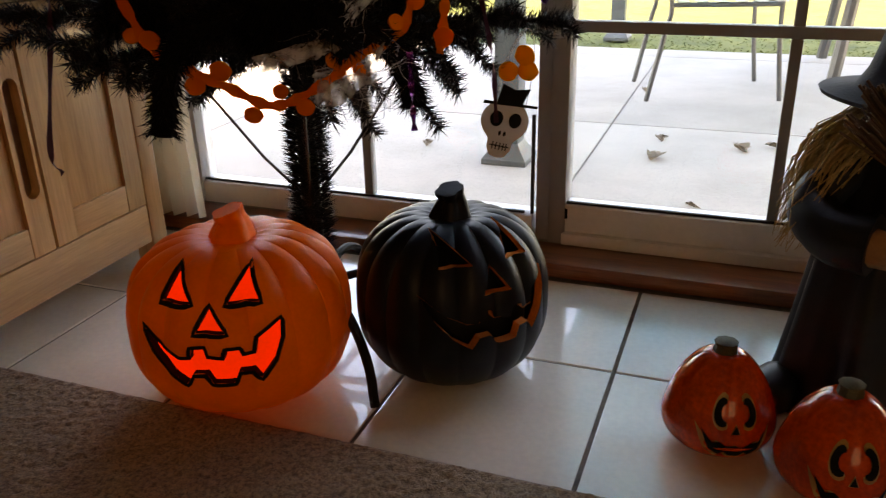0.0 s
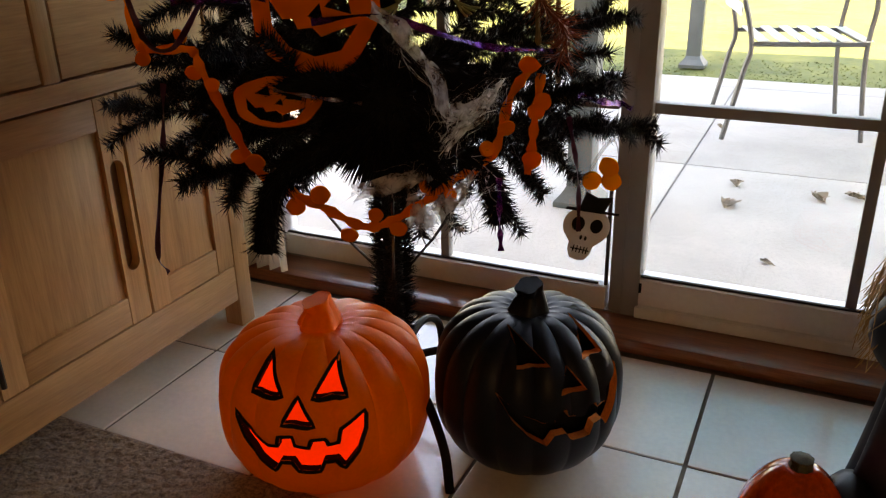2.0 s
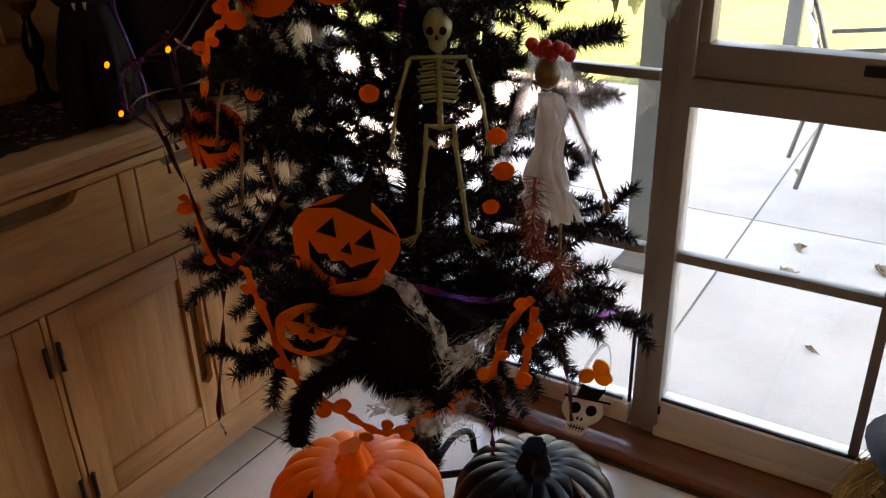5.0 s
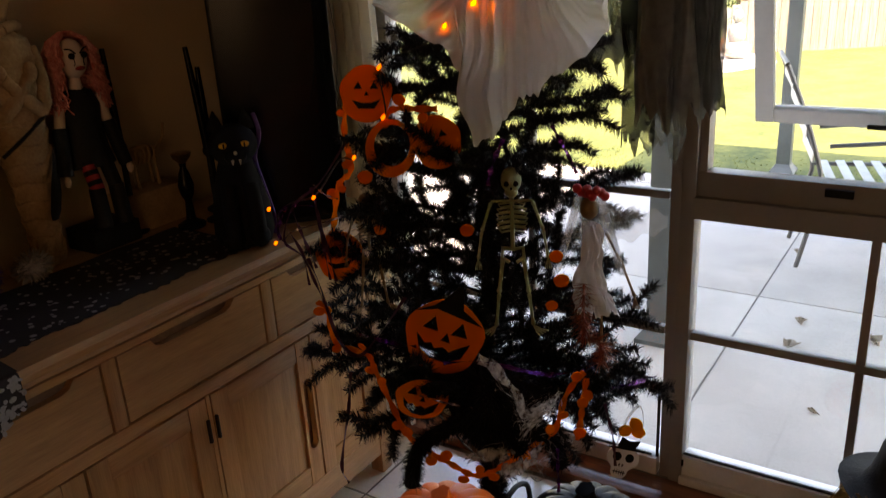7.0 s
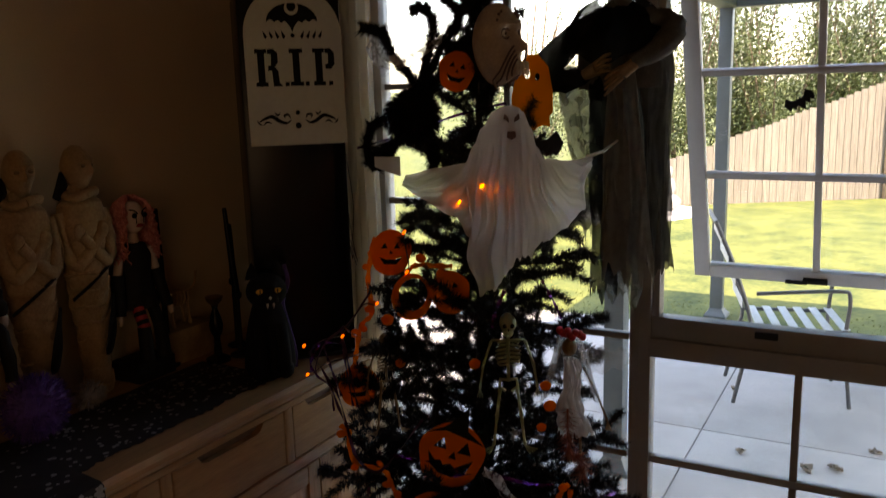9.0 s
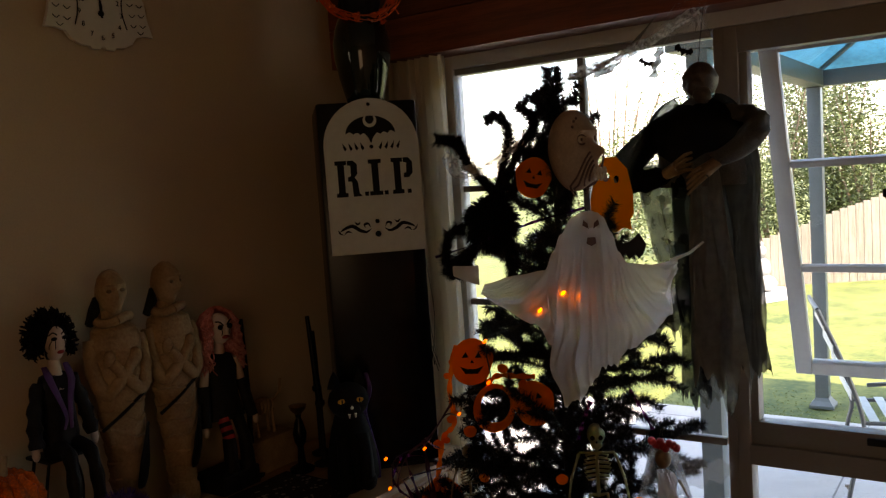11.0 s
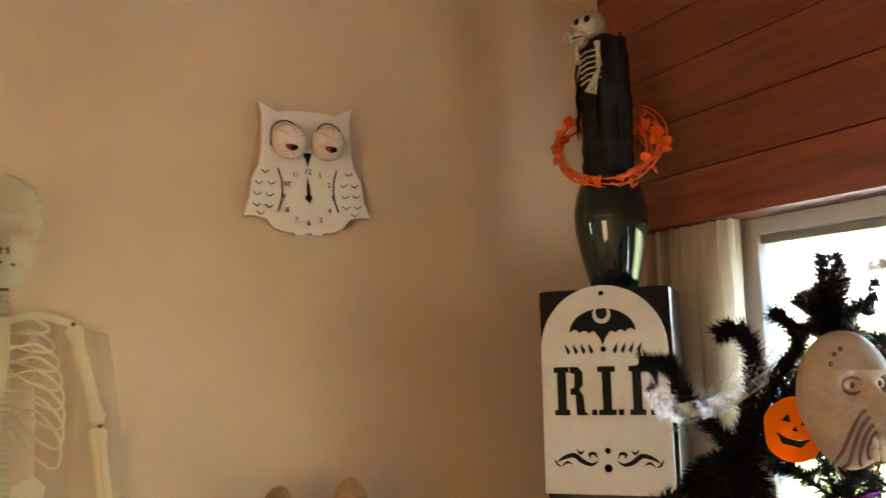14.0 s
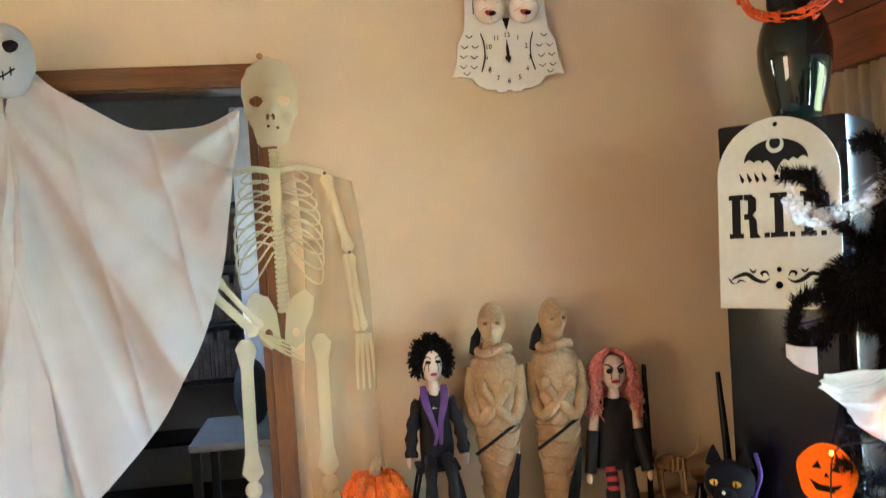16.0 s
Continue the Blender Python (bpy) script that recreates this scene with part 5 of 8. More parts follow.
orn("pumpkin_ornament", scaled(pumpkin_outline(1.0, 0.8), 0.052), [scaled(p, 0.052) for p in eyes + [mouth]], M["orange_felt"], (1.008, -0.790, 0.640), 35, 12, -58, "orange felt jack-o-lantern tipped on a bough")
for at, s, rz, roll, lab in (((0.845, -0.674, 1.210), 0.050, 40, 4, "orange felt jack-o-lantern with round eyes"), ((1.012, -0.688, 1.131), 0.046, 30, -12, "orange felt jack-o-lantern half hidden by the ghost"), ((0.722, -0.660, 0.850), 0.050, 45, 0, "orange felt jack-o-lantern at the tree's side"), ((0.985, -0.579, 1.630), 0.042, 42, 14, "orange felt jack-o-lantern below the spider")):
    orn("pumpkin_ornament", scaled(pumpkin_outline(1.0, 1.12), s), [scaled(p, s) for p in ([(-0.48, 0.2), (-0.16, 0.22), (-0.30, 0.48)], [(0.14, 0.2), (0.46, 0.2), (0.3, 0.48)], [(-0.08, -0.05), (0.1, -0.05), (0, 0.12)], [(-0.55, -0.22), (-0.2, -0.34), (0.2, -0.34), (0.55, -0.2), (0.3, -0.56), (-0.3, -0.56)])], M["orange_felt"], at, rz, roll, 0, lab, 0.003, [(scaled(p, s), M["ink"], 0.0) for p in ([(-0.48, 0.2), (-0.16, 0.22), (-0.30, 0.48)], [(0.14, 0.2), (0.46, 0.2), (0.3, 0.48)], [(-0.08, -0.05), (0.1, -0.05), (0, 0.12)], [(-0.55, -0.22), (-0.2, -0.34), (0.2, -0.34), (0.55, -0.2), (0.3, -0.56), (-0.3, -0.56)])])
orn("ring_ornament", [(x, z) for x, z in oval(0, 0, 0.048, 0.056, 26)], [oval(0.002, 0.006, 0.034, 0.040, 22)], M["orange_felt"], (0.925, -0.715, 1.118), 38, 8, 0, "orange felt ring on the tree")
for at, r in (((0.899, -0.735, 0.960), 0.012), ((1.085, -0.715, 0.977), 0.013), ((1.216, -0.612, 0.910), 0.013), ((1.226, -0.611, 0.862), 0.015), ((1.20, -0.60, 0.80), 0.012), ((0.845, -0.70, 1.05), 0.015)):
    orn("felt_disc", pumpkin_outline(r, 0.9), [], M["orange_felt"], at, 35, 0, 0, "small orange felt pumpkin disc", 0.003)
ghost_shape = [(-0.040, -0.085), (-0.046, -0.02), (-0.036, 0.05), (-0.016, 0.080), (0.010, 0.082), (0.036, 0.055), (0.050, 0.0), (0.054, -0.05), (0.046, -0.062), (0.05, -0.085), (0.03, -0.082), (0.012, -0.094), (-0.010, -0.082), (-0.026, -0.095)]
orn("ghost_ornament", ghost_shape, [oval(-0.012, 0.036, 0.008, 0.012, 12), oval(0.012, 0.030, 0.006, 0.009, 12)], M["amber_card"], (1.123, -0.462, 1.584), 20, 4, 0, "amber felt ghost cut-out hanging on the tree", 0.003)
orn("bat_ornament", bat_outline(0.135, 0.085), [], M["black_matt"], (1.135, -0.470, 1.452), 36, 10, 0, "black felt bat cut-out on the tree", 0.003)
# skull with a top hat, on its looped ribbon
sk_out = oval(0, 0.008, 0.040, 0.034, 26, -42, 222) + [(-0.021, -0.024), (-0.020, -0.038), (-0.013, -0.050), (0.0, -0.053), (0.013, -0.050), (0.020, -0.038), (0.021, -0.024)]
skc = orn("skull_ornament", sk_out, [], M["card"], (1.308, -0.486, 0.408), 22, 14, 0, "white card skull wearing a black top hat", 0.003,
          [(oval(-0.015, 0.010, 0.011, 0.0125, 16), M["ink"], 0), (oval(0.016, 0.012, 0.0105, 0.012, 16), M["ink"], 0), ([(-0.016, -0.032), (0.016, -0.032), (0.016, -0.0335), (-0.016, -0.0335)], M["ink"], 0), ([(-0.043, 0.030), (0.046, 0.038), (0.046, 0.042), (-0.042, 0.035)], M["ink"], 0.001), ([(-0.021, 0.036), (0.021, 0.040), (0.028, 0.066), (0.004, 0.060), (-0.018, 0.066)], M["ink"], 0.001)]
          + [([(x - 0.0008, -0.039), (x + 0.0008, -0.039), (x + 0.0008, -0.027), (x - 0.0008, -0.027)], M["ink"], 0.0) for x in (-0.011, -0.005, 0.001, 0.007, 0.012)] + [(oval(x, -0.012, 0.0022, 0.004, 8), M["ink"], 0) for x in (-0.004, 0.004)])
skc.matrix_basis = skc.matrix_basis @ Matrix.Diagonal((0.86, 1, 0.9, 1))
part("loop", tube(curve_pts([(-0.024, 0, 0.03), (-0.02, 0, 0.11), (0.0, 0.002, 0.155), (0.022, 0, 0.11), (0.028, 0, 0.03)], 20), 0.004, 6, flat=0.2), M["veil"], skc)
for k, (x, z) in enumerate(((-0.016, 0.086), (0.014, 0.094), (0.002, 0.116))):
    part("pumpkin_bead", plate(pumpkin_outline(0.0165, 0.9), (), 0.005, m=Matrix.Translation((x, -0.006 - 0.004 * k, z)) @ pose(0, 0, 0, 0, 12 * k, 15 - 14 * k)), M["amber_card"], skc, smooth=False)


# ---- garlands, ribbons, tinsel ----
def ribbon(name, pts, w, material, label, category="ribbon", n=30, twist=1.2, th=0.0008):
    c = curve_pts(pts, n)
    bm = bmesh.new()
    rows = []
    for i, p in enumerate(c):
        d = (c[min(i + 1, len(c) - 1)] - c[max(i - 1, 0)]).normalized()
        s = d.cross(Vector((0.55, -0.83, 0.05))).normalized()
        o = d.cross(s)
        a = math.sin(i * 0.31) * twist
        s = (s * math.cos(a) + o * math.sin(a)) * w / 2
        rows.append((bm.verts.new(p - s), bm.verts.new(p + s)))
    for a, b in zip(rows, rows[1:]):
        bm.faces.new((a[0], a[1], b[1], b[0]))
    bmesh.ops.solidify(bm, geom=bm.faces[:], thickness=th)
    return tagged(part(name, bm, material), label, category, "ribbons on the tree")


def felt_garland(pts, n, seed, label):
    g = thing("felt_garland", label, "garland", (0, 0, 0), 0, "garlands on the tree")
    c = curve_pts(pts, n)
    bm = bmesh.new()
    rows = []
    for i, p in enumerate(c):
        d = (c[min(i + 1, len(c) - 1)] - c[max(i - 1, 0)]).normalized()
        s = d.cross(Vector((0.55, -0.83, 0.1))).normalized() * (0.0056 + 0.0018 * math.sin(i * 1.7))
        rows.append((bm.verts.new(p - s), bm.verts.new(p + s)))
    for a, b in zip(rows, rows[1:]):
        bm.faces.new((a[0], a[1], b[1], b[0]))
    bmesh.ops.solidify(bm, geom=bm.faces[:], thickness=0.003)
    part("strip", bm, M["orange_felt"], g, smooth=False)
    rg = random.Random(seed)
    for i in range(2, len(c) - 1, 5):
        sgn = 1 if (i // 5) % 2 else -1
        p = c[i] + Vector((0.006 * rg.uniform(-1, 1), -0.003, 0.016 * sgn))
        r = rg.uniform(0.009, 0.0125)
        part("pumpkin_shape", plate(pumpkin_outline(r, 0.92), (), 0.003, m=Matrix.Translation(p) @ pose(0, 0, 0, rg.uniform(-25, 25), rg.uniform(-30, 30), 33 + rg.uniform(-30, 30))), M["orange_felt"], g, smooth=False)
    return g


felt_garland([(0.726, -0.751, 0.779), (0.734, -0.731, 0.747), (0.750, -0.735, 0.683), (0.859, -0.764, 0.689), (0.886, -0.776, 0.667), (0.94, -0.795, 0.603), (0.978, -0.804, 0.555), (1.027, -0.803, 0.532), (1.07, -0.796, 0.514), (1.112, -0.783, 0.493), (1.142, -0.768, 0.498), (1.176, -0.74, 0.52), (1.201, -0.717, 0.542), (1.237, -0.673, 0.567), (1.248, -0.64, 0.634), (1.267, -0.596, 0.669)], 90, 1, "orange felt garland of small pumpkins, looped low")
felt_garland([(1.271, -0.594, 0.654), (1.27, -0.611, 0.602), (1.271, -0.625, 0.564), (1.269, -0.634, 0.533)], 20, 2, "short orange felt garland hanging down")
felt_garland([(0.768, -0.621, 1.234), (0.752, -0.638, 1.132), (0.756, -0.634, 1.042), (0.736, -0.657, 1.007), (0.723, -0.672, 0.918), (0.716, -0.70, 0.85)], 44, 3, "orange felt garland down the tree's side")
felt_garland([(0.90, -0.70, 1.17), (0.937, -0.712, 1.193), (0.985, -0.716, 1.197), (1.03, -0.708, 1.198)], 16, 4, "short orange felt garland under the ghost")
PL = M["dark_ribbon"]
ribbon("ribbon", [(0.821, -0.777, 0.646), (0.814, -0.787, 0.565), (0.786, -0.798, 0.418), (0.818, -0.817, 0.393)], 0.008, PL, "dark plum ribbon hanging from a bough")
ribbon("ribbon", [(0.723, -0.76, 0.879), (0.73, -0.742, 0.814), (0.76, -0.739, 0.699), (0.847, -0.781, 0.692), (0.909, -0.788, 0.751), (0.98, -0.778, 0.848)], 0.008, PL, "dark plum ribbon looped across the boughs")
ribbon("ribbon", [(0.861, -0.786, 0.749), (0.939, -0.802, 0.756), (1.012, -0.799, 0.759)], 0.009, M["purple_foil"], "shiny purple foil ribbon on the boughs")
ribbon("ribbon", [(1.066, -0.792, 0.734), (1.135, -0.763, 0.74), (1.206, -0.715, 0.712), (1.245, -0.673, 0.696), (1.29, -0.597, 0.684)], 0.009, M["purple_foil"], "shiny purple foil ribbon across the boughs")
ribbon("ribbon", [(1.253, -0.691, 0.544), (1.257, -0.698, 0.488), (1.261, -0.703, 0.453)], 0.008, M["purple_foil"], "short purple foil ribbon hanging free")
ribbon("ribbon", [(1.015, -0.805, 0.657), (1.07, -0.795, 0.65), (1.117, -0.777, 0.643)], 0.005, M["silver_strip"], "thin silver strip on a bough")
ribbon("ribbon", [(1.309, -0.558, 0.621), (1.329, -0.449, 0.59), (1.341, -0.376, 0.568)], 0.012, M["purple_foil"], "purple foil ribbon round a bough tip")
ribbon("ribbon", [(1.305, -0.582, 0.599), (1.314, -0.560, 0.516), (1.312, -0.535, 0.425)], 0.007, PL, "dark plum ribbon beside the card skull")
ribbon("ribbon", [(1.138, -0.662, 1.141), (1.125, -0.68, 1.10), (1.118, -0.69, 1.06)], 0.010, M["purple_foil"], "purple foil ribbon high on the tree")
ribbon("ribbon", [(1.197, -0.586, 1.153), (1.22, -0.58, 1.11), (1.235, -0.56, 1.06)], 0.008, M["purple_foil"], "purple foil ribbon high on the tree")
ribbon("ribbon", [(0.78, -0.70, 1.46), (0.92, -0.66, 1.50), (1.00, -0.62, 1.53), (1.10, -0.56, 1.555)], 0.007, M["purple_foil"], "purple foil ribbon above the ghost")
ribbon("ribbon", [(0.655, -0.765, 0.965), (0.69, -0.75, 0.90), (0.715, -0.74, 0.82), (0.735, -0.735, 0.76)], 0.007, PL, "dark plum ribbon from the lights")
ribbon("ribbon", [(0.705, -0.70, 0.995), (0.73, -0.72, 0.92), (0.76, -0.74, 0.83)], 0.007, PL, "dark plum ribbon from the lights")
for pts, w, mt in (([(0.786, -0.682, 1.108), (0.741, -0.720, 1.032), (0.698, -0.757, 0.989), (0.677, -0.775, 0.918), (0.702, -0.754, 0.877), (0.708, -0.749, 0.812)], 0.006, PL),
                   ([(0.694, -0.760, 0.983), (0.710, -0.752, 0.920), (0.728, -0.742, 0.852)], 0.008, PL),
                   ([(0.733, -0.737, 1.027), (0.747, -0.735, 0.940), (0.766, -0.728, 0.823)], 0.008, PL),
                   ([(0.674, -0.777, 0.915), (0.703, -0.765, 0.940), (0.766, -0.709, 0.956), (0.812, -0.669, 0.980)], 0.004, M["silver_strip"]),
                   ([(0.737, -0.734, 1.032), (0.752, -0.72, 1.010), (0.775, -0.706, 0.998)], 0.005, M["silver_strip"]),
                   ([(0.670, -0.775, 0.975), (0.694, -0.768, 0.992), (0.733, -0.737, 0.988)], 0.007, M["purple_foil"]),
                   ([(0.690, -0.770, 0.990), (0.672, -0.785, 0.940), (0.685, -0.775, 0.905)], 0.008, M["purple_foil"])):
    ribbon("ribbon", pts, w, mt, "thin curled ribbon tangled in the fairy lights")
for pts, w in (([(1.03, -0.46, 1.862), (1.045, -0.38, 1.870), (1.065, -0.30, 1.905), (1.095, -0.22, 1.945), (1.135, -0.135, 2.025)], 0.026), ([(1.05, -0.36, 1.872), (1.075, -0.29, 1.89), (1.09, -0.25, 1.925)], 0.034), ([(1.165, -0.20, 1.935), (1.156, -0.2, 1.905), (1.140, -0.20, 1.862)], 0.028)):
    tagged(part("rag_strip", sheet(lambda u, v, c=curve_pts(pts, 20), w=w: c[min(len(c) - 1, int(v * (len(c) - 1) + 0.5))] + (Vector((0.3, 0.4, 0.86)) if c[0].z < c[-1].z else Vector((0.85, 0.5, 0.1))).normalized() * (u - 0.5) * w * (0.55 + 0.8 * abs(noise.noise(Vector((v * 7, w * 99, 0.5))))) + Vector((0, 0.008 * math.sin(v * 17 + u * 4), 0)), 7, 21), M["gauze_grey"]), "ragged grey gauze strip strung to the window head", "rag", "rags by the window")
tin = curve_pts([(1.25, -0.56, 0.84), (1.262, -0.59, 0.785), (1.265, -0.58, 0.739), (1.285, -0.54, 0.700), (1.275, -0.535, 0.66)], 16)
tbm = bmesh.new()
fuzz(tbm, tin, 0.003, 620, 0.034, 0.0009, random.Random(8))
tube(tin, 0.003, 5, tbm)
tagged(part("tinsel_garland", tbm, M["orange_tinsel"], smooth=False), "bushy dark orange tinsel garland", "garland", "garlands on the tree")
# cobweb fluff
def fluff(pts, label, n=26, width=0.03, seed=1):
    rg = random.Random(seed)
    bm = bmesh.new()
    c = curve_pts(pts, n)
    for k in range(54):
        f0 = rg.uniform(0, 0.9)
        ln = rg.uniform(0.12, 0.6)
        o = Vector((rg.gauss(0, width * 0.5), rg.gauss(0, width * 0.4), rg.gauss(0, width * 0.5)))
        q = []
        for j in range(9):
            x = min(0.999, f0 + ln * j / 8) * (len(c) - 1)
            i = min(len(c) - 2, int(x))
            o = o * 0.86 + Vector((rg.gauss(0, width * 0.22), rg.gauss(0, width * 0.2), rg.gauss(0, width * 0.26)))
            q.append(c[i].lerp(c[i + 1], x - i) + o + Vector((0, 0, 0.0004 * j)))
        w = rg.choice((0.00018, 0.00022, 0.0003, 0.0006))
        tube(q, [w * (0.25 + math.sin(math.pi * (j + 0.5) / 9)) for j in range(9)], 4, bm, 0.4)
    # a torn film of fluff along the strands
    for j in range(2):
        o = Vector((rg.gauss(0, width * 0.2), rg.gauss(0, width * 0.2), rg.gauss(0, width * 0.2)))
        film = [[bm.verts.new(c[i] + o + Vector((0.25, 0.35, 0.9)) * width * (0.9 + 0.5 * noise.noise(Vector((i * 0.35, j, seed)))) * (k / 4 - 0.5) + Vector((0, 0.006 * math.sin(i * 0.9 + k), 0.006 * noise.noise(Vector((i * 0.6, k * 0.7, j)))))) for k in range(5)] for i in range(len(c))]
        for a, b in zip(film, film[1:]):
            for k in range(4):
                bm.faces.new((a[k], a[k + 1], b[k + 1], b[k]))
    return tagged(part("cobweb", bm, M["web"]), label, "cobweb", "cobwebs on the tree", "stuff")


fluff([(1.124, -0.768, 0.743), (1.157, -0.753, 0.715), (1.188, -0.74, 0.664), (1.204, -0.735, 0.625), (1.231, -0.705, 0.633), (1.245, -0.685, 0.649)], "white stretched cobweb fluff by the spider", 26, 0.022, 1)
fluff([(1.111, -0.806, 0.544), (1.157, -0.782, 0.556), (1.193, -0.754, 0.567), (1.205, -0.738, 0.598), (1.236, -0.701, 0.632)], "white stretched cobweb fluff under the spider", 26, 0.022, 2)
fluff([(1.150, -0.74, 0.505), (1.190, -0.73, 0.505), (1.222, -0.70, 0.53)], "white cobweb fluff below the boughs", 16, 0.04, 3)
fluff([(0.835, -0.715, 1.700), (0.850, -0.70, 1.66), (0.885, -0.665, 1.66), (0.93, -0.60, 1.70), (0.955, -0.58, 1.74)], "white cobweb fluff between the spider's legs", 20, 0.034, 4)
fluff([(1.01, -0.50, 1.83), (1.06, -0.38, 1.88), (1.13, -0.22, 1.94), (1.20, -0.06, 2.02)], "grey cobweb fluff strung to the window head", 20, 0.026, 5)
fluff([(1.03, -0.46, 1.86), (1.11, -0.28, 1.915), (1.17, -0.14, 1.985), (1.235, -0.12, 2.02), (1.245, -0.13, 1.97)], "grey cobweb fluff strung to the window head", 24, 0.030, 6)


# furry spiders
def furry_spider(label, body, legs, seed, r=0.05, lr=0.010):
    rg = random.Random(seed)
    sp_ = thing("furry_spider", label, "decoration", (0, 0, 0), 0, "furry spiders on the tree")
    b = Vector(body)
    bm = bmesh.new()
    ball(r, 14, 10, bm, Matrix.Translation(b), (1, 1, 0.95))
    for _ in range(2600):
        d = Vector((rg.gauss(0, 1), rg.gauss(0, 1), rg.gauss(0, 1))).normalized()
        p = b + d * r * 0.95
        s = d.cross(Vector((rg.gauss(0, 1), 1, rg.gauss(0, 1)))).normalized() * 0.0014
        bm.faces.new((bm.verts.new(p - s), bm.verts.new(p + s), bm.verts.new(p + (d + Vector((0, 0, -0.4))) * 0.024)))
    part("body", bm, M["black_fur"], sp_, smooth=False)
    for pts in legs:
        c = curve_pts([b] + [Vector(p) for p in pts], 14)
        lm = bmesh.new()
        tube(c, lr, 7, lm)
        fuzz(lm, c, lr * 0.8, 1500, 0.019, 0.0011, rg, 0.7)
        part("leg", lm, M["black_fur"], sp_, smooth=False)
    return sp_


furry_spider("large furry black spider on the low boughs", (1.115, -0.705, 0.610), [((1.06, -0.79, 0.585), (1.015, -0.82, 0.545), (0.998, -0.833, 0.462)), ((1.20, -0.70, 0.57), (1.225, -0.66, 0.535), (1.238, -0.645, 0.470)), ((1.05, -0.76, 0.66), (0.96, -0.77, 0.62)), ((1.17, -0.70, 0.68), (1.22, -0.65, 0.62)), ((1.17, -0.75, 0.60), (1.20, -0.74, 0.55))], 5, 0.075, 0.0145)
furry_spider("furry black spider with raised legs near the treetop", (0.893, -0.628, 1.535), [((0.900, -0.625, 1.605), (0.872, -0.660, 1.655), (0.856, -0.675, 1.700), (0.844, -0.680, 1.726), (0.806, -0.705, 1.730)), ((0.905, -0.60, 1.62), (0.93, -0.596, 1.700), (0.938, -0.600, 1.745), (0.920, -0.61, 1.776), (0.896, -0.63, 1.768)), ((0.91, -0.58, 1.62), (0.95, -0.573, 1.70), (0.985, -0.553, 1.76), (0.940, -0.555, 1.800)), ((0.865, -0.649, 1.480), (0.828, -0.685, 1.412), (0.808, -0.70, 1.458), (0.819, -0.69, 1.515), (0.846, -0.67, 1.520)), ((0.86, -0.66, 1.47), (0.84, -0.70, 1.45), (0.82, -0.71, 1.42)), ((0.92, -0.60, 1.47), (0.94, -0.62, 1.40)), ((0.93, -0.59, 1.60), (0.965, -0.57, 1.67), (1.00, -0.54, 1.71))], 6, 0.054, 0.0085)

# fairy lights
wires = thing("fairy_lights", "string of small orange fairy lights", "lights", (0, 0, 0))
part("wire", tube(curve_pts([(0.655, -0.765, 0.911), (0.66, -0.765, 0.968), (0.678, -0.737, 0.989), (0.708, -0.696, 0.998), (0.743, -0.653, 1.064), (0.794, -0.665, 1.075), (0.817, -0.673, 1.13), (0.918, -0.716, 1.175), (0.899, -0.690, 1.268), (0.97, -0.66, 1.30), (1.016, -0.640, 1.335), (1.066, -0.618, 1.370), (1.096, -0.598, 1.362)], 90), 0.0016, 5), M["wire"], wires)
for p in ((0.735, -0.735, 1.005), (0.655, -0.785, 0.985), (0.652, -0.775, 0.908), (0.797, -0.670, 1.078), (0.918, -0.722, 1.178), (0.899, -0.697, 1.266), (1.030, -0.671, 1.337), (1.078, -0.647, 1.373), (1.106, -0.627, 1.366), (0.880, -0.690, 1.085)):
    part("bulb", lathe([(0.0012, -0.008), (0.0034, -0.004), (0.0036, 0.003), (0.0012, 0.009)], 8, m=Matrix.Translation(p) @ pose(0, 0, 0, 20, 50, 0)), M["bulb"] if p[2] > 1.3 else M["bulb_dim"], wires, "lit orange bulb")

# white gauze ghost
GA = Vector((0.465, 0.28, 0.02)).normalized()
GN = Vector((0.51, -0.86, 0)).normalized()
GC = Vector((1.062, -0.628, 0))


def lerp_at(keys_, u):
    for (a, va), (b, vb) in zip(keys_, keys_[1:]):
        if u <= b:
            f = (u - a) / (b - a)
            f = f * f * (3 - 2 * f)
            return va + (vb - va) * f
    return keys_[-1][1]


G_TOP = [(-0.62, 1.402), (-0.345, 1.417), (-0.12, 1.426), (-0.044, 1.466), (0.02, 1.503), (0.121, 1.540), (0.19, 1.549), (0.26, 1.552), (0.32, 1.547), (0.362, 1.537), (0.43, 1.501), (0.478, 1.458), (0.547, 1.431), (0.745, 1.424), (0.96, 1.430)]
G_BOT = [(-0.62, 1.378), (-0.478, 1.348), (-0.269, 1.306), (-0.10, 1.258), (-0.085, 1.17), (-0.05, 1.118), (0.061, 1.132), (0.229, 1.178), (0.304, 1.213), (0.443, 1.215), (0.54, 1.240), (0.725, 1.271), (0.856, 1.311), (0.96, 1.400)]


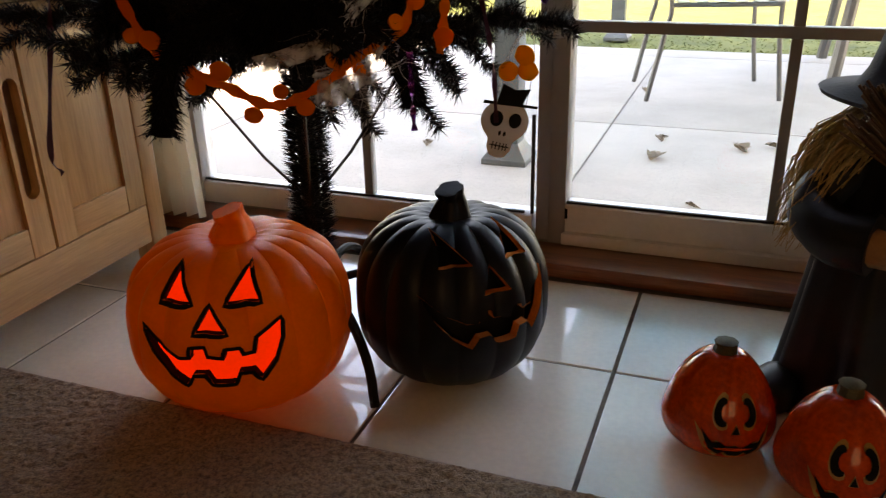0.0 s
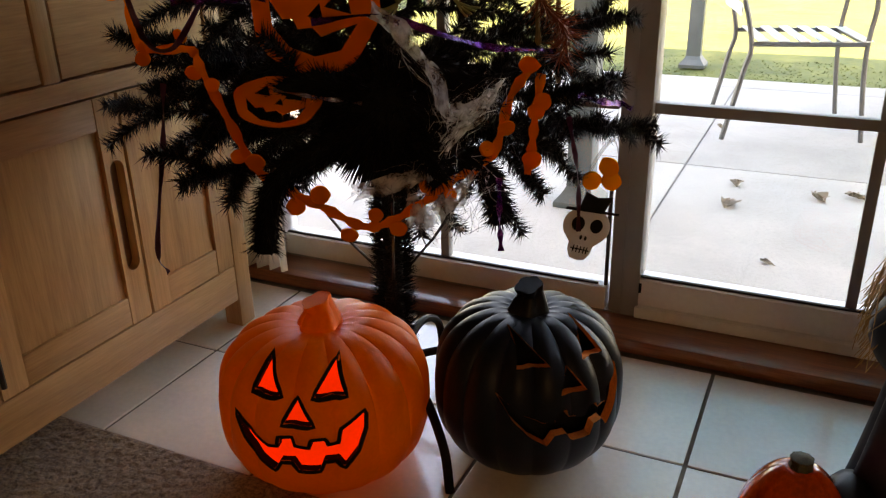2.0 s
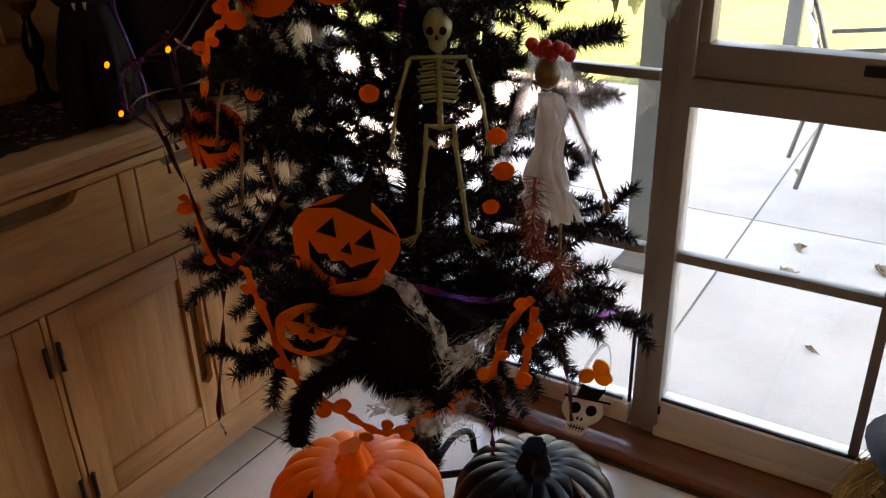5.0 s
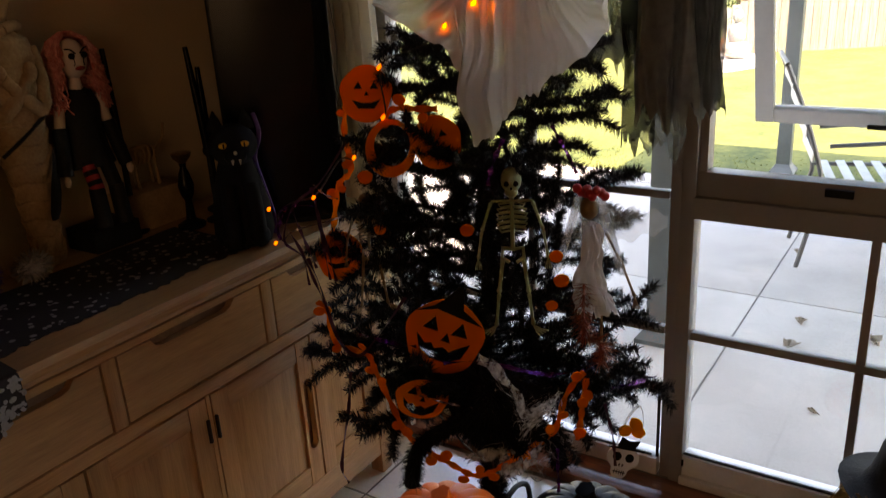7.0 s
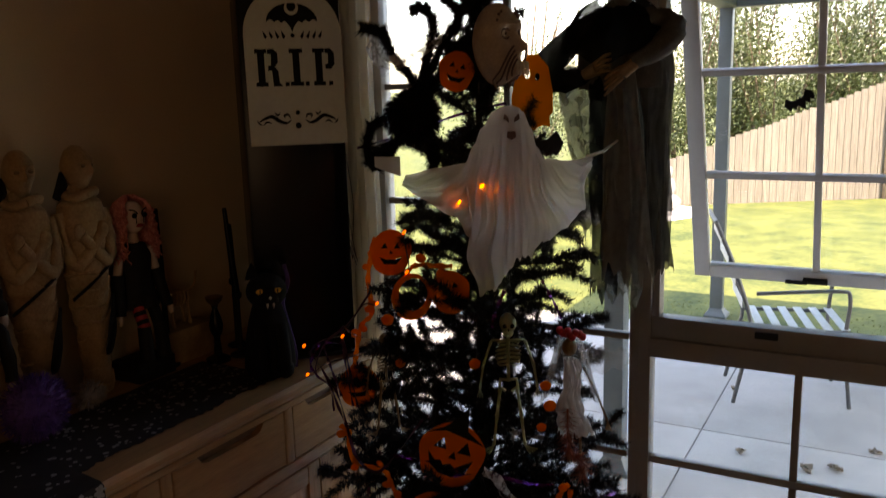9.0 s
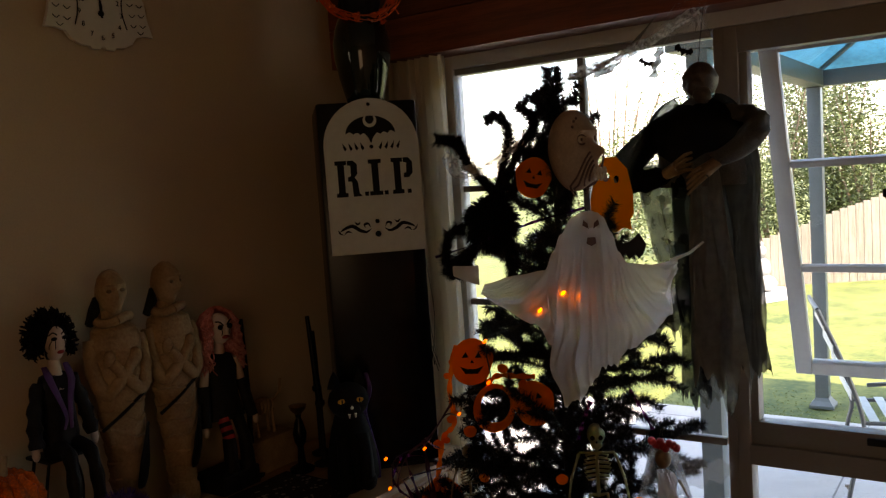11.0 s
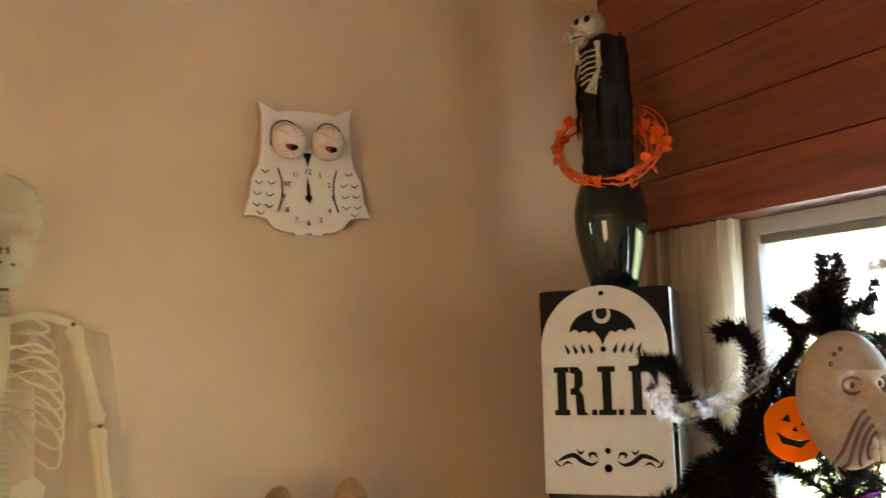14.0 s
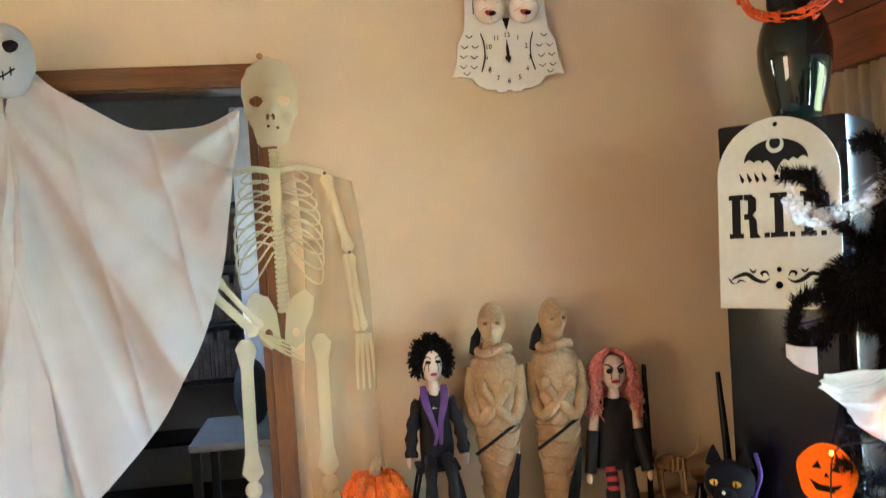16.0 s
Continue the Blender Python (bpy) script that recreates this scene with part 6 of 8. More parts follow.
def ghost_pt(u, v):
    w = -0.62 + 1.58 * u
    zt, zb = lerp_at(G_TOP, w), lerp_at(G_BOT, w)
    if -0.09 < w < 0.6:
        zb += 0.012 * noise.noise(Vector((w * 16, 1.3, 0))) + 0.014 * (abs((w * 17) % 1 - 0.5) - 0.25)
    z = zt + (zb - zt) * v
    h = w - 0.26
    head = math.exp(-(h / 0.15) ** 2)
    up = math.exp(-((v - 0.10) / 0.16) ** 2)
    out = 0.046 * head * (0.55 + 0.5 * up) * min(1, v * 9 + 0.15) + 0.030 * math.exp(-(h / 0.5) ** 2)
    out += (0.026 * noise.noise(Vector((h * 7.5 / (0.5 + 0.6 * v), 0.8 * v, 2.0))) + 0.013 * noise.noise(Vector((h * 22 / (0.45 + 0.6 * v), 1.2 * v, 7.0)))) * min(1, v * 2.0) * (1 - 0.5 * head * (1 - v))
    out += 0.008 * math.sin(h * 60 / (0.4 + v)) * v * math.exp(-(h / 0.3) ** 2)
    side = 0.27 * w + 0.010 * math.sin(z * 40) * v * (1 - head)
    return GC + GA * side + GN * out + Vector((0, 0, z - GA.z * side))


gh = thing("gauze_ghost", "white gauze ghost with spread arms, lit through by fairy lights", "decoration", (0, 0, 0), 0, "ornaments on the tree")
part("cloth", sheet(ghost_pt, 150, 54), M["ghost_cloth"], gh)
def ghost_face(poly, name):
    mm = Matrix.Translation(GC + GA * 0.066 + GN * 0.0835 + Vector((0, 0, 1.512))) @ pose(0, 0, 0, 8, 0, math.degrees(math.atan2(GA.y, GA.x)))
    part(name, plate([(x * 0.85, z * 0.95) for x, z in poly], (), 0.0012, m=mm), M["mask_dark"], gh, smooth=False)
ghost_face([(-0.021, 0.010), (-0.006, 0.002), (-0.008, 0.014), (-0.018, 0.022)], "eye")
ghost_face([(0.006, 0.002), (0.021, 0.010), (0.018, 0.022), (0.008, 0.014)], "eye")
ghost_face([(-0.010, -0.018), (0.010, -0.018), (0.012, -0.032), (0.0, -0.038), (-0.012, -0.032)], "mouth")
tipR = GC + GA * 0.256 + Vector((0, 0, 1.420))
part("arm_tie", tube([tipR - GA * 0.01, tipR + GA * 0.03 + Vector((0, 0, 0.012)), tipR + GA * 0.062 + Vector((0, 0, 0.034))], [0.010, 0.008, 0.006], 6, flat=0.4), M["ghost_cloth"], gh)
tipL = GC - GA * 0.182 + Vector((0, 0, 1.424))
part("arm_tie", sheet(lambda u, v: tipL - GA * (0.058 * u - 0.004) + Vector((0, 0, (v - 0.4) * 0.045 * (1 - 0.5 * u) + 0.016 * u)) + GN * 0.010 * math.sin(u * 4), 8, 5, thick=0.001), M["ghost_cloth"], gh)

# white bride figure with veil and red flowers
BX, BY = 1.225, -0.475
def gown(u, v):
    a = math.tau * u
    n_ = noise.noise(Vector((math.cos(a) * 2.2, math.sin(a) * 2.2, v * 6)))
    m_ = noise.noise(Vector((math.cos(a) * 6, math.sin(a) * 6, v * 3 + 5)))
    r = (0.017 + 0.022 * v - 0.010 * math.exp(-((v - 0.42) / 0.10) ** 2)) * (1 + 0.45 * n_ + 0.22 * m_)
    return (BX + 0.012 * v + 0.006 * math.sin(v * 8) + r * math.cos(a), BY - 0.01 * v + r * 0.8 * math.sin(a), 0.935 - (0.185 + 0.03 * m_) * v)
g1 = sheet(gown, 56, 34, True)
def veil(u, v):
    a = -0.3 + 4.6 * u
    r = 0.022 + 0.045 * v + 0.008 * math.sin(9 * a)
    return (BX + r * math.cos(a), BY + r * math.sin(a), 0.992 - 0.15 * v - 0.02 * math.sin(4 * a) * v)
g2 = sheet(veil, 44, 12)
def train(u, v):
    return (BX + 0.02 + 0.10 * u, BY + 0.02 + 0.10 * u, 0.965 - 0.03 * u - 0.085 * v * (1 - 0.55 * u) + 0.008 * math.sin(u * 18 + v * 3))
g4 = sheet(train, 16, 6)
g3 = bmesh.new()
for k in range(9):
    ball(0.010, 7, 5, g3, Matrix.Translation((BX - 0.022 + 0.007 * k, BY - 0.012 + 0.006 * math.sin(k), 1.002 + 0.006 * math.cos(k * 2))))
g5 = ball(0.019, 10, 8, None, Matrix.Translation((BX + 0.002, BY - 0.008, 0.968)), (1, 1, 1.2))
bone(g5, (BX - 0.004, BY, 0.76), (BX + 0.004, BY - 0.01, 0.67), 0.0035)
bone(g5, (BX + 0.028, BY - 0.004, 0.76), (BX + 0.034, BY - 0.01, 0.62), 0.0035)
g6 = bmesh.new()
bone(g6, (BX + 0.03, BY + 0.012, 0.915), (BX + 0.058, BY + 0.03, 0.845), 0.003)
bone(g6, (BX + 0.058, BY + 0.03, 0.845), (BX + 0.085, BY + 0.035, 0.775), 0.003)
for f in range(4):
    tube([(BX + 0.085, BY + 0.035, 0.775), (BX + 0.083 + 0.005 * f, BY + 0.03, 0.752)], 0.0014, 4, g6)
merged("bride_figure", [(g1, M["ghost_cloth"]), (g2, M["veil"]), (g4, M["veil"]), (g3, M["red_cloth"]), (g5, M["tan_bone"]), (g6, M["tan_bone"])], "skeleton bride doll in white gauze with red flowers", "doll", group="ornaments on the tree")

# rubber mask
def mask_shape(u, v):
    a, t = math.tau * u, v
    ph = math.pi * (t - 0.5)
    x, y, z = math.cos(ph) * math.cos(a), math.cos(ph) * math.sin(a), math.sin(ph)
    w = 0.064 * (1 - 0.22 * max(0, -z)) * (1 + 0.05 * z)
    d = 0.050
    p = Vector((w * x, d * y, 0.088 * z))
    if y < 0:
        p.y -= 0.028 * math.exp(-((x / 0.17) ** 2 + ((z + 0.06) / 0.18) ** 2)) + 0.015 * math.exp(-((z - 0.44) / 0.10) ** 2) * math.exp(-(x / 0.6) ** 2)
        for s in (-1, 1):
            p.y += 0.024 * math.exp(-(((x - 0.36 * s) / 0.17) ** 2 + ((z - 0.24) / 0.15) ** 2))
        p.y -= 0.030 * math.exp(-((x / 0.38) ** 2 + ((z + 0.60) / 0.20) ** 2))
        p.x *= 1 - 0.10 * math.exp(-((z + 0.15) / 0.2) ** 2)
        p.y += 0.0028 * math.sin(30 * math.hypot(x * 0.9, z + 0.62)) * math.exp(-(((abs(x) - 0.42) / 0.28) ** 2 + ((z + 0.30) / 0.42) ** 2))
    return p
eye_b = bmesh.new()
for s in (-1, 1):
    ball(0.0085, 10, 8, eye_b, Matrix.Translation((0.022 * s, -0.031, 0.021)), (1.1, 0.6, 0.8))
dark = bmesh.new()
for s in (-1, 1):
    for k in range(4):
        r = 0.018 + 0.0095 * k
        pts = []
        for j in range(13):
            a = radians(35 + 112 * j / 12)
            x, z = s * (0.006 + r * math.sin(a) * 0.75), -0.050 + r * math.cos(a) * 1.15
            xx, zz = x / 0.064, z / 0.088
            d = math.sqrt(max(0.0, 1 - xx * xx - zz * zz))
            pts.append((x, -0.050 * d - 0.0095 - 0.006 * math.exp(-((x / 0.03) ** 2)), z))
        tube(pts, 0.0024, 5, dark)
    ball(0.0040, 8, 6, dark, Matrix.Translation((0.022 * s, -0.0355, 0.021)), (1, 0.5, 1))
    tube([(0.012 * s, -0.043, 0.035), (0.024 * s, -0.042, 0.040), (0.038 * s, -0.034, 0.032)], 0.003, 6, dark)
    tube([((0.022 + 0.0135 * math.cos(t_)) * s, -0.036 - 0.004 * math.sin(t_) * 0 + 0.004 * math.cos(t_), 0.021 + 0.011 * math.sin(t_)) for t_ in [math.tau * j / 16 for j in range(17)]], 0.0026, 6, dark)
    for q in ((0.040 * s, 0.060), (0.030 * s, 0.066), (0.046 * s, 0.048)):
        ball(0.0034, 6, 5, dark, Matrix.Translation((q[0], -0.030, q[1])))
teeth = bmesh.new()
for k in range(7):
    for row in (0, 1):
        x = -0.021 + 0.007 * k
        ball(0.0048, 6, 5, teeth, Matrix.Translation((x, -0.073 + 0.45 * abs(x), -0.046 - 0.014 * row)), (0.8, 0.8, 1.7))
merged("rubber_mask", [(sheet(mask_shape, 72, 44, True), M["mask"]), (eye_b, M["tooth"]), (dark, M["mask_dark"]), (teeth, M["tooth"])], "grey wrinkled rubber ghoul mask with bared teeth", "mask", (1.113, -0.628, 1.683), 82)

# dark draped ghoul hanging before the glass
def robe(u, v, a0, a1, b0, b1, zt, zb, y, amp, f, ph, rag=0.06):
    """A ragged hanging cloth: from x a0..a1 at its top to b0..b1 at its hem, in soft upright folds."""
    k = v ** 0.8
    x = (a0 + (b0 - a0) * k) * (1 - u) + (a1 + (b1 - a1) * k) * u + 0.016 * noise.noise(Vector((u * 2, v * 3.5, ph)))
    yy = y + amp * (0.4 + 0.6 * v) * math.sin(u * f + ph + 0.9 * math.sin(v * 2.2 + ph)) + 0.020 * noise.noise(Vector((u * 3.5, v * 2.5, ph))) + 0.006 * noise.noise(Vector((u * 9, v * 7, ph)))
    hem = zb + rag * noise.noise(Vector((u * 5, ph + 3.3, 0))) + rag * 0.4 * noise.noise(Vector((u * 12, ph, 1))) + rag * 0.15 * noise.noise(Vector((u * 40, ph, 2)))
    return (x, yy, zt + (hem - zt) * v)


def cloth(*a):
    return sheet(lambda u, v: robe(u, v, *a), 84, 44)


ghoul = [(cloth(1.160, 1.385, 1.205, 1.395, 1.660, 1.100, -0.180, 0.018, 9, 0.0, 0.07), M["gauze_dark"]),
         (cloth(1.055, 1.200, 1.150, 1.215, 1.650, 1.270, -0.200, 0.016, 7, 2.7, 0.06), M["gauze_sheer"]),
         (cloth(1.075, 1.185, 1.160, 1.225, 1.640, 1.200, -0.185, 0.014, 5, 1.4, 0.06), M["gauze_sheer"]),
         (cloth(1.180, 1.262, 1.185, 1.258, 1.640, 1.055, -0.222, 0.016, 6, 1.0, 0.07), M["gauze_black"]),
         (cloth(1.235, 1.300, 1.225, 1.372, 1.660, 1.070, -0.238, 0.018, 9, 4.0, 0.09), M["gauze_grey"]),
         (cloth(1.315, 1.385, 1.320, 1.400, 1.690, 1.120, -0.205, 0.014, 5, 2.0, 0.06), M["gauze_dark"]),
         (cloth(1.190, 1.290, 1.195, 1.310, 1.300, 1.025, -0.172, 0.012, 6, 0.5, 0.06), M["gauze_sheer"]),
         (sheet(lambda u, v: (1.185 - 0.10 * u + 0.02 * v, -0.215 + 0.02 * math.sin(u * 5), 1.305 - 0.085 * u - 0.075 * v * (1 - 0.6 * u) + 0.012 * math.sin(u * 14)), 24, 10), M["gauze_dark"])]
hd = bmesh.new()
ball(0.046, 30, 24, hd, Matrix.Translation((1.262, -0.205, 1.838)), (0.92, 1.0, 1.0))
ball(0.026, 12, 8, hd, Matrix.Translation((1.274, -0.232, 1.802)), (0.9, 0.8, 0.9))
tube([(1.25, -0.20, 1.80), (1.25, -0.20, 1.72)], 0.018, 8, hd)
for q in hd.verts:
    if q.co.z > 1.775 and q.co.y < -0.215:
        for s in (-1, 1):
            q.co.y += 0.014 * math.exp(-(((q.co.x - 1.25 - 0.017 * s) / 0.010) ** 2 + ((q.co.z - 1.832) / 0.010) ** 2))
        q.co.y -= 0.006 * math.exp(-((q.co.z - 1.850) / 0.007) ** 2)
    k = noise.noise(q.co * 70) * 0.003
    q.co += Vector((k, k, k))
ghoul.append((hd, M["ghoul_skin"]))
def sleeve(pts, r0, r1, r2, seed):
    """A gathered sleeve: a tube that bags at the elbow, its cloth in loose folds."""
    c = curve_pts(pts, 26)
    n_ = len(c)
    rad = [(r0 + (r1 - r0) * (i / (n_ - 1) / 0.5)) if i < n_ / 2 else (r1 + (r2 - r1) * ((i / (n_ - 1) - 0.5) / 0.5)) for i in range(n_)]
    bm = tube(c, rad, 18)
    for v in bm.verts:
        k = noise.noise(v.co * 26 + Vector((seed, 0, 0))) * 0.016 + noise.noise(v.co * 62) * 0.008
        v.co += Vector((k, k * 0.6, k * 0.8 - 0.006))
    return bm


ghoul.append((sleeve([(1.225, -0.20, 1.770), (1.135, -0.205, 1.715), (1.075, -0.235, 1.645), (1.125, -0.275, 1.612), (1.195, -0.298, 1.622)], 0.030, 0.040, 0.023, 1), M["gauze_black"]))
ghoul.append((sleeve([(1.285, -0.20, 1.765), (1.365, -0.215, 1.755), (1.402, -0.255, 1.715), (1.372, -0.298, 1.672), (1.318, -0.312, 1.648)], 0.022, 0.032, 0.019, 5), M["grey_cloth"]))
# padded chest under the cape
def chest(u, v):
    a = math.tau * u
    w = 0.030 + 0.078 * min(1, v * 2.2) ** 0.6
    n_ = 0.008 * noise.noise(Vector((math.cos(a) * 3, math.sin(a) * 3, v * 5)))
    return (1.256 + (w + n_) * math.cos(a), -0.200 + (0.030 + 0.016 * math.sin(math.pi * v) + n_) * math.sin(a), 1.795 - 0.215 * v)
ghoul.append((sheet(chest, 36, 16, True), M["grey_cloth"]))
# cape over the shoulders
ghoul.append((sheet(lambda u, v: (1.248 + (0.045 + 0.105 * v ** 0.7) * math.sin(-1.9 + 3.8 * u), -0.205 - (0.035 + 0.05 * v) * math.cos(-1.9 + 3.8 * u) + 0.008 * math.sin(u * 40), 1.800 - 0.02 * math.cos(3.8 * (u - 0.5)) - 0.13 * v ** 1.6 + 0.012 * math.sin(u * 23) * v), 60, 14), M["gauze_black"]))
palm = bmesh.new()
for s, base, tip in ((-1, (1.20, -0.305, 1.615), (1.275, -0.325, 1.650)), (1, (1.33, -0.312, 1.640), (1.262, -0.33, 1.590))):
    b, t = Vector(base), Vector(tip)
    tube([b, b.lerp(t, 0.45)], [0.014, 0.017], 8, palm)
    for f in range(4):
        o = Vector((0, -0.004, 0.012 * (f - 1.5)))
        tube([b.lerp(t, 0.4) + o * 0.7, b.lerp(t, 0.75) + o, t + o * 1.1 + Vector((0, -0.004, -0.006))], [0.006, 0.005, 0.003], 6, palm)
ghoul.append((palm, M["tan_bone"]))
ghoul.append((tube([(1.260, -0.205, 1.882), (1.25, -0.15, 1.95), (1.25, -0.112, 2.029)], 0.0012, 5), M["wire"]))
merged("hanging_ghoul", ghoul, "ghoul figure in ragged dark gauze hanging by the window", "decoration")
for x, y, z, w in ((1.19, -0.10, 1.93, 0.05), (1.125, -0.2, 1.90, 0.04)):
    solid("paper_bat", plate(bat_outline(w, w * 0.6), thick=0.001), M["ink"], "small black paper bat on the cobweb", "decoration", group="bats on the cobweb", smooth=False, m=Matrix.Translation((x, y, z)) @ pose(0, 0, 0, 10, 25, 20))

# ---- witch doll at the right of the tiles ----
WX, WY = 1.835, -0.395
def dress(u, v):
    a = math.tau * u
    r = (0.128 - 0.056 * v ** 0.8) * (1 + (0.10 * math.sin(7 * a + 1.2) + 0.05 * math.sin(13 * a)) * (1 - v) ** 0.7)
    return (WX + r * math.cos(a), WY + 0.8 * r * math.sin(a), 0.001 + 0.40 * v)
w1 = sheet(dress, 80, 26, True)
w2 = bmesh.new()
tube(curve_pts([(WX - 0.06, WY - 0.02, 0.375), (WX - 0.105, WY - 0.05, 0.325), (WX - 0.085, WY - 0.10, 0.300), (WX - 0.035, WY - 0.125, 0.298)], 14), [0.030 + 0.012 * k / 14 for k in range(16)][:15], 10, w2)
ball(0.035, 12, 8, w2, Matrix.Translation((WX - 0.118, WY - 0.055, 0.033)), (1.0, 1.5, 0.95))
w3 = ball(0.055, 16, 12, None, Matrix.Translation((WX, WY - 0.01, 0.430)), (0.95, 1, 1.1))
tube([(WX - 0.045, WY - 0.128, 0.298), (WX + 0.0, WY - 0.140, 0.292)], [0.026, 0.020], 8, w3)
w4 = lathe([(0.115, 0.462), (0.118, 0.468), (0.075, 0.478), (0.060, 0.500), (0.048, 0.55), (0.030, 0.605), (0.016, 0.645), (0.004, 0.662)], 28, m=Matrix.Translation((WX, WY - 0.01, 0)), wob=lambda a, z: 1 + (0.05 * math.sin(3 * a) if z < 0.47 else 0.06 * math.sin(4 * a + z * 40)))
w5 = bmesh.new()
rg = random.Random(31)
for k in range(420):
    a = radians(rg.uniform(120, 300))
    s = Vector((WX + 0.048 * math.cos(a), WY + 0.045 * math.sin(a), 0.455 + rg.uniform(-0.01, 0.012)))
    e = Vector((WX - 0.085 - rg.uniform(0, 0.065), WY - 0.01 + rg.gauss(0, 0.04), 0.285 + rg.uniform(-0.03, 0.05)))
    m_ = s.lerp(e, 0.5) + Vector((-0.01 + rg.gauss(0, 0.012), rg.gauss(0, 0.012), 0.015))
    tube([s, m_, e], [0.0012, 0.0012, 0.0005], 3, w5)
w6 = bmesh.new()
for k in range(70):
    e = Vector((WX - 0.070 + rg.gauss(0, 0.012), WY - 0.13 + rg.gauss(0, 0.016), 0.475 + rg.uniform(-0.03, 0.03)))
    s = Vector((WX + 0.03 + rg.gauss(0, 0.006), WY - 0.15 + rg.gauss(0, 0.006), 0.36))
    tube([s, s.lerp(e, 0.55) + Vector((0.006, 0, -0.004)), e], 0.0018, 4, w6)
tube([(WX + 0.025, WY - 0.15, 0.37), (WX + 0.12, WY - 0.155, 0.20), (WX + 0.20, WY - 0.15, 0.06)], 0.008, 8, w6)
merged("witch_doll", [(w1, M["witch_cloth"]), (w2, M["witch_cloth"]), (w3, M["tan"]), (w4, M["witch_hat"]), (w5, M["straw"]), (w6, M["broom"])], "witch doll in black satin with straw hair and broom", "doll")


# ---- tower in the corner, with its sign, vase and figure ----
TOP = 0.830
tower = thing("tower_cabinet", "tall glossy black tower cabinet on the sideboard", "cabinet", (0.3475, -0.402, TOP), 45)
# its front looks along its own -y
part("body", box(-0.140, 0.136, -0.125, 0.200, 0.012, 1.037, 0.010), M["black_gloss"], tower)
part("plinth", box(-0.128, 0.124, -0.115, 0.115, 0.0, 0.0119), M["black_matt"], tower)

sign = thing("tombstone_sign", "cream tombstone board with black bat and letters", "sign", (0, 0, 0))
sign.matrix_basis = Matrix.Translation((0.484, -0.5385, 1.455)) @ pose(0, 0, 0, -4.5, 0, 45)
W2 = 0.128
outl = [(-W2, 0), (W2, 0), (W2, 0.290)] + oval(0, 0.290, W2, 0.128, 21, 0, 180)[1:-1] + [(-W2, 0.290)]
round_holes = [oval(0, 0.402, 0.0055, 0.0055, 10), oval(0, 0.287, 0.006, 0.006, 10), oval(0, 0.085, 0.0062, 0.0062, 10), oval(0, 0.051, 0.0085, 0.0085, 12)]
part("board", plate(outl, round_holes, 0.006), M["white_sign"], sign, smooth=False)
F_ = -0.0042


def cut(poly, name="cut_shape", holes=()):
    part(name, plate(poly, holes, 0.002, m=Matrix.Translation((0, F_, 0))), M["ink"], sign, smooth=False)


bat = oval(0, 0.322, 0.067, 0.048, 25, 0, 180)
for x0, x1 in ((-0.067, -0.046), (-0.046, -0.027), (-0.027, -0.011)):
    bat += [(x0 + (x1 - x0) * f, 0.321 - 0.004 * (x0 + 0.067) / 0.04 + 0.007 * math.sin(math.pi * f)) for f in (0.25, 0.5, 0.75, 1.0)]
bat += [(-0.005, 0.308), (0.0, 0.295), (0.005, 0.308)]
for x0, x1 in ((0.011, 0.027), (0.027, 0.046), (0.046, 0.067)):
    bat += [(x0 + (x1 - x0) * f, 0.321 - 0.004 * (0.067 - x1) / 0.04 + 0.007 * math.sin(math.pi * f)) for f in (0.0, 0.25, 0.5, 0.75)]
cut(bat, "bat_shape")
part("moon", plate(oval(0, 0.357, 0.0185, 0.0185, 20), [oval(0, 0.361, 0.0120, 0.0135, 16)], 0.002, m=Matrix.Translation((0, F_ - 0.0022, 0))), M["white_sign"], sign, smooth=False)
for k in range(4):
    for s in (-1, 1):
        x = s * (0.020 + 0.016 * k)
        cut([(x - 0.001 * s, 0.284), (x + 0.010 * s, 0.300), (x + 0.008 * s, 0.284 + 0.001 * k), (x + 0.004 * s, 0.277)], "leaf_shape")
z0, z1 = 0.155, 0.252
def letter_i(x, w=0.017, n="letter"):
    cut([(x - w, z0), (x + w, z0), (x + w, z0 + 0.011), (x + 0.009, z0 + 0.011), (x + 0.009, z1 - 0.011), (x + w, z1 - 0.011), (x + w, z1), (x - w, z1), (x - w, z1 - 0.011), (x - 0.009, z1 - 0.011), (x - 0.009, z0 + 0.011), (x - w, z0 + 0.011)], n)
letter_i(-0.0875, 0.0155)
cut([(-0.070, z1), (-0.054, z1), (-0.044, z1 - 0.010), (-0.044, z1 - 0.036), (-0.052, z1 - 0.046), (-0.044, z1 - 0.058), (-0.042, z0 + 0.009), (-0.034, z0), (-0.058, z0), (-0.060, z1 - 0.056), (-0.070, z1 - 0.056), (-0.070, z1 - 0.044), (-0.062, z1 - 0.042), (-0.061, z1 - 0.014), (-0.070, z1 - 0.012)], "letter")
letter_i(0.004, 0.0175)
letter_i(0.0640, 0.0155)
cut([(0.0815, z1), (0.096, z1), (0.106, z1 - 0.012), (0.106, z1 - 0.042), (0.096, z1 - 0.054), (0.0815, z1 - 0.054), (0.0815, z1 - 0.042), (0.089, z1 - 0.040), (0.090, z1 - 0.014), (0.0815, z1 - 0.012)], "letter")
for x in (-0.022, 0.031, 0.094):
    cut([(x - 0.0052, z0), (x + 0.0052, z0), (x + 0.0052, z0 + 0.011), (x - 0.0052, z0 + 0.011)], "full_stop")
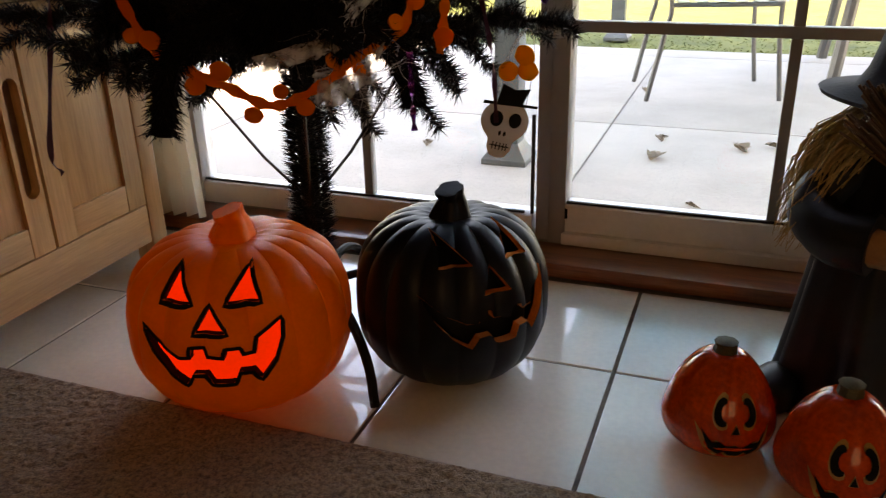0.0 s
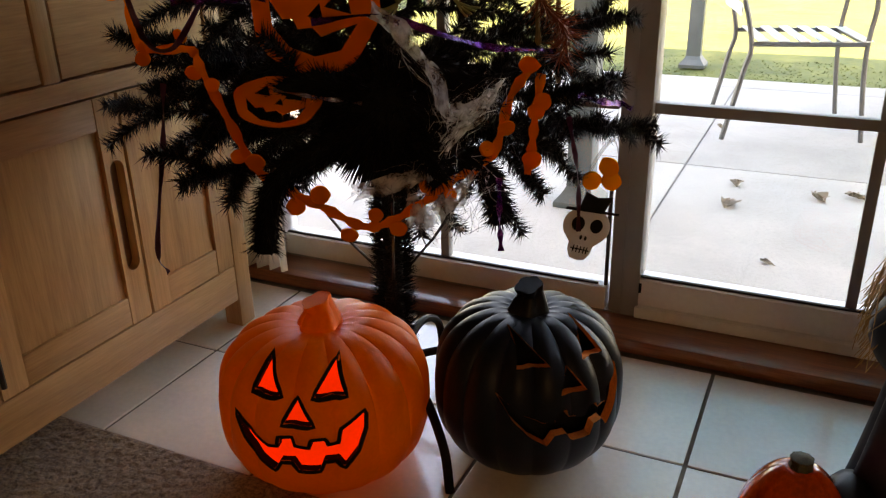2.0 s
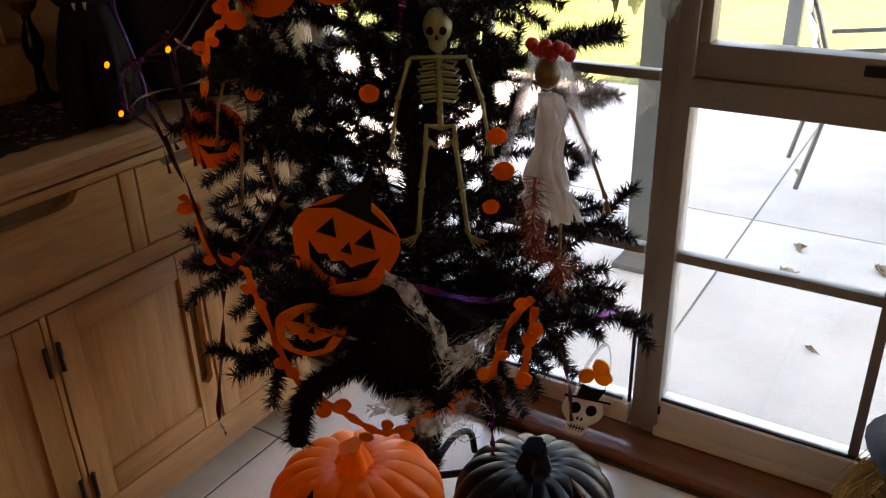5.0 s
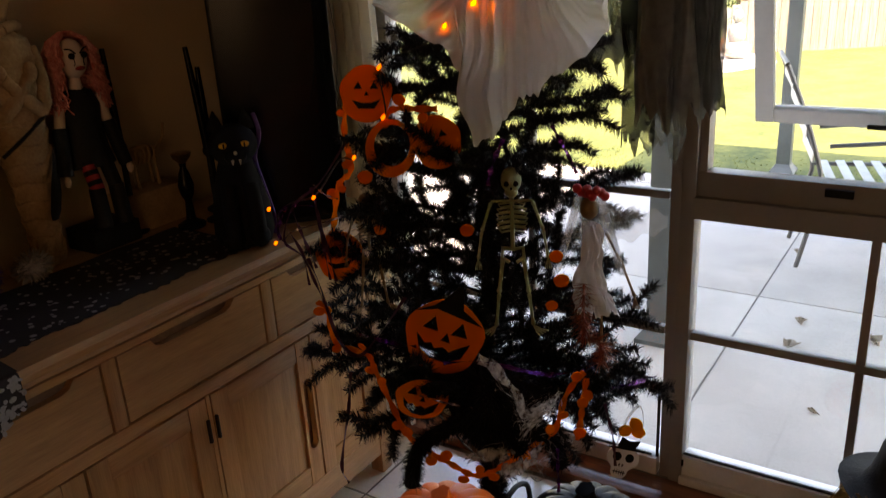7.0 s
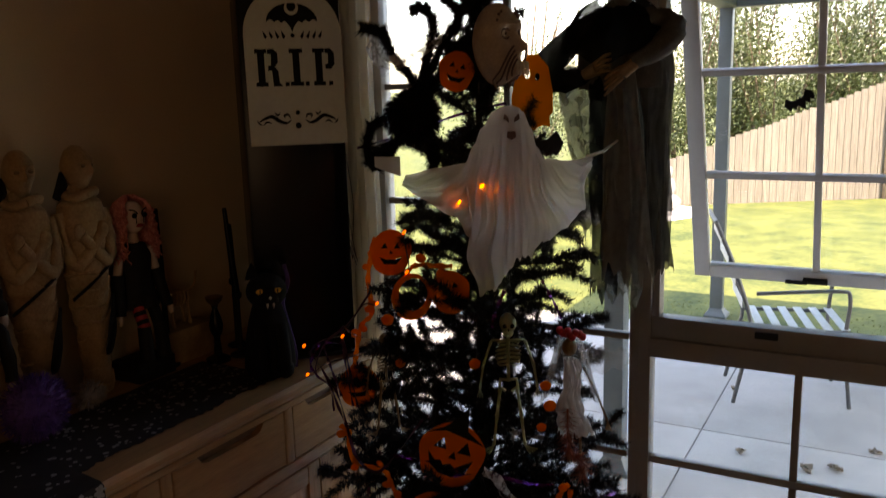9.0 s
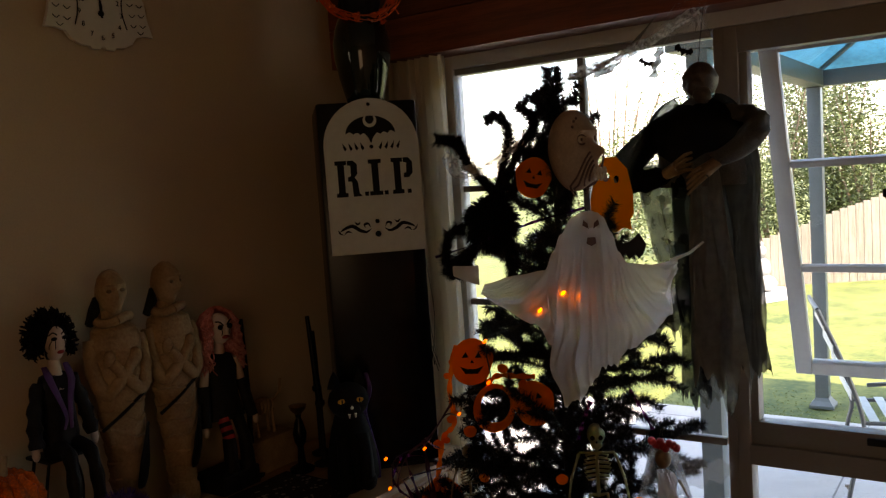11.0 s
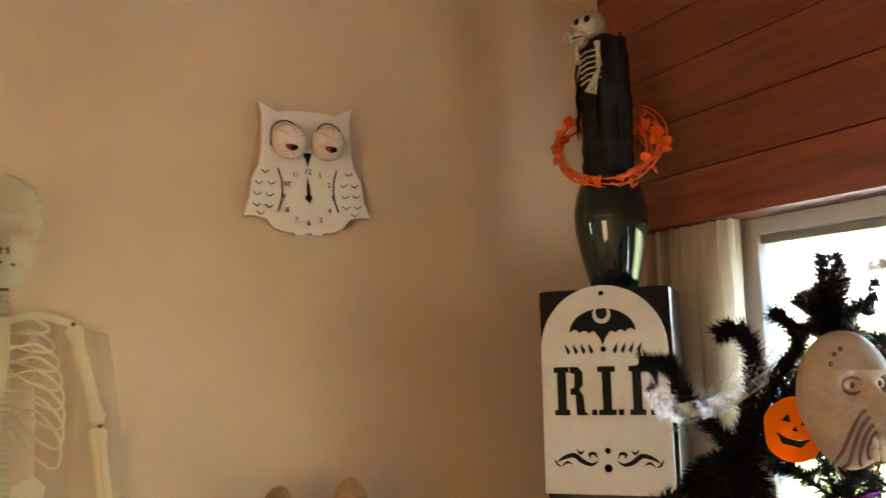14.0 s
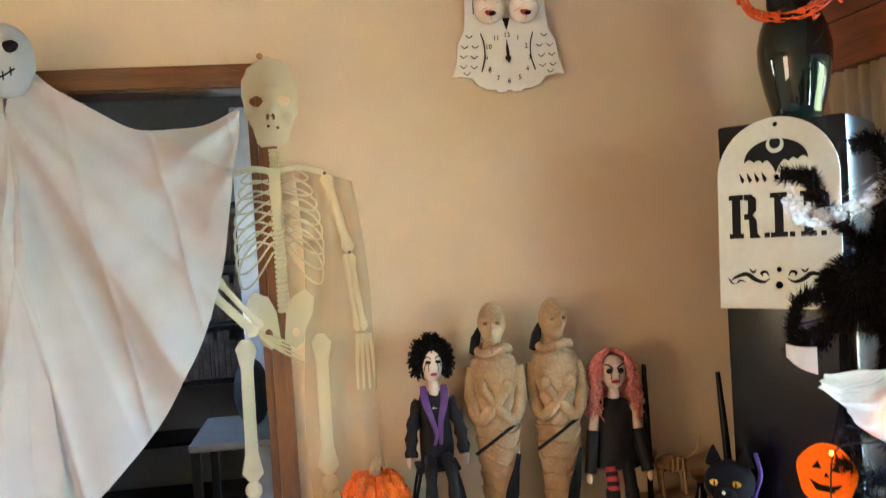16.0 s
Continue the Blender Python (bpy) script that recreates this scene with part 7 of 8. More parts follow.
for s in (-1, 1):
    def scroll(pts, w):
        c = curve_pts([(s * x, 0, z) for x, z in pts], 18)
        bm = bmesh.new()
        n_ = len(c)
        tube(c, [max(0.0007, w * math.sin(math.pi * (i + 0.6) / (n_ + 0.4))) for i in range(n_)], 6, bm)
        for v in bm.verts:
            v.co.y = F_ + max(-0.001, min(0.001, v.co.y))
        part("scroll_shape", bm, M["ink"], sign, smooth=False)
    scroll([(0.018, 0.066), (0.032, 0.058), (0.050, 0.064), (0.068, 0.076), (0.090, 0.070), (0.102, 0.062)], 0.0052)
    scroll([(0.020, 0.070), (0.026, 0.080), (0.036, 0.078), (0.034, 0.070)], 0.0034)
    scroll([(0.046, 0.086), (0.054, 0.080), (0.062, 0.088)], 0.0028)
    scroll([(0.070, 0.058), (0.082, 0.062), (0.092, 0.054)], 0.0026)
    scroll([(0.094, 0.054), (0.102, 0.058), (0.108, 0.068)], 0.0022)

VX, VY, VZ = 0.362, -0.402, TOP + 1.0375
vase = lathe([(0.048, 0), (0.052, 0.006), (0.056, 0.02), (0.070, 0.075), (0.081, 0.135), (0.082, 0.175), (0.074, 0.215), (0.062, 0.245), (0.050, 0.262), (0.050, 0.285), (0.053, 0.40), (0.049, 0.405)], 40)
solid("vase", vase, M["vase"], "tall dark green glass vase on the tower", "vase", m=pose(VX, VY, VZ))
def cape(u, v):
    a = math.tau * u
    r = (0.056 - 0.006 * v) * (1 + 0.07 * math.sin(6 * a + 3 * v)) * (1 + 0.06 * math.sin(math.pi * v) + 0.03 * math.sin(v * 50))
    return (r * math.cos(a) + 0.008 * v, r * math.sin(a), 0.258 + 0.335 * v + 0.004 * math.sin(5 * a))
f1 = sheet(cape, 44, 40, True)
rg = random.Random(47)
for k in range(26):
    a = rg.uniform(0, math.tau)
    z0, ln = rg.uniform(0.42, 0.60), rg.uniform(0.05, 0.13)
    tube([(0.054 * math.cos(a) + 0.006, 0.054 * math.sin(a), z0), (0.062 * math.cos(a + 0.1), 0.062 * math.sin(a + 0.1), z0 - ln * 0.5), (0.060 * math.cos(a + rg.gauss(0, 0.2)), 0.060 * math.sin(a), z0 - ln)], [0.009, 0.007, 0.002], 5, f1, 0.4)
f2 = bmesh.new()
ball(0.040, 16, 12, f2, Matrix.Translation((-0.012, -0.022, 0.628)), (0.95, 1.0, 0.95))
ball(0.026, 12, 9, f2, Matrix.Translation((-0.024, -0.044, 0.597)), (0.9, 0.9, 0.9))
rg = random.Random(41)
for k in range(26):
    ball(rg.uniform(0.004, 0.008), 6, 5, f2, Matrix.Translation((-0.040 + rg.gauss(0, 0.012), -0.038 + rg.gauss(0, 0.012), 0.615 + rg.gauss(0, 0.018))))
bone(f2, (-0.030, -0.055, 0.575), (-0.022, -0.062, 0.535), 0.006)
bone(f2, (0.030, -0.062, 0.575), (0.034, -0.064, 0.515), 0.006)
for k in range(4):
    tube([(0.034, -0.064, 0.515), (0.026 - 0.007 * k, -0.068, 0.480 - 0.002 * k), (0.022 - 0.008 * k, -0.068, 0.455 + 0.003 * k)], 0.0026, 5, f2)
for k in range(6):
    ball(0.0036, 6, 5, f2, Matrix.Translation((-0.036 + 0.006 * k, -0.068 - 0.001 * k, 0.588)), (0.8, 0.7, 1.4))
    tube([(0.030, -0.052, 0.560 - 0.013 * k), (0.004, -0.066, 0.556 - 0.013 * k), (-0.022, -0.056, 0.552 - 0.013 * k)], 0.0024, 5, f2)
f3 = bmesh.new()
tube([(-0.040, -0.064, 0.593), (-0.022, -0.071, 0.594), (-0.004, -0.071, 0.593)], 0.0018, 5, f3)
for s in (-0.022, 0.004):
    ball(0.008, 8, 6, f3, Matrix.Translation((s, -0.058, 0.634)), (1, 0.6, 1))
merged("reaper_bust", [(f1, M["black_matt"]), (f2, M["pewter"]), (f3, M["ink"])], "skeleton bust in black rags on the vase", "figure", (VX, VY, VZ - 0.024), 20)
wr = thing("wire_wreath", "ring of orange wire with small orange beads", "wreath", (0, 0, 0))
wr.matrix_basis = Matrix.Translation((VX, VY, VZ + 0.325)) @ pose(0, 0, 0, 56, 0, 49)
rg = random.Random(44)
for k in range(10):
    ph, dr = rg.uniform(0, 6), rg.uniform(-1, 1)
    pts = []
    for i in range(49):
        a = math.tau * i / 48
        r = 0.112 + dr * (0.008 + 0.011 * (1 + math.cos(a - 0.6))) + 0.005 * math.sin(3 * a + ph)
        pts.append((r * math.cos(a), r * math.sin(a), 0.010 * math.sin(2 * a + ph) + dr * (0.010 + 0.008 * math.cos(a - 0.6))))
    part("wire", tube(pts, 0.0017, 5), M["wreath"], wr)
for k in range(58):
    a = math.tau * k / 58 + rg.uniform(-0.12, 0.12)
    s = rg.uniform(0.008, 0.014) * (1 + 0.2 * math.cos(a - 0.6))
    r = 0.112 + rg.uniform(-1, 1) * (0.008 + 0.009 * (1 + math.cos(a - 0.6)))
    part("bead", plate(pumpkin_outline(s, 0.85), (), 0.004, m=Matrix.Translation((r * math.cos(a), r * math.sin(a), rg.uniform(-0.014, 0.016))) @ pose(0, 0, 0, rg.uniform(-70, 70), rg.uniform(-40, 40), rg.uniform(0, 360))), M["wreath"], wr, smooth=False)
# black tinsel hanging down the tower's side
bt = bmesh.new()
for k in range(26):
    x = 0.10 + 0.034 * rg.random()
    pts = curve_pts([(x, -0.129 - 0.006 * rg.random(), 0.60 + 0.03 * rg.random()), (x + rg.gauss(0, 0.01), -0.131, 0.42), (x + rg.gauss(0, 0.014), -0.133, 0.20 + 0.1 * rg.random())], 8)
    tube(pts, 0.0013, 4, bt, 0.3)
tagged(part("foil_tassel", bt, M["black_gloss"], None, m=tower.matrix_basis.copy()), "strands of black foil tinsel on the tower", "tinsel")

# ---- figures along the wall on the sideboard ----
def mummy(y, lean_, seed, turn=0.0):
    """A wrapped figure: stepped linen bands, crossed forearms, a small gaunt head turned a little."""
    def torso(u, v):
        a = math.tau * u
        prof = [(0, 0.034), (0.05, 0.040), (0.12, 0.036), (0.30, 0.043), (0.52, 0.052), (0.60, 0.055), (0.72, 0.058), (0.84, 0.064), (0.91, 0.054), (0.95, 0.028), (1, 0.022)]
        r = lerp_at(prof, v)
        band = (v * 13 + 0.40 * math.sin(a + seed) + 0.16 * math.sin(3 * a)) % 1
        step = (0.17 if v < 0.60 else 0.05) * (band ** 0.6 - 0.6) * (1 if v < 0.9 else 0.3)
        n_ = 0.0030 * noise.noise(Vector((math.cos(a) * 3, math.sin(a) * 3, v * 30 + seed))) + 0.002 * noise.noise(Vector((math.cos(a) * 9, math.sin(a) * 9, v * 90 + seed)))
        k = (r + n_) * (1 + step + 0.03 * math.sin(3 * a + seed))
        return (0.64 * k * math.cos(a) + 0.01, k * 1.04 * math.sin(a), 0.520 * v)
    m1 = sheet(torso, 72, 190, True)
    R = Matrix.Translation((0.014, 0, 0.560)) @ pose(0, 0, 0, 0, 0, turn)
    hd = ball(0.044, 32, 24, None, None, (0.92, 0.82, 1.20))
    for q in hd.verts:
        x_, y_, z_ = q.co
        if x_ > 0:
            for s in (-1, 1):
                q.co.x -= 0.013 * math.exp(-(((y_ - 0.016 * s) / 0.009) ** 2 + ((z_ - 0.006) / 0.008) ** 2))
                q.co.x -= 0.008 * math.exp(-(((y_ - 0.024 * s) / 0.010) ** 2 + ((z_ + 0.020) / 0.012) ** 2))
            q.co.x += 0.007 * math.exp(-((z_ - 0.018) / 0.006) ** 2) + 0.010 * math.exp(-((y_ / 0.007) ** 2 + ((z_ + 0.006) / 0.012) ** 2))
            q.co.x -= 0.006 * math.exp(-((z_ + 0.030) / 0.004) ** 2) * math.exp(-(y_ / 0.014) ** 2)
        q.co.y *= 1 - 0.30 * max(0.0, (-0.010 - z_) / 0.04)
        n_ = 0.0016 * noise.noise(q.co * 80 + Vector((seed, 0, 0)))
        q.co = R @ (q.co + q.co.normalized() * n_)
    tmp = bpy.data.meshes.new("t")
    hd.to_mesh(tmp)
    hd.free()
    m1.from_mesh(tmp)
    bpy.data.meshes.remove(tmp)
    # rolled linen collar
    tube([(0.012 + 0.030 * math.cos(t), 0.040 * math.sin(t), 0.498 + 0.006 * math.sin(2 * t)) for t in [math.tau * k / 20 for k in range(21)]], 0.011, 8, m1)
    for s in (-1, 1):
        arm = curve_pts([(0.006, 0.056 * s, 0.455), (0.020, 0.062 * s, 0.385), (0.040, 0.044 * s, 0.335), (0.050, 0.008 * s, 0.362), (0.050, -0.028 * s, 0.405)], 20)
        tube(arm, [0.0195 - 0.0004 * k + 0.0012 * (k % 3) for k in range(len(arm))], 10, m1)
        ball(0.016, 10, 8, m1, Matrix.Translation((0.050, -0.032 * s, 0.412)), (0.6, 1.0, 1.3))
    m2 = bmesh.new()
    for s in (-1, 1):
        ball(0.0060, 8, 6, m2, R @ Matrix.Translation((0.0315, 0.016 * s, 0.005)), (0.5, 1.2, 0.7))
    m3 = bmesh.new()
    tube(curve_pts([(0.030, -0.058, 0.250), (0.046, -0.01, 0.285), (0.040, 0.052, 0.325)], 10), 0.0045, 5, m3)
    tube(curve_pts([(0.036, 0.020, 0.10), (0.048, 0.030, 0.16), (0.036, 0.052, 0.250)], 10), [0.012, 0.018, 0.02, 0.02, 0.02, 0.02, 0.018, 0.014, 0.01, 0.008, 0.006][:11], 6, m3, 0.4)
    tube([(0.0, -0.055, 0.490), (0.016, -0.044, 0.525), (0.0, -0.034, 0.550)], [0.010, 0.014, 0.006], 6, m3)
    ob = merged("mummy_figure", [(m1, M["mummy"]), (m2, M["tan_bone"]), (m3, M["black_matt"])], "brown linen wrapped mummy figure with crossed arms", "figure", (0.088, y, TOP + 0.003), lean_, "figures on the sideboard")
    ob.matrix_basis = ob.matrix_basis @ Matrix.Diagonal((1, 0.98, 1.055, 1))
    return ob


mummy(-1.100, -14, 0.4, 2)
mummy(-0.943, -8, 2.0, 22)

# dark-haired rag doll on a small stand
d1 = bmesh.new()
rg = random.Random(51)
ball(0.043, 16, 12, d1, Matrix.Translation((-0.004, 0, 0.326)), (0.90, 1.0, 1.06))
for k in range(760):
    a, e = rg.uniform(0, math.tau), rg.uniform(-0.65, 1.5)
    d = Vector((math.cos(e) * math.cos(a), math.cos(e) * math.sin(a), math.sin(e)))
    c = Vector((d.x * 0.040 - 0.004, d.y * 0.046, 0.324 + 0.046 * d.z))
    if c.x > 0.022 and c.z < 0.352:
        continue
    o = Vector((rg.gauss(0, 1), rg.gauss(0, 1), rg.gauss(-0.4, 1))).normalized() * 0.011
    tube([c, c + d * 0.009 + o * 0.4, c + d * 0.014 + o, c + d * 0.010 + o * 1.7], [0.0026, 0.0030, 0.0026, 0.0012], 4, d1)
d2 = ball(0.037, 16, 12, None, Matrix.Translation((0.010, 0, 0.316)), (0.9, 0.84, 1.15))
tube([(0.004, 0, 0.285), (0.006, 0, 0.255), (0.018, 0, 0.205)], [0.012, 0.015, 0.016], 10, d2)
for s in (-1, 1):
    ball(0.013, 8, 6, d2, Matrix.Translation((0.02, 0.083 * s, 0.078)), (0.8, 0.8, 1.4))
d3 = bmesh.new()
lathe([(0.046, 0.055), (0.050, 0.10), (0.044, 0.17), (0.050, 0.215), (0.040, 0.238), (0.014, 0.248)], 36, d3, Matrix.Diagonal((0.66, 1.0, 1, 1)), lambda a, z: 1 + 0.07 * math.sin(5 * a + z * 60) + 0.04 * math.sin(9 * a - z * 90))
for s in (-1, 1):
    sl = curve_pts([(0, 0.044 * s, 0.226), (0.006, 0.064 * s, 0.175), (0.012, 0.074 * s, 0.13), (0.020, 0.078 * s, 0.088)], 14)
    tube(sl, [0.018 + 0.0035 * math.sin(k * 1.9 + s) for k in range(len(sl))], 10, d3)
    lg_ = curve_pts([(0.01, 0.022 * s, 0.080), (0.070, 0.028 * s, 0.072), (0.088, 0.032 * s, 0.02), (0.092, 0.034 * s, -0.045)], 14)
    tube(lg_, [0.0170 + 0.002 * math.sin(k * 1.6) for k in range(len(lg_))], 10, d3)
d4 = bmesh.new()
for s in (-1, 1):
    tube(curve_pts([(0.008, 0.030 * s, 0.262), (0.030, 0.028 * s, 0.228), (0.038, 0.014 * s, 0.185), (0.040, 0.006 * s + 0.004, 0.145), (0.038, 0.010 * s, 0.118)], 12), [0.010, 0.012, 0.013, 0.012, 0.011, 0.010, 0.009, 0.008, 0.008, 0.007, 0.006, 0.006, 0.005][:13], 6, d4, 0.4)
d5 = bmesh.new()
for s in (-1, 1):
    ball(0.016, 10, 7, d5, Matrix.Translation((0.104, 0.030 * s, -0.056)), (1.4, 0.9, 0.8))
d6 = bmesh.new()
for s in (-1, 1):
    ball(0.0062, 8, 6, d6, Matrix.Translation((0.0405, 0.0145 * s, 0.326)), (0.5, 1.4, 0.7))
for s in (-1, 1):
    tube(curve_pts([(0.0405, 0.006 * s, 0.334), (0.0395, 0.016 * s, 0.340), (0.034, 0.025 * s, 0.334)], 8), 0.0016, 5, d6)
    tube(curve_pts([(0.0425, 0.013 * s, 0.322), (0.0425, 0.014 * s, 0.310), (0.0400, 0.013 * s, 0.302)], 6), 0.0011, 5, d6)
    tube(curve_pts([(0.0395, 0.020 * s, 0.322), (0.0350, 0.026 * s, 0.312), (0.0330, 0.026 * s, 0.304)], 6), 0.0011, 5, d6)
d7 = ball(0.0075, 8, 6, None, Matrix.Translation((0.0405, 0, 0.295)), (0.5, 1.4, 0.6))
boy = merged("rag_doll", [(d1, M["black_fur"]), (d2, M["skin"]), (d3, M["black_matt"]), (d4, M["purple_cloth"]), (d5, M["putty"]), (d6, M["ink"]), (d7, M["blood"])], "black-haired rag doll in dark jacket and purple scarf", "doll", (0.095, -1.262, 1.019), 0, "figures on the sideboard")
boy.matrix_basis = boy.matrix_basis @ Matrix.Diagonal((0.95, 0.86, 1, 1))
std = thing("wire_stand", "black curved wire stand under the rag doll", "stand", (0.085, -1.262, TOP + 0.002))
part("seat", box(-0.05, 0.045, -0.055, 0.055, 0.236, 0.244, 0.003), M["black_matt"], std)
for s in (-1, 1):
    for k in (0, 1):
        part("leg", tube(curve_pts([(0.03 - 0.06 * k, 0.045 * s, 0.237), (0.035 - 0.06 * k, 0.062 * s, 0.14), (0.03 - 0.06 * k, 0.040 * s, 0.004)], 10), 0.004, 6), M["black_matt"], std)
def furry(name, label, at, r, sq, material, seed, n=700, ln=0.016):
    rg_ = random.Random(seed)
    bm = ball(r, 16, 10, None, None, sq)
    for _ in range(n):
        d = Vector((rg_.gauss(0, 1), rg_.gauss(0, 1), rg_.gauss(0, 1))).normalized()
        p = Vector((d.x * r * sq[0], d.y * r * sq[1], d.z * r * sq[2]))
        s = d.cross(Vector((rg_.gauss(0, 1), 1, rg_.gauss(0, 1)))).normalized() * 0.0014
        bm.faces.new((bm.verts.new(p - s), bm.verts.new(p + s), bm.verts.new(p + d * ln)))
    return solid(name, bm, material, label, "toy", m=pose(*at), smooth=False)
furry("fluffy_toy", "bright purple fluffy toy at the doll's feet", (0.225, -1.215, TOP + 0.080), 0.070, (0.8, 1.05, 1.0), M["purple_fur"], 3, 1400)
furry("fleece_scrap", "small pale fleece scrap on the runner", (0.16, -1.025, TOP + 0.033), 0.028, (1, 1.2, 1), M["putty"], 4, 500)

# pink-haired rag doll
e1 = bmesh.new()
rg = random.Random(61)
for k in range(620):
    a = rg.uniform(0, math.tau)
    if -0.75 < a < 0.75 or a > math.tau - 0.75:
        a += math.pi
    s = Vector((0.012 * math.cos(a), 0.014 * math.sin(a), 0.445 + rg.uniform(-0.004, 0.006)))
    m_ = Vector((0.040 * math.cos(a), 0.052 * math.sin(a) * rg.uniform(0.85, 1.1), 0.405))
    e = Vector((0.036 * math.cos(a) + 0.004, 0.068 * math.sin(a) * rg.uniform(0.8, 1.1), 0.300 + rg.uniform(-0.03, 0.05)))
    ph_ = rg.uniform(0, 6)
    tube([s, s.lerp(m_, 0.5) + Vector((0.006 * math.cos(a), 0.010 * math.sin(a), 0.006))] + [m_.lerp(e, f / 6) + Vector((0.007 * math.cos(f * 2.4 + ph_), 0.009 * math.sin(f * 2.4 + ph_), 0)) for f in range(7)], 0.0017, 4, e1)
e2 = ball(0.038, 16, 12, None, Matrix.Translation((0.008, 0, 0.392)), (0.9, 0.85, 1.15))
tube([(0, 0, 0.355), (0, 0, 0.315)], [0.013, 0.016], 10, e2)
for s in (-1, 1):
    tube([(0, 0.045 * s, 0.305), (0.004, 0.058 * s, 0.24)], 0.0125, 8, e2)
    ball(0.011, 8, 6, e2, Matrix.Translation((0.03, 0.078 * s, 0.125)), (0.8, 0.8, 1.3))
e3 = bmesh.new()
lathe([(0.060, 0.145), (0.050, 0.18), (0.042, 0.235), (0.047, 0.285), (0.034, 0.318), (0.018, 0.324)], 18, e3, Matrix.Diagonal((0.7, 1, 1, 1)))
for s in (-1, 1):
    tube([(0.004, 0.058 * s, 0.242), (0.022, 0.074 * s, 0.135)], 0.0165, 8, e3)
    tube([(0.050, 0.024 * s, 0.10), (0.058, 0.026 * s, 0.008)], [0.018, 0.02], 8, e3)
e4, e5 = bmesh.new(), bmesh.new()
for k in range(6):
    tube([(0.022 + 0.005 * k, -0.022, 0.160 - 0.011 * k), (0.027 + 0.005 * k, -0.022, 0.149 - 0.011 * k)], 0.0165, 8, e4 if k % 2 else e5)
tube([(0.022, 0.022, 0.160), (0.050, 0.024, 0.095)], 0.0165, 8, e5)
e6 = bmesh.new()
for s in (-1, 1):
    ball(0.0068, 8, 6, e6, Matrix.Translation((0.0415, 0.0145 * s, 0.400)), (0.5, 1.2, 1.1))
for s in (-1, 1):
    tube(curve_pts([(0.0425, 0.005 * s, 0.404), (0.0415, 0.015 * s, 0.414), (0.0350, 0.025 * s, 0.416)], 8), 0.0018, 5, e6)
    tube(curve_pts([(0.0430, 0.012 * s, 0.396), (0.0430, 0.010 * s, 0.384), (0.0400, 0.012 * s, 0.378)], 6), 0.0011, 5, e6)
e7 = ball(0.0075, 8, 6, None, Matrix.Translation((0.041, 0, 0.372)), (0.5, 1.6, 0.7))
merged("rag_doll", [(e1, M["pink_hair"]), (e2, M["skin"]), (e3, M["black_matt"]), (e4, M["red_cloth"]), (e5, M["black_matt"]), (e6, M["ink"]), (e7, M["blood"])], "pink-haired rag doll in black dress and striped stockings", "doll", (0.100, -0.794, TOP + 0.055), -8, "figures on the sideboard")
solid("wooden_box", box(0.04, 0.15, -0.86, -0.73, TOP + 0.001, TOP + 0.0545, 0.004), M["black_matt"], "low black box under the pink-haired doll", "box")

# tapers, candlestick, small skeleton animals, crumpled pumpkin
def taper(x, y, z0_, z1_, lean_):
    t = thing("candle", "slim black taper candle in a dark holder", "candle", (x, y, TOP + 0.002), 0, "black candles")
    part("holder", lathe([(0.030, 0), (0.031, 0.006), (0.008, 0.016), (0.007, z0_ - TOP - 0.02), (0.014, z0_ - TOP - 0.012), (0.014, z0_ - TOP)], 16), M["black_matt"], t)
    part("taper", tube([(0, 0, z0_ - TOP - 0.012), (lean_ * 0.5, lean_ * 0.5, (z0_ + z1_) / 2 - TOP), (lean_, lean_, z1_ - TOP)], [0.0105, 0.009, 0.006], 10), M["black_gloss"], t)
taper(0.10, -0.708, 1.04, 1.285, 0.0)
taper(0.225, -0.548, 1.02, 1.272, -0.012)
taper(0.15, -0.478, 1.04, 1.21, 0.0)
cs = thing("candlestick", "turned dark candlestick with a brass cup", "candlestick", (0.20, -0.615, TOP + 0.002))
part("stem", lathe([(0.034, 0), (0.036, 0.008), (0.012, 0.022), (0.008, 0.07), (0.016, 0.085), (0.020, 0.11), (0.013, 0.14), (0.007, 0.155), (0.009, 0.165)], 20), M["black_gloss"], cs)
part("cup", lathe([(0.008, 0.1655), (0.022, 0.180), (0.026, 0.192), (0.020, 0.194)], 18), M["brass"], cs)
ap = bmesh.new()
ball(0.028, 12, 8, ap, Matrix.Translation((0, 0, 0.085)), (0.7, 1.6, 0.9))
ball(0.018, 10, 8, ap, Matrix.Translation((0.01, -0.062, 0.118)), (0.8, 1.3, 0.9))
for sx in (-0.012, 0.012):
    for sy in (-0.03, 0.032):
        bone(ap, (sx, sy, 0.075), (sx, sy + 0.004, 0.0), 0.0045)
tube(curve_pts([(0, 0.045, 0.09), (0, 0.075, 0.11), (0, 0.085, 0.15)], 8), 0.004, 5, ap)
for k in range(5):
    tube([(0.02, -0.03 + 0.014 * k, 0.105), (0.024, -0.03 + 0.014 * k, 0.085), (0.016, -0.03 + 0.014 * k, 0.065)], 0.0028, 4, ap)
merged("animal_skeleton", [(ap, M["mummy"])], "small tan dog skeleton standing by the wall", "figure", (0.075, -0.640, TOP + 0.10), 0)
solid("plinth_box", box(0.03, 0.12, -0.73, -0.55, TOP + 0.001, TOP + 0.0995, 0.004), M["mummy"], "tan block under the dog skeleton", "box")
cp = thing("crumpled_pumpkin", "crumpled orange cloth pumpkin with teal sequin eye", "pumpkin", (0.13, -1.424, TOP + 0.002))
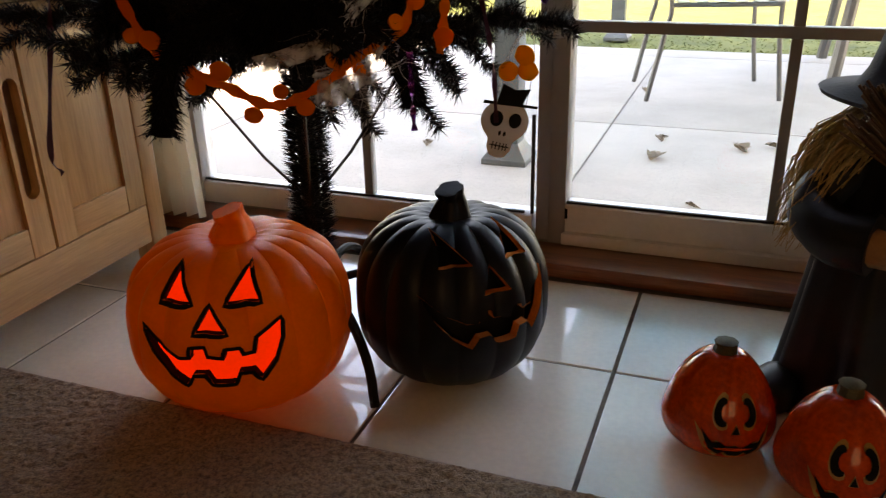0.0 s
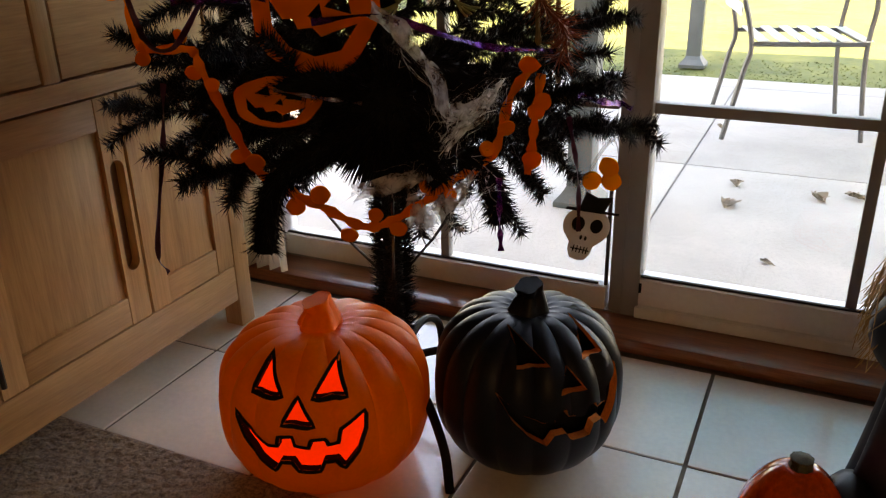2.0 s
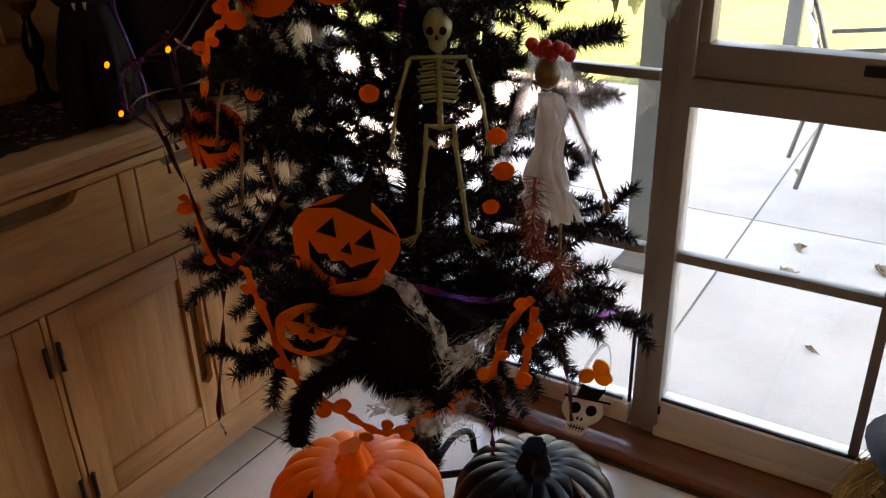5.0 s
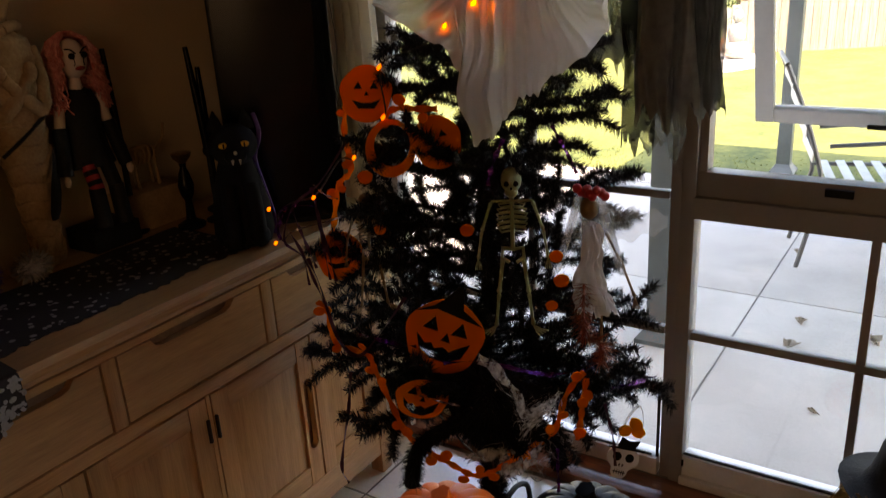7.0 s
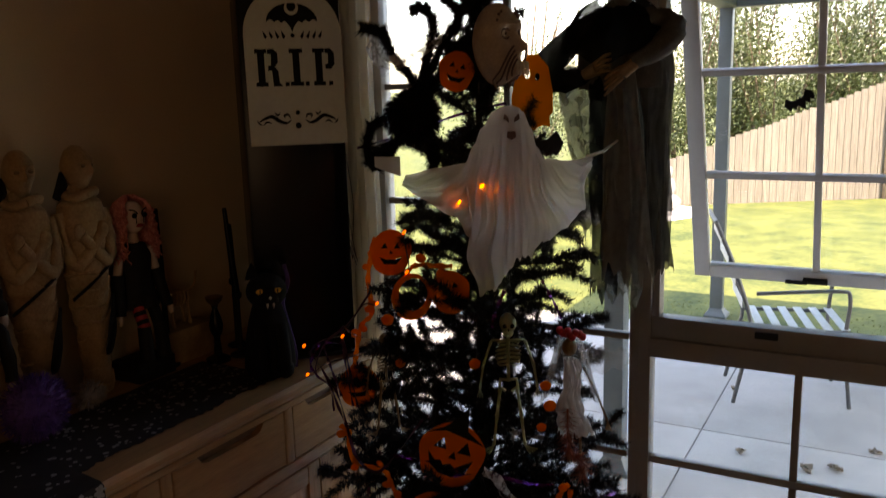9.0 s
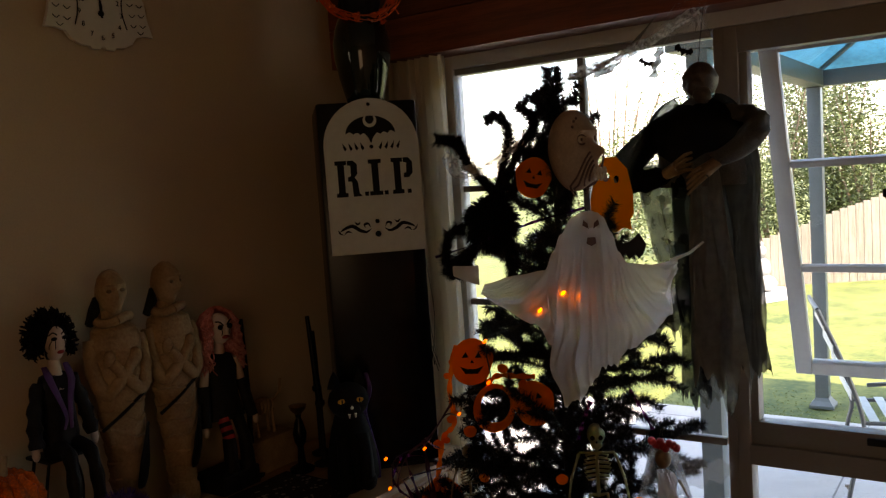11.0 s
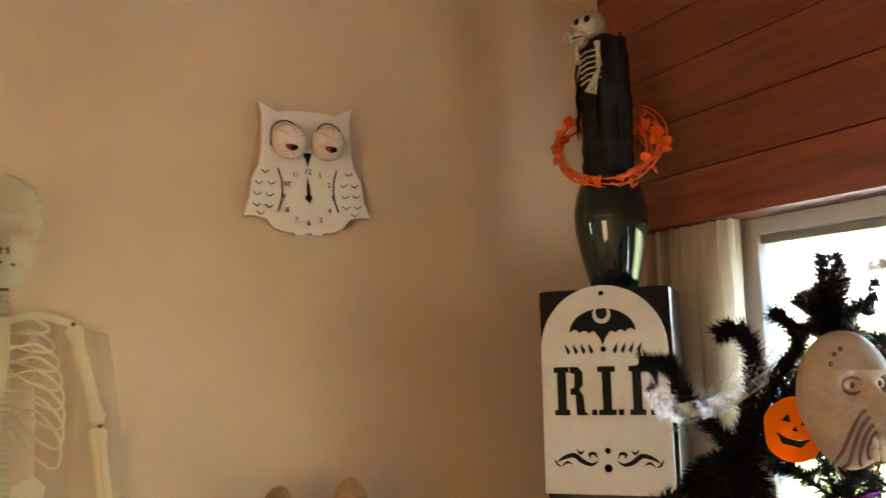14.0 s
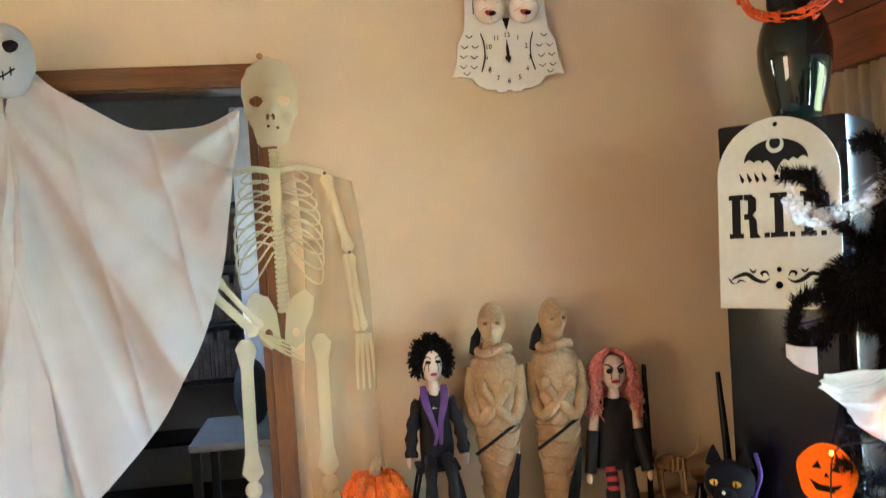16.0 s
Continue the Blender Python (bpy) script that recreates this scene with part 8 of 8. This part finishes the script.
def crumple(u, v):
    p = gourd(math.tau * u, v, 0.092, 0.258, 15, 0.34, 2.8)
    n_ = noise.noise(Vector(p) * 38) * 0.006 + noise.noise(Vector(p) * 90) * 0.003
    return Vector((p.x * 0.8, p.y, p.z)) * (1 + n_ / 0.09)
part("body", sheet(crumple, 110, 60, True), M["pumpkin_foil"], cp)
part("stem", tube([(0, 0, 0.246), (0.004, 0.004, 0.272), (0, 0.012, 0.290)], [0.016, 0.012, 0.009], 8), M["mummy"], cp)
part("eye", ball(0.016, 10, 8, None, Matrix.Translation((0.068, 0.036, 0.150)), (0.5, 1, 1)), M["teal"], cp)
part("eye", ball(0.012, 10, 8, None, Matrix.Translation((0.070, -0.030, 0.145)), (0.5, 1, 1)), M["ink"], cp)
for s in (-1, 1):
    part("black_side", ball(0.05, 12, 9, None, Matrix.Translation((-0.01, 0.066 * s, 0.13)), (0.8, 0.6, 1.8)), M["black_matt"], cp)

# plush cat
c1 = bmesh.new()
lathe([(0.070, 0.0), (0.082, 0.03), (0.078, 0.10), (0.060, 0.18), (0.046, 0.225), (0.03, 0.24)], 26, c1, Matrix.Diagonal((1.05, 0.85, 1, 1)))
ball(0.064, 20, 14, c1, Matrix.Translation((0, -0.012, 0.272)), (1.05, 0.85, 0.88))
ball(0.026, 12, 9, c1, Matrix.Translation((0, -0.062, 0.252)), (1.2, 0.7, 0.8))
for s in (-1, 1):
    lathe([(0.024, 0), (0.016, 0.026), (0.002, 0.052)], 8, c1, Matrix.Translation((0.042 * s, -0.006, 0.312)) @ Matrix.Diagonal((1, 0.5, 1, 1)))
    ball(0.034, 12, 8, c1, Matrix.Translation((0.036 * s, -0.062, 0.03)), (0.9, 1.2, 0.9))
    tube(curve_pts([(0.030 * s, -0.045, 0.17), (0.034 * s, -0.068, 0.10), (0.034 * s, -0.076, 0.03)], 8), 0.024, 8, c1)
c2 = bmesh.new()
tube(curve_pts([(0.066, 0.010, 0.345), (0.076, 0.012, 0.29), (0.056, 0.02, 0.225), (0.070, 0.022, 0.15), (0.088, 0.02, 0.06), (0.086, 0.015, 0.006)], 24), [0.010] * 25, 7, c2, 0.6)
c3 = bmesh.new()
for s in (-1, 1):
    ball(0.0105, 12, 8, c3, Matrix.Translation((0.028 * s, -0.0600, 0.281)), (1.3, 0.4, 0.75))
c4 = bmesh.new()
for s in (-1, 1):
    ball(0.004, 8, 6, c4, Matrix.Translation((0.028 * s, -0.0645, 0.281)), (0.6, 0.4, 1.8))
c5 = bmesh.new()
for s in (-1, 1):
    lathe([(0.0045, 0.010), (0.001, -0.004)], 6, c5, Matrix.Translation((0.010 * s, -0.081, 0.236)))
ball(0.005, 8, 6, c5, Matrix.Translation((0, -0.082, 0.264)))
cat = merged("plush_cat", [(c1, M["black_fur"]), (c2, M["purple_fur"]), (c3, M["yellow_eye"]), (c4, M["ink"]), (c5, M["tooth"])], "black plush cat with yellow eyes and purple edging", "toy", (0.418, -0.640, TOP + 0.003), 50)

cat.matrix_basis = cat.matrix_basis @ Matrix.Diagonal((0.82, 0.82, 0.87, 1))

# ---- on the wall ----
owl = thing("owl_clock", "white owl-shaped wall clock with bulging eyes", "clock", (0.016, -1.001, 2.195), 90)
half = [(0.0, 0.118), (0.045, 0.116), (0.070, 0.112), (0.088, 0.122), (0.112, 0.133), (0.104, 0.104), (0.108, 0.02), (0.112, -0.012), (0.130, -0.045), (0.136, -0.09), (0.150, -0.132), (0.126, -0.130), (0.098, -0.136), (0.084, -0.155), (0.060, -0.166), (0.036, -0.168), (0.032, -0.175), (0.008, -0.174), (0.006, -0.169), (0.0, -0.169)]
part("face", plate([(x, z) for x, z in half[::-1]] + [(-x, z) for x, z in half[1:-1]], (), 0.012), M["owl"], owl, smooth=False)
FY = -0.0072


def mark(pts, w, name="mark"):
    c = curve_pts([(x, FY, z) for x, z in pts], 14)
    bm = tube(c, w, 6)
    for v in bm.verts:
        v.co.y = max(FY - 0.0008, min(FY + 0.0008, v.co.y))
    part(name, bm, M["ink"], owl, smooth=False)


for s in (-1, 1):
    mark([(s * 0.016, 0.052), (s * 0.030, 0.084), (s * 0.056, 0.092), (s * 0.082, 0.074), (s * 0.086, 0.030)], 0.0014, "brow")
    mark([(s * 0.070, -0.020), (s * 0.062, -0.050), (s * 0.062, -0.085), (s * 0.072, -0.120)], 0.0016, "wing_line")
    for k, (x, z) in enumerate(((0.100, -0.028), (0.086, -0.055), (0.114, -0.055), (0.090, -0.082), (0.118, -0.080), (0.092, -0.108), (0.120, -0.106), (0.112, -0.124))):
        mark([(s * (x - 0.009), z + 0.003), (s * x, z - 0.003), (s * (x + 0.009), z + 0.004)], 0.0011, "feather_mark")
    eb = part("eyeball", ball(0.040, 22, 16, None, Matrix.Translation((0.046 * s, -0.022, 0.040))), M["eyeball"], owl, "veined plastic eyeball")
    part("red_patch", ball(0.0125, 12, 8, None, Matrix.Translation((0.046 * s - 0.004, -0.0560, 0.0215)) @ pose(0, 0, 0, -30, 0, 0), (1.2, 0.4, 1)), M["blood"], eb)
    part("pupil", ball(0.0085, 12, 8, None, Matrix.Translation((0.046 * s - 0.002, -0.0590, 0.0185)) @ pose(0, 0, 0, -30, 0, 0), (1.25, 0.45, 1)), M["ink"], eb)
    for k in range(5):
        a = radians(20 + 62 * k)
        pts = [Vector((0.046 * s, -0.022, 0.040)) + Vector((math.sin(t) * math.cos(a), -math.cos(t), math.sin(t) * math.sin(a) * 1.0)) * 0.0402 for t in (0.35, 0.7, 1.05)]
        part("vein", tube(curve_pts(pts, 6), 0.0006, 4), M["blood"], eb)
part("beak", plate([(-0.010, 0.018), (0.010, 0.018), (0.0, -0.014)], (), 0.002, m=Matrix.Translation((0, FY, 0))), M["ink"], owl, smooth=False)
for h in range(1, 13):
    a = radians(90 - 30 * h)
    me = text_mesh(str(h), 0.0175, 0.0006)
    me.materials.append(M["ink"])
    part("numeral", me, None, owl, m=Matrix.Translation((0.058 * math.cos(a), FY - 0.0002, -0.086 + 0.060 * math.sin(a))))
part("clock_pointer", plate([(-0.0025, -0.012), (0.0025, -0.012), (0.004, 0.02), (0.0, 0.048), (-0.004, 0.02)], (), 0.0015, m=Matrix.Translation((0, FY - 0.004, -0.086)) @ pose(0, 0, 0, 0, -3, 0)), M["ink"], owl, smooth=False)
part("pivot", lathe([(0.0075, 0), (0.0075, 0.004), (0.003, 0.006)], 14, m=Matrix.Translation((0, FY, -0.086)) @ pose(0, 0, 0, 90, 0, 0)), M["ink"], owl)
solid("wall_hook", ball(0.006, 8, 6, None, Matrix.Translation((0.004, -1.447, 1.616))), M["hinge"], "small dark screw hole in the wall", "screw")

# life-size plastic skeleton by the doorway: facing into the room
PB = M["pale_bone"]
big = thing("plastic_skeleton", "large cream plastic skeleton hung beside the doorway", "decoration", (0, 0, 0))


def S(y, z, x=0.036):
    return Vector((x, y, z))


def flatten(bm, x0=0.036, k=0.4):
    for v in bm.verts:
        v.co.x = x0 + (v.co.x - x0) * k
    return bm


SKULL_W = [(-1.0, 0.030), (-0.88, 0.040), (-0.62, 0.046), (-0.42, 0.056), (-0.25, 0.066), (-0.05, 0.066), (0.15, 0.070), (0.45, 0.069), (0.72, 0.056), (0.90, 0.036), (1.0, 0.004)]


def skull(u, v):
    z = -1 + 2 * v
    w = lerp_at(SKULL_W, z)
    t = -1 + 2 * u
    y = w * math.sin(t * math.pi / 2)
    zz = 0.112 * z
    x = 0.026 * math.cos(t * math.pi / 2) * math.sqrt(max(0.02, 1 - (z * 0.8) ** 2))
    x += 0.010 * math.exp(-((y / 0.010) ** 2 + ((zz + 0.030) / 0.022) ** 2))
    x += 0.006 * math.exp(-((zz - 0.030) / 0.010) ** 2) * math.exp(-(y / 0.05) ** 2)
    x += 0.007 * math.exp(-(((abs(y) - 0.044) / 0.014) ** 2 + ((zz + 0.030) / 0.012) ** 2))
    x -= 0.007 * math.exp(-(((abs(y) - 0.032) / 0.016) ** 2 + ((zz + 0.058) / 0.014) ** 2))
    x += 0.004 * math.exp(-((zz + 0.080) / 0.012) ** 2) * math.exp(-(y / 0.03) ** 2)
    for s in (-1, 1):
        x -= 0.010 * math.exp(-(((y - 0.033 * s) / 0.016) ** 2 + (zz / 0.012) ** 2))
    return Vector((0.036 + x, -1.620 + y, 2.017 + zz))


sm = sheet(skull, 60, 60)
gone = []
for f in sm.faces:
    c = f.calc_center_median() - Vector((0, -1.620, 2.017))
    if any(((c.y - 0.034 * s) / 0.0165) ** 2 + (c.z / 0.0125) ** 2 < 1 or ((c.y - 0.007 * s) / 0.0040) ** 2 + ((c.z + 0.040) / 0.007) ** 2 < 1 for s in (-1, 1)):
        gone.append(f)
bmesh.ops.delete(sm, geom=gone, context="FACES")
sk_head = part("skull", sm, PB, big)
for y, z in ((-1.627, 1.954), (-1.604, 1.949)):
    part("rivet", ball(0.0040, 8, 6, None, Matrix.Translation((0.064, y, z))), M["mask_dark"], sk_head)
# spine of single vertebrae, and the breastbone over it
for k in range(34):
    z = 1.900 - 0.0122 * k
    w = 0.0115 if k < 7 else 0.0150
    v_ = bx(bmesh.new(), 0.030, 0.040, -1.622 - w, -1.622 + w, z - 0.0085, z - 0.0002, 0.002)
    bx(v_, 0.032, 0.037, -1.622 - w * 0.75, -1.622 + w * 0.75, z - 0.0118, z - 0.0086)
    part("vertebra", v_, PB, big)
part("breastbone", plate([(-0.006, -0.150), (0.006, -0.150), (0.015, -0.06), (0.013, -0.02), (0.020, 0.0), (-0.020, 0.0), (-0.013, -0.02), (-0.015, -0.06)], (), 0.006, m=Matrix.Translation((0.047, -1.622, 1.848)) @ pose(0, 0, 0, 0, 0, 90)), PB, big)
for k in range(8):
    z = 1.838 - 0.026 * k
    w = 0.072 + 0.040 * math.sin(0.30 + k * 0.26)
    drop = 0.016 + 0.009 * k
    for s in (-1, 1):
        c = curve_pts([S(-1.622 + s * 0.014, z), S(-1.622 + s * w * 0.55, z + 0.010), S(-1.622 + s * w * 0.95, z - drop * 0.6), S(-1.622 + s * w * 0.92, z - drop * 1.3), S(-1.622 + s * w * 0.60, z - drop - 0.006), S(-1.622 + s * 0.016, z - 0.016)], 20)
        part("rib", flatten(tube(c, 0.0040, 6, None, 0.7)), PB, big)
for s in (-1, 1):
    part("collarbone", flatten(tube(curve_pts([S(-1.622, 1.842), S(-1.622 + s * 0.06, 1.852), S(-1.622 + s * 0.125, 1.834)], 8), 0.0085, 6)), PB, big)
wing = [(0.004, -0.070), (0.030, -0.085), (0.052, -0.070), (0.058, -0.040), (0.078, 0.000), (0.084, 0.040), (0.064, 0.062), (0.030, 0.048), (0.012, 0.010)]
for s in (-1, 1):
    w_ = [(s * x, z) for x, z in wing]
    hole_ = oval(s * 0.034, -0.045, 0.010, 0.013, 12)
    part("pelvis", plate(w_ if s > 0 else w_[::-1], [hole_], 0.007, m=Matrix.Translation((0.040, -1.628, 1.480)) @ pose(0, 0, 0, 0, 0, 90)), PB, big)


def limb(name, a, b, r, ends=1.7):
    bm = bmesh.new()
    bone(bm, a, b, r, ends, 8)
    ob = part(name, flatten(bm, a.x, 0.4), PB, big)
    return ob


upper = limb("arm_bone", S(-1.497, 1.832), S(-1.447, 1.630), 0.012, 1.5)
limb("arm_bone", S(-1.447, 1.626), S(-1.424, 1.425), 0.008)
limb("arm_bone", S(-1.460, 1.624), S(-1.440, 1.425), 0.006)
for y, z in ((-1.497, 1.832), (-1.447, 1.628)):
    part("rivet", ball(0.0046, 8, 6, None, Matrix.Translation((0.046, y, z))), M["mask_dark"], upper)
for f in range(4):
    part("finger", flatten(tube([S(-1.440 + 0.010 * f, 1.418), S(-1.446 + 0.014 * f, 1.345), S(-1.448 + 0.015 * f, 1.275)], [0.006, 0.005, 0.003], 5)), PB, big)
limb("arm_bone", S(-1.800, 1.560, 0.075), S(-1.690, 1.440, 0.062), 0.012)
limb("arm_bone", S(-1.778, 1.585, 0.075), S(-1.676, 1.456, 0.062), 0.008)
for f in range(4):
    part("finger", tube([S(-1.690 + 0.006 * f, 1.440 - 0.006 * f, 0.060), S(-1.640 + 0.004 * f, 1.425 - 0.012 * f, 0.060), S(-1.590 + 0.004 * f, 1.400 - 0.014 * f, 0.058)], [0.007, 0.006, 0.003], 5, None, 0.5), PB, big)
for y0, y1 in ((-1.722, -1.726), (-1.535, -1.536)):
    limb("thigh_bone", S(y0, 1.425), S(y1, 1.065), 0.0165)
    part("kneecap", ball(0.024, 12, 8, None, Matrix.Translation(S(y1, 1.043)), (0.3, 0.9, 1)), PB, big)
    limb("shin_bone", S(y1 - 0.006, 1.020), S(y1 + 0.010, 0.70), 0.013)
    limb("shin_bone", S(y1 + 0.016, 1.018), S(y1 + 0.030, 0.70), 0.007)
    part("foot", tube([S(y1 + 0.02, 0.70), S(y1 + 0.02, 0.66, 0.045), S(y1 + 0.03, 0.63, 0.070)], [0.018, 0.02, 0.01], 8, None, 0.6), PB, big)


def wrap(u, v):
    y = -1.575 + (0.145 + 0.055 * v) * u
    return (0.020 + 0.006 * math.sin(u * 15 + v * 3), y + 0.012 * math.sin(v * 6), 1.86 - 0.88 * v - 0.05 * u * (1 - v) + 0.02 * math.sin(u * 12) * v)
solid("gauze_wrap", sheet(wrap, 30, 40), M["gauze_cream"], "thin cream gauze hanging behind the skeleton", "cloth")

# white sheet ghost across the doorway
DT = [(0.0, (-2.200, 2.160)), (0.15, (-2.130, 2.070)), (0.5, (-1.930, 1.945)), (0.8, (-1.780, 1.958)), (1.0, (-1.694, 1.998))]
DB = [(0.0, (-2.330, 0.62)), (0.25, (-2.215, 0.98)), (0.45, (-2.080, 1.075)), (0.65, (-1.915, 1.250)), (0.82, (-1.785, 1.480)), (0.94, (-1.718, 1.78)), (1.0, (-1.692, 1.985))]
def two(keys_, u):
    for (a, va), (b, vb) in zip(keys_, keys_[1:]):
        if u <= b + 1e-9:
            f = (u - a) / (b - a)
            return (va[0] + (vb[0] - va[0]) * f, va[1] + (vb[1] - va[1]) * f)
    return keys_[-1][1]
def smooth_two(keys_, u):
    s = [two(keys_, max(0, min(1, u + d))) for d in (-0.06, -0.03, 0, 0.03, 0.06)]
    k = min(1, min(u, 1 - u) / 0.06)
    m_ = (sum(p[0] for p in s) / 5, sum(p[1] for p in s) / 5)
    c = two(keys_, u)
    return (c[0] + (m_[0] - c[0]) * k, c[1] + (m_[1] - c[1]) * k)
def drape(u, v):
    t, b = smooth_two(DT, u), smooth_two(DB, u)
    y, z = t[0] + (b[0] - t[0]) * v, t[1] + (b[1] - t[1]) * v
    dh, dk = math.hypot(y + 2.25, z - 2.12), math.hypot(y + 1.66, z - 2.03)
    ah, ak = math.atan2(2.16 - z, y + 2.30), math.atan2(2.03 - z, -1.64 - y)
    rad = 0.024 * math.sin(13 * ah + 1.0) * min(1, dh * 3) * math.exp(-dh / 0.9) + 0.005 * math.sin(31 * ah) * min(1, dh * 2)
    rad += 0.017 * ((1 - abs(math.sin(5.5 * ah + 0.4))) ** 3 + 0.6 * (1 - abs(math.sin(8.5 * ah + 2.0))) ** 3) * min(1, dh * 2) * math.exp(-dk * dk / 4)
    rad += (0.022 * math.sin(12 * ak) + 0.004 * math.sin(29 * ak)) * min(1, dk * 4) * math.exp(-dk / 0.35)
    rad += (0.010 * math.sin(26 * y + 5 * z + 1.2 * math.sin(4 * z)) + 0.012 * (1 - abs(math.sin(17 * y + 3.4 * z + 0.6))) ** 4) * min(1, dh * 2.2) * min(1, dk * 3)
    return (0.090 + rad + 0.035 * (1 - u) ** 2 + 0.03 * math.sin(math.pi * u) * v, y, z)
dg = thing("sheet_ghost", "white sheet ghost draped across the doorway", "decoration", (0, 0, 0))
part("sheet_cloth", sheet(drape, 140, 80), M["drape"], dg)
part("sheet_cloth", sheet(lambda u, v: (lambda p: (p[0], -4.43 - p[1], p[2]))(drape(u, v)), 90, 50), M["drape"], dg)
hd_ = part("head", ball(0.075, 24, 16, None, Matrix.Translation((0.125, -2.226, 2.175)), (0.85, 0.85, 1.15)), M["drape"], dg, "round white stuffed head")
for s in (-1, 1):
    part("eye", ball(0.017, 12, 8, None, Matrix.Translation((0.1800, -2.2265 + 0.029 * s, 2.195)) @ pose(0, 0, 0, 12 * s, 0, 0), (0.35, 1.25, 0.85)), M["ink"], hd_)
part("stitched_mouth", tube(curve_pts([(0.176, -2.263, 2.138), (0.187, -2.238, 2.126), (0.187, -2.214, 2.128), (0.178, -2.189, 2.146)], 12), 0.0022, 5), M["ink"], hd_)
for y, z, x in ((-2.251, 2.132, 0.184), (-2.231, 2.127, 0.1885), (-2.211, 2.129, 0.188), (-2.196, 2.139, 0.183)):
    part("stitch", tube([(x, y, z - 0.010), (x + 0.001, y, z + 0.010)], 0.0017, 5), M["ink"], hd_)
hd_.matrix_basis = Matrix.Translation((0, 0.018, -0.052))
solid("cloth_hook", ball(0.008, 8, 6, None, Matrix.Translation((0.026, -1.640, 2.135))), M["tan"], "small hook on the door trim", "hook")


# ---- floor tiles, last ----
floor = bpy.data.objects["floor"]
tile_mesh = bpy.data.meshes.new("tile")
tb_ = box(-0.1565, 0.1565, -0.1520, 0.1520, -0.0038, 0.0, 0.0016)
tb_.to_mesh(tile_mesh)
tb_.free()
tile_mesh.materials.append(M["tile"])
for row in range(2):
    for col in range(-1, 12):
        part("tile", tile_mesh, None, floor, m=pose(0.52 + 0.3195 * col + 0.16, -0.118 - 0.310 * row - 0.155, 0.0))
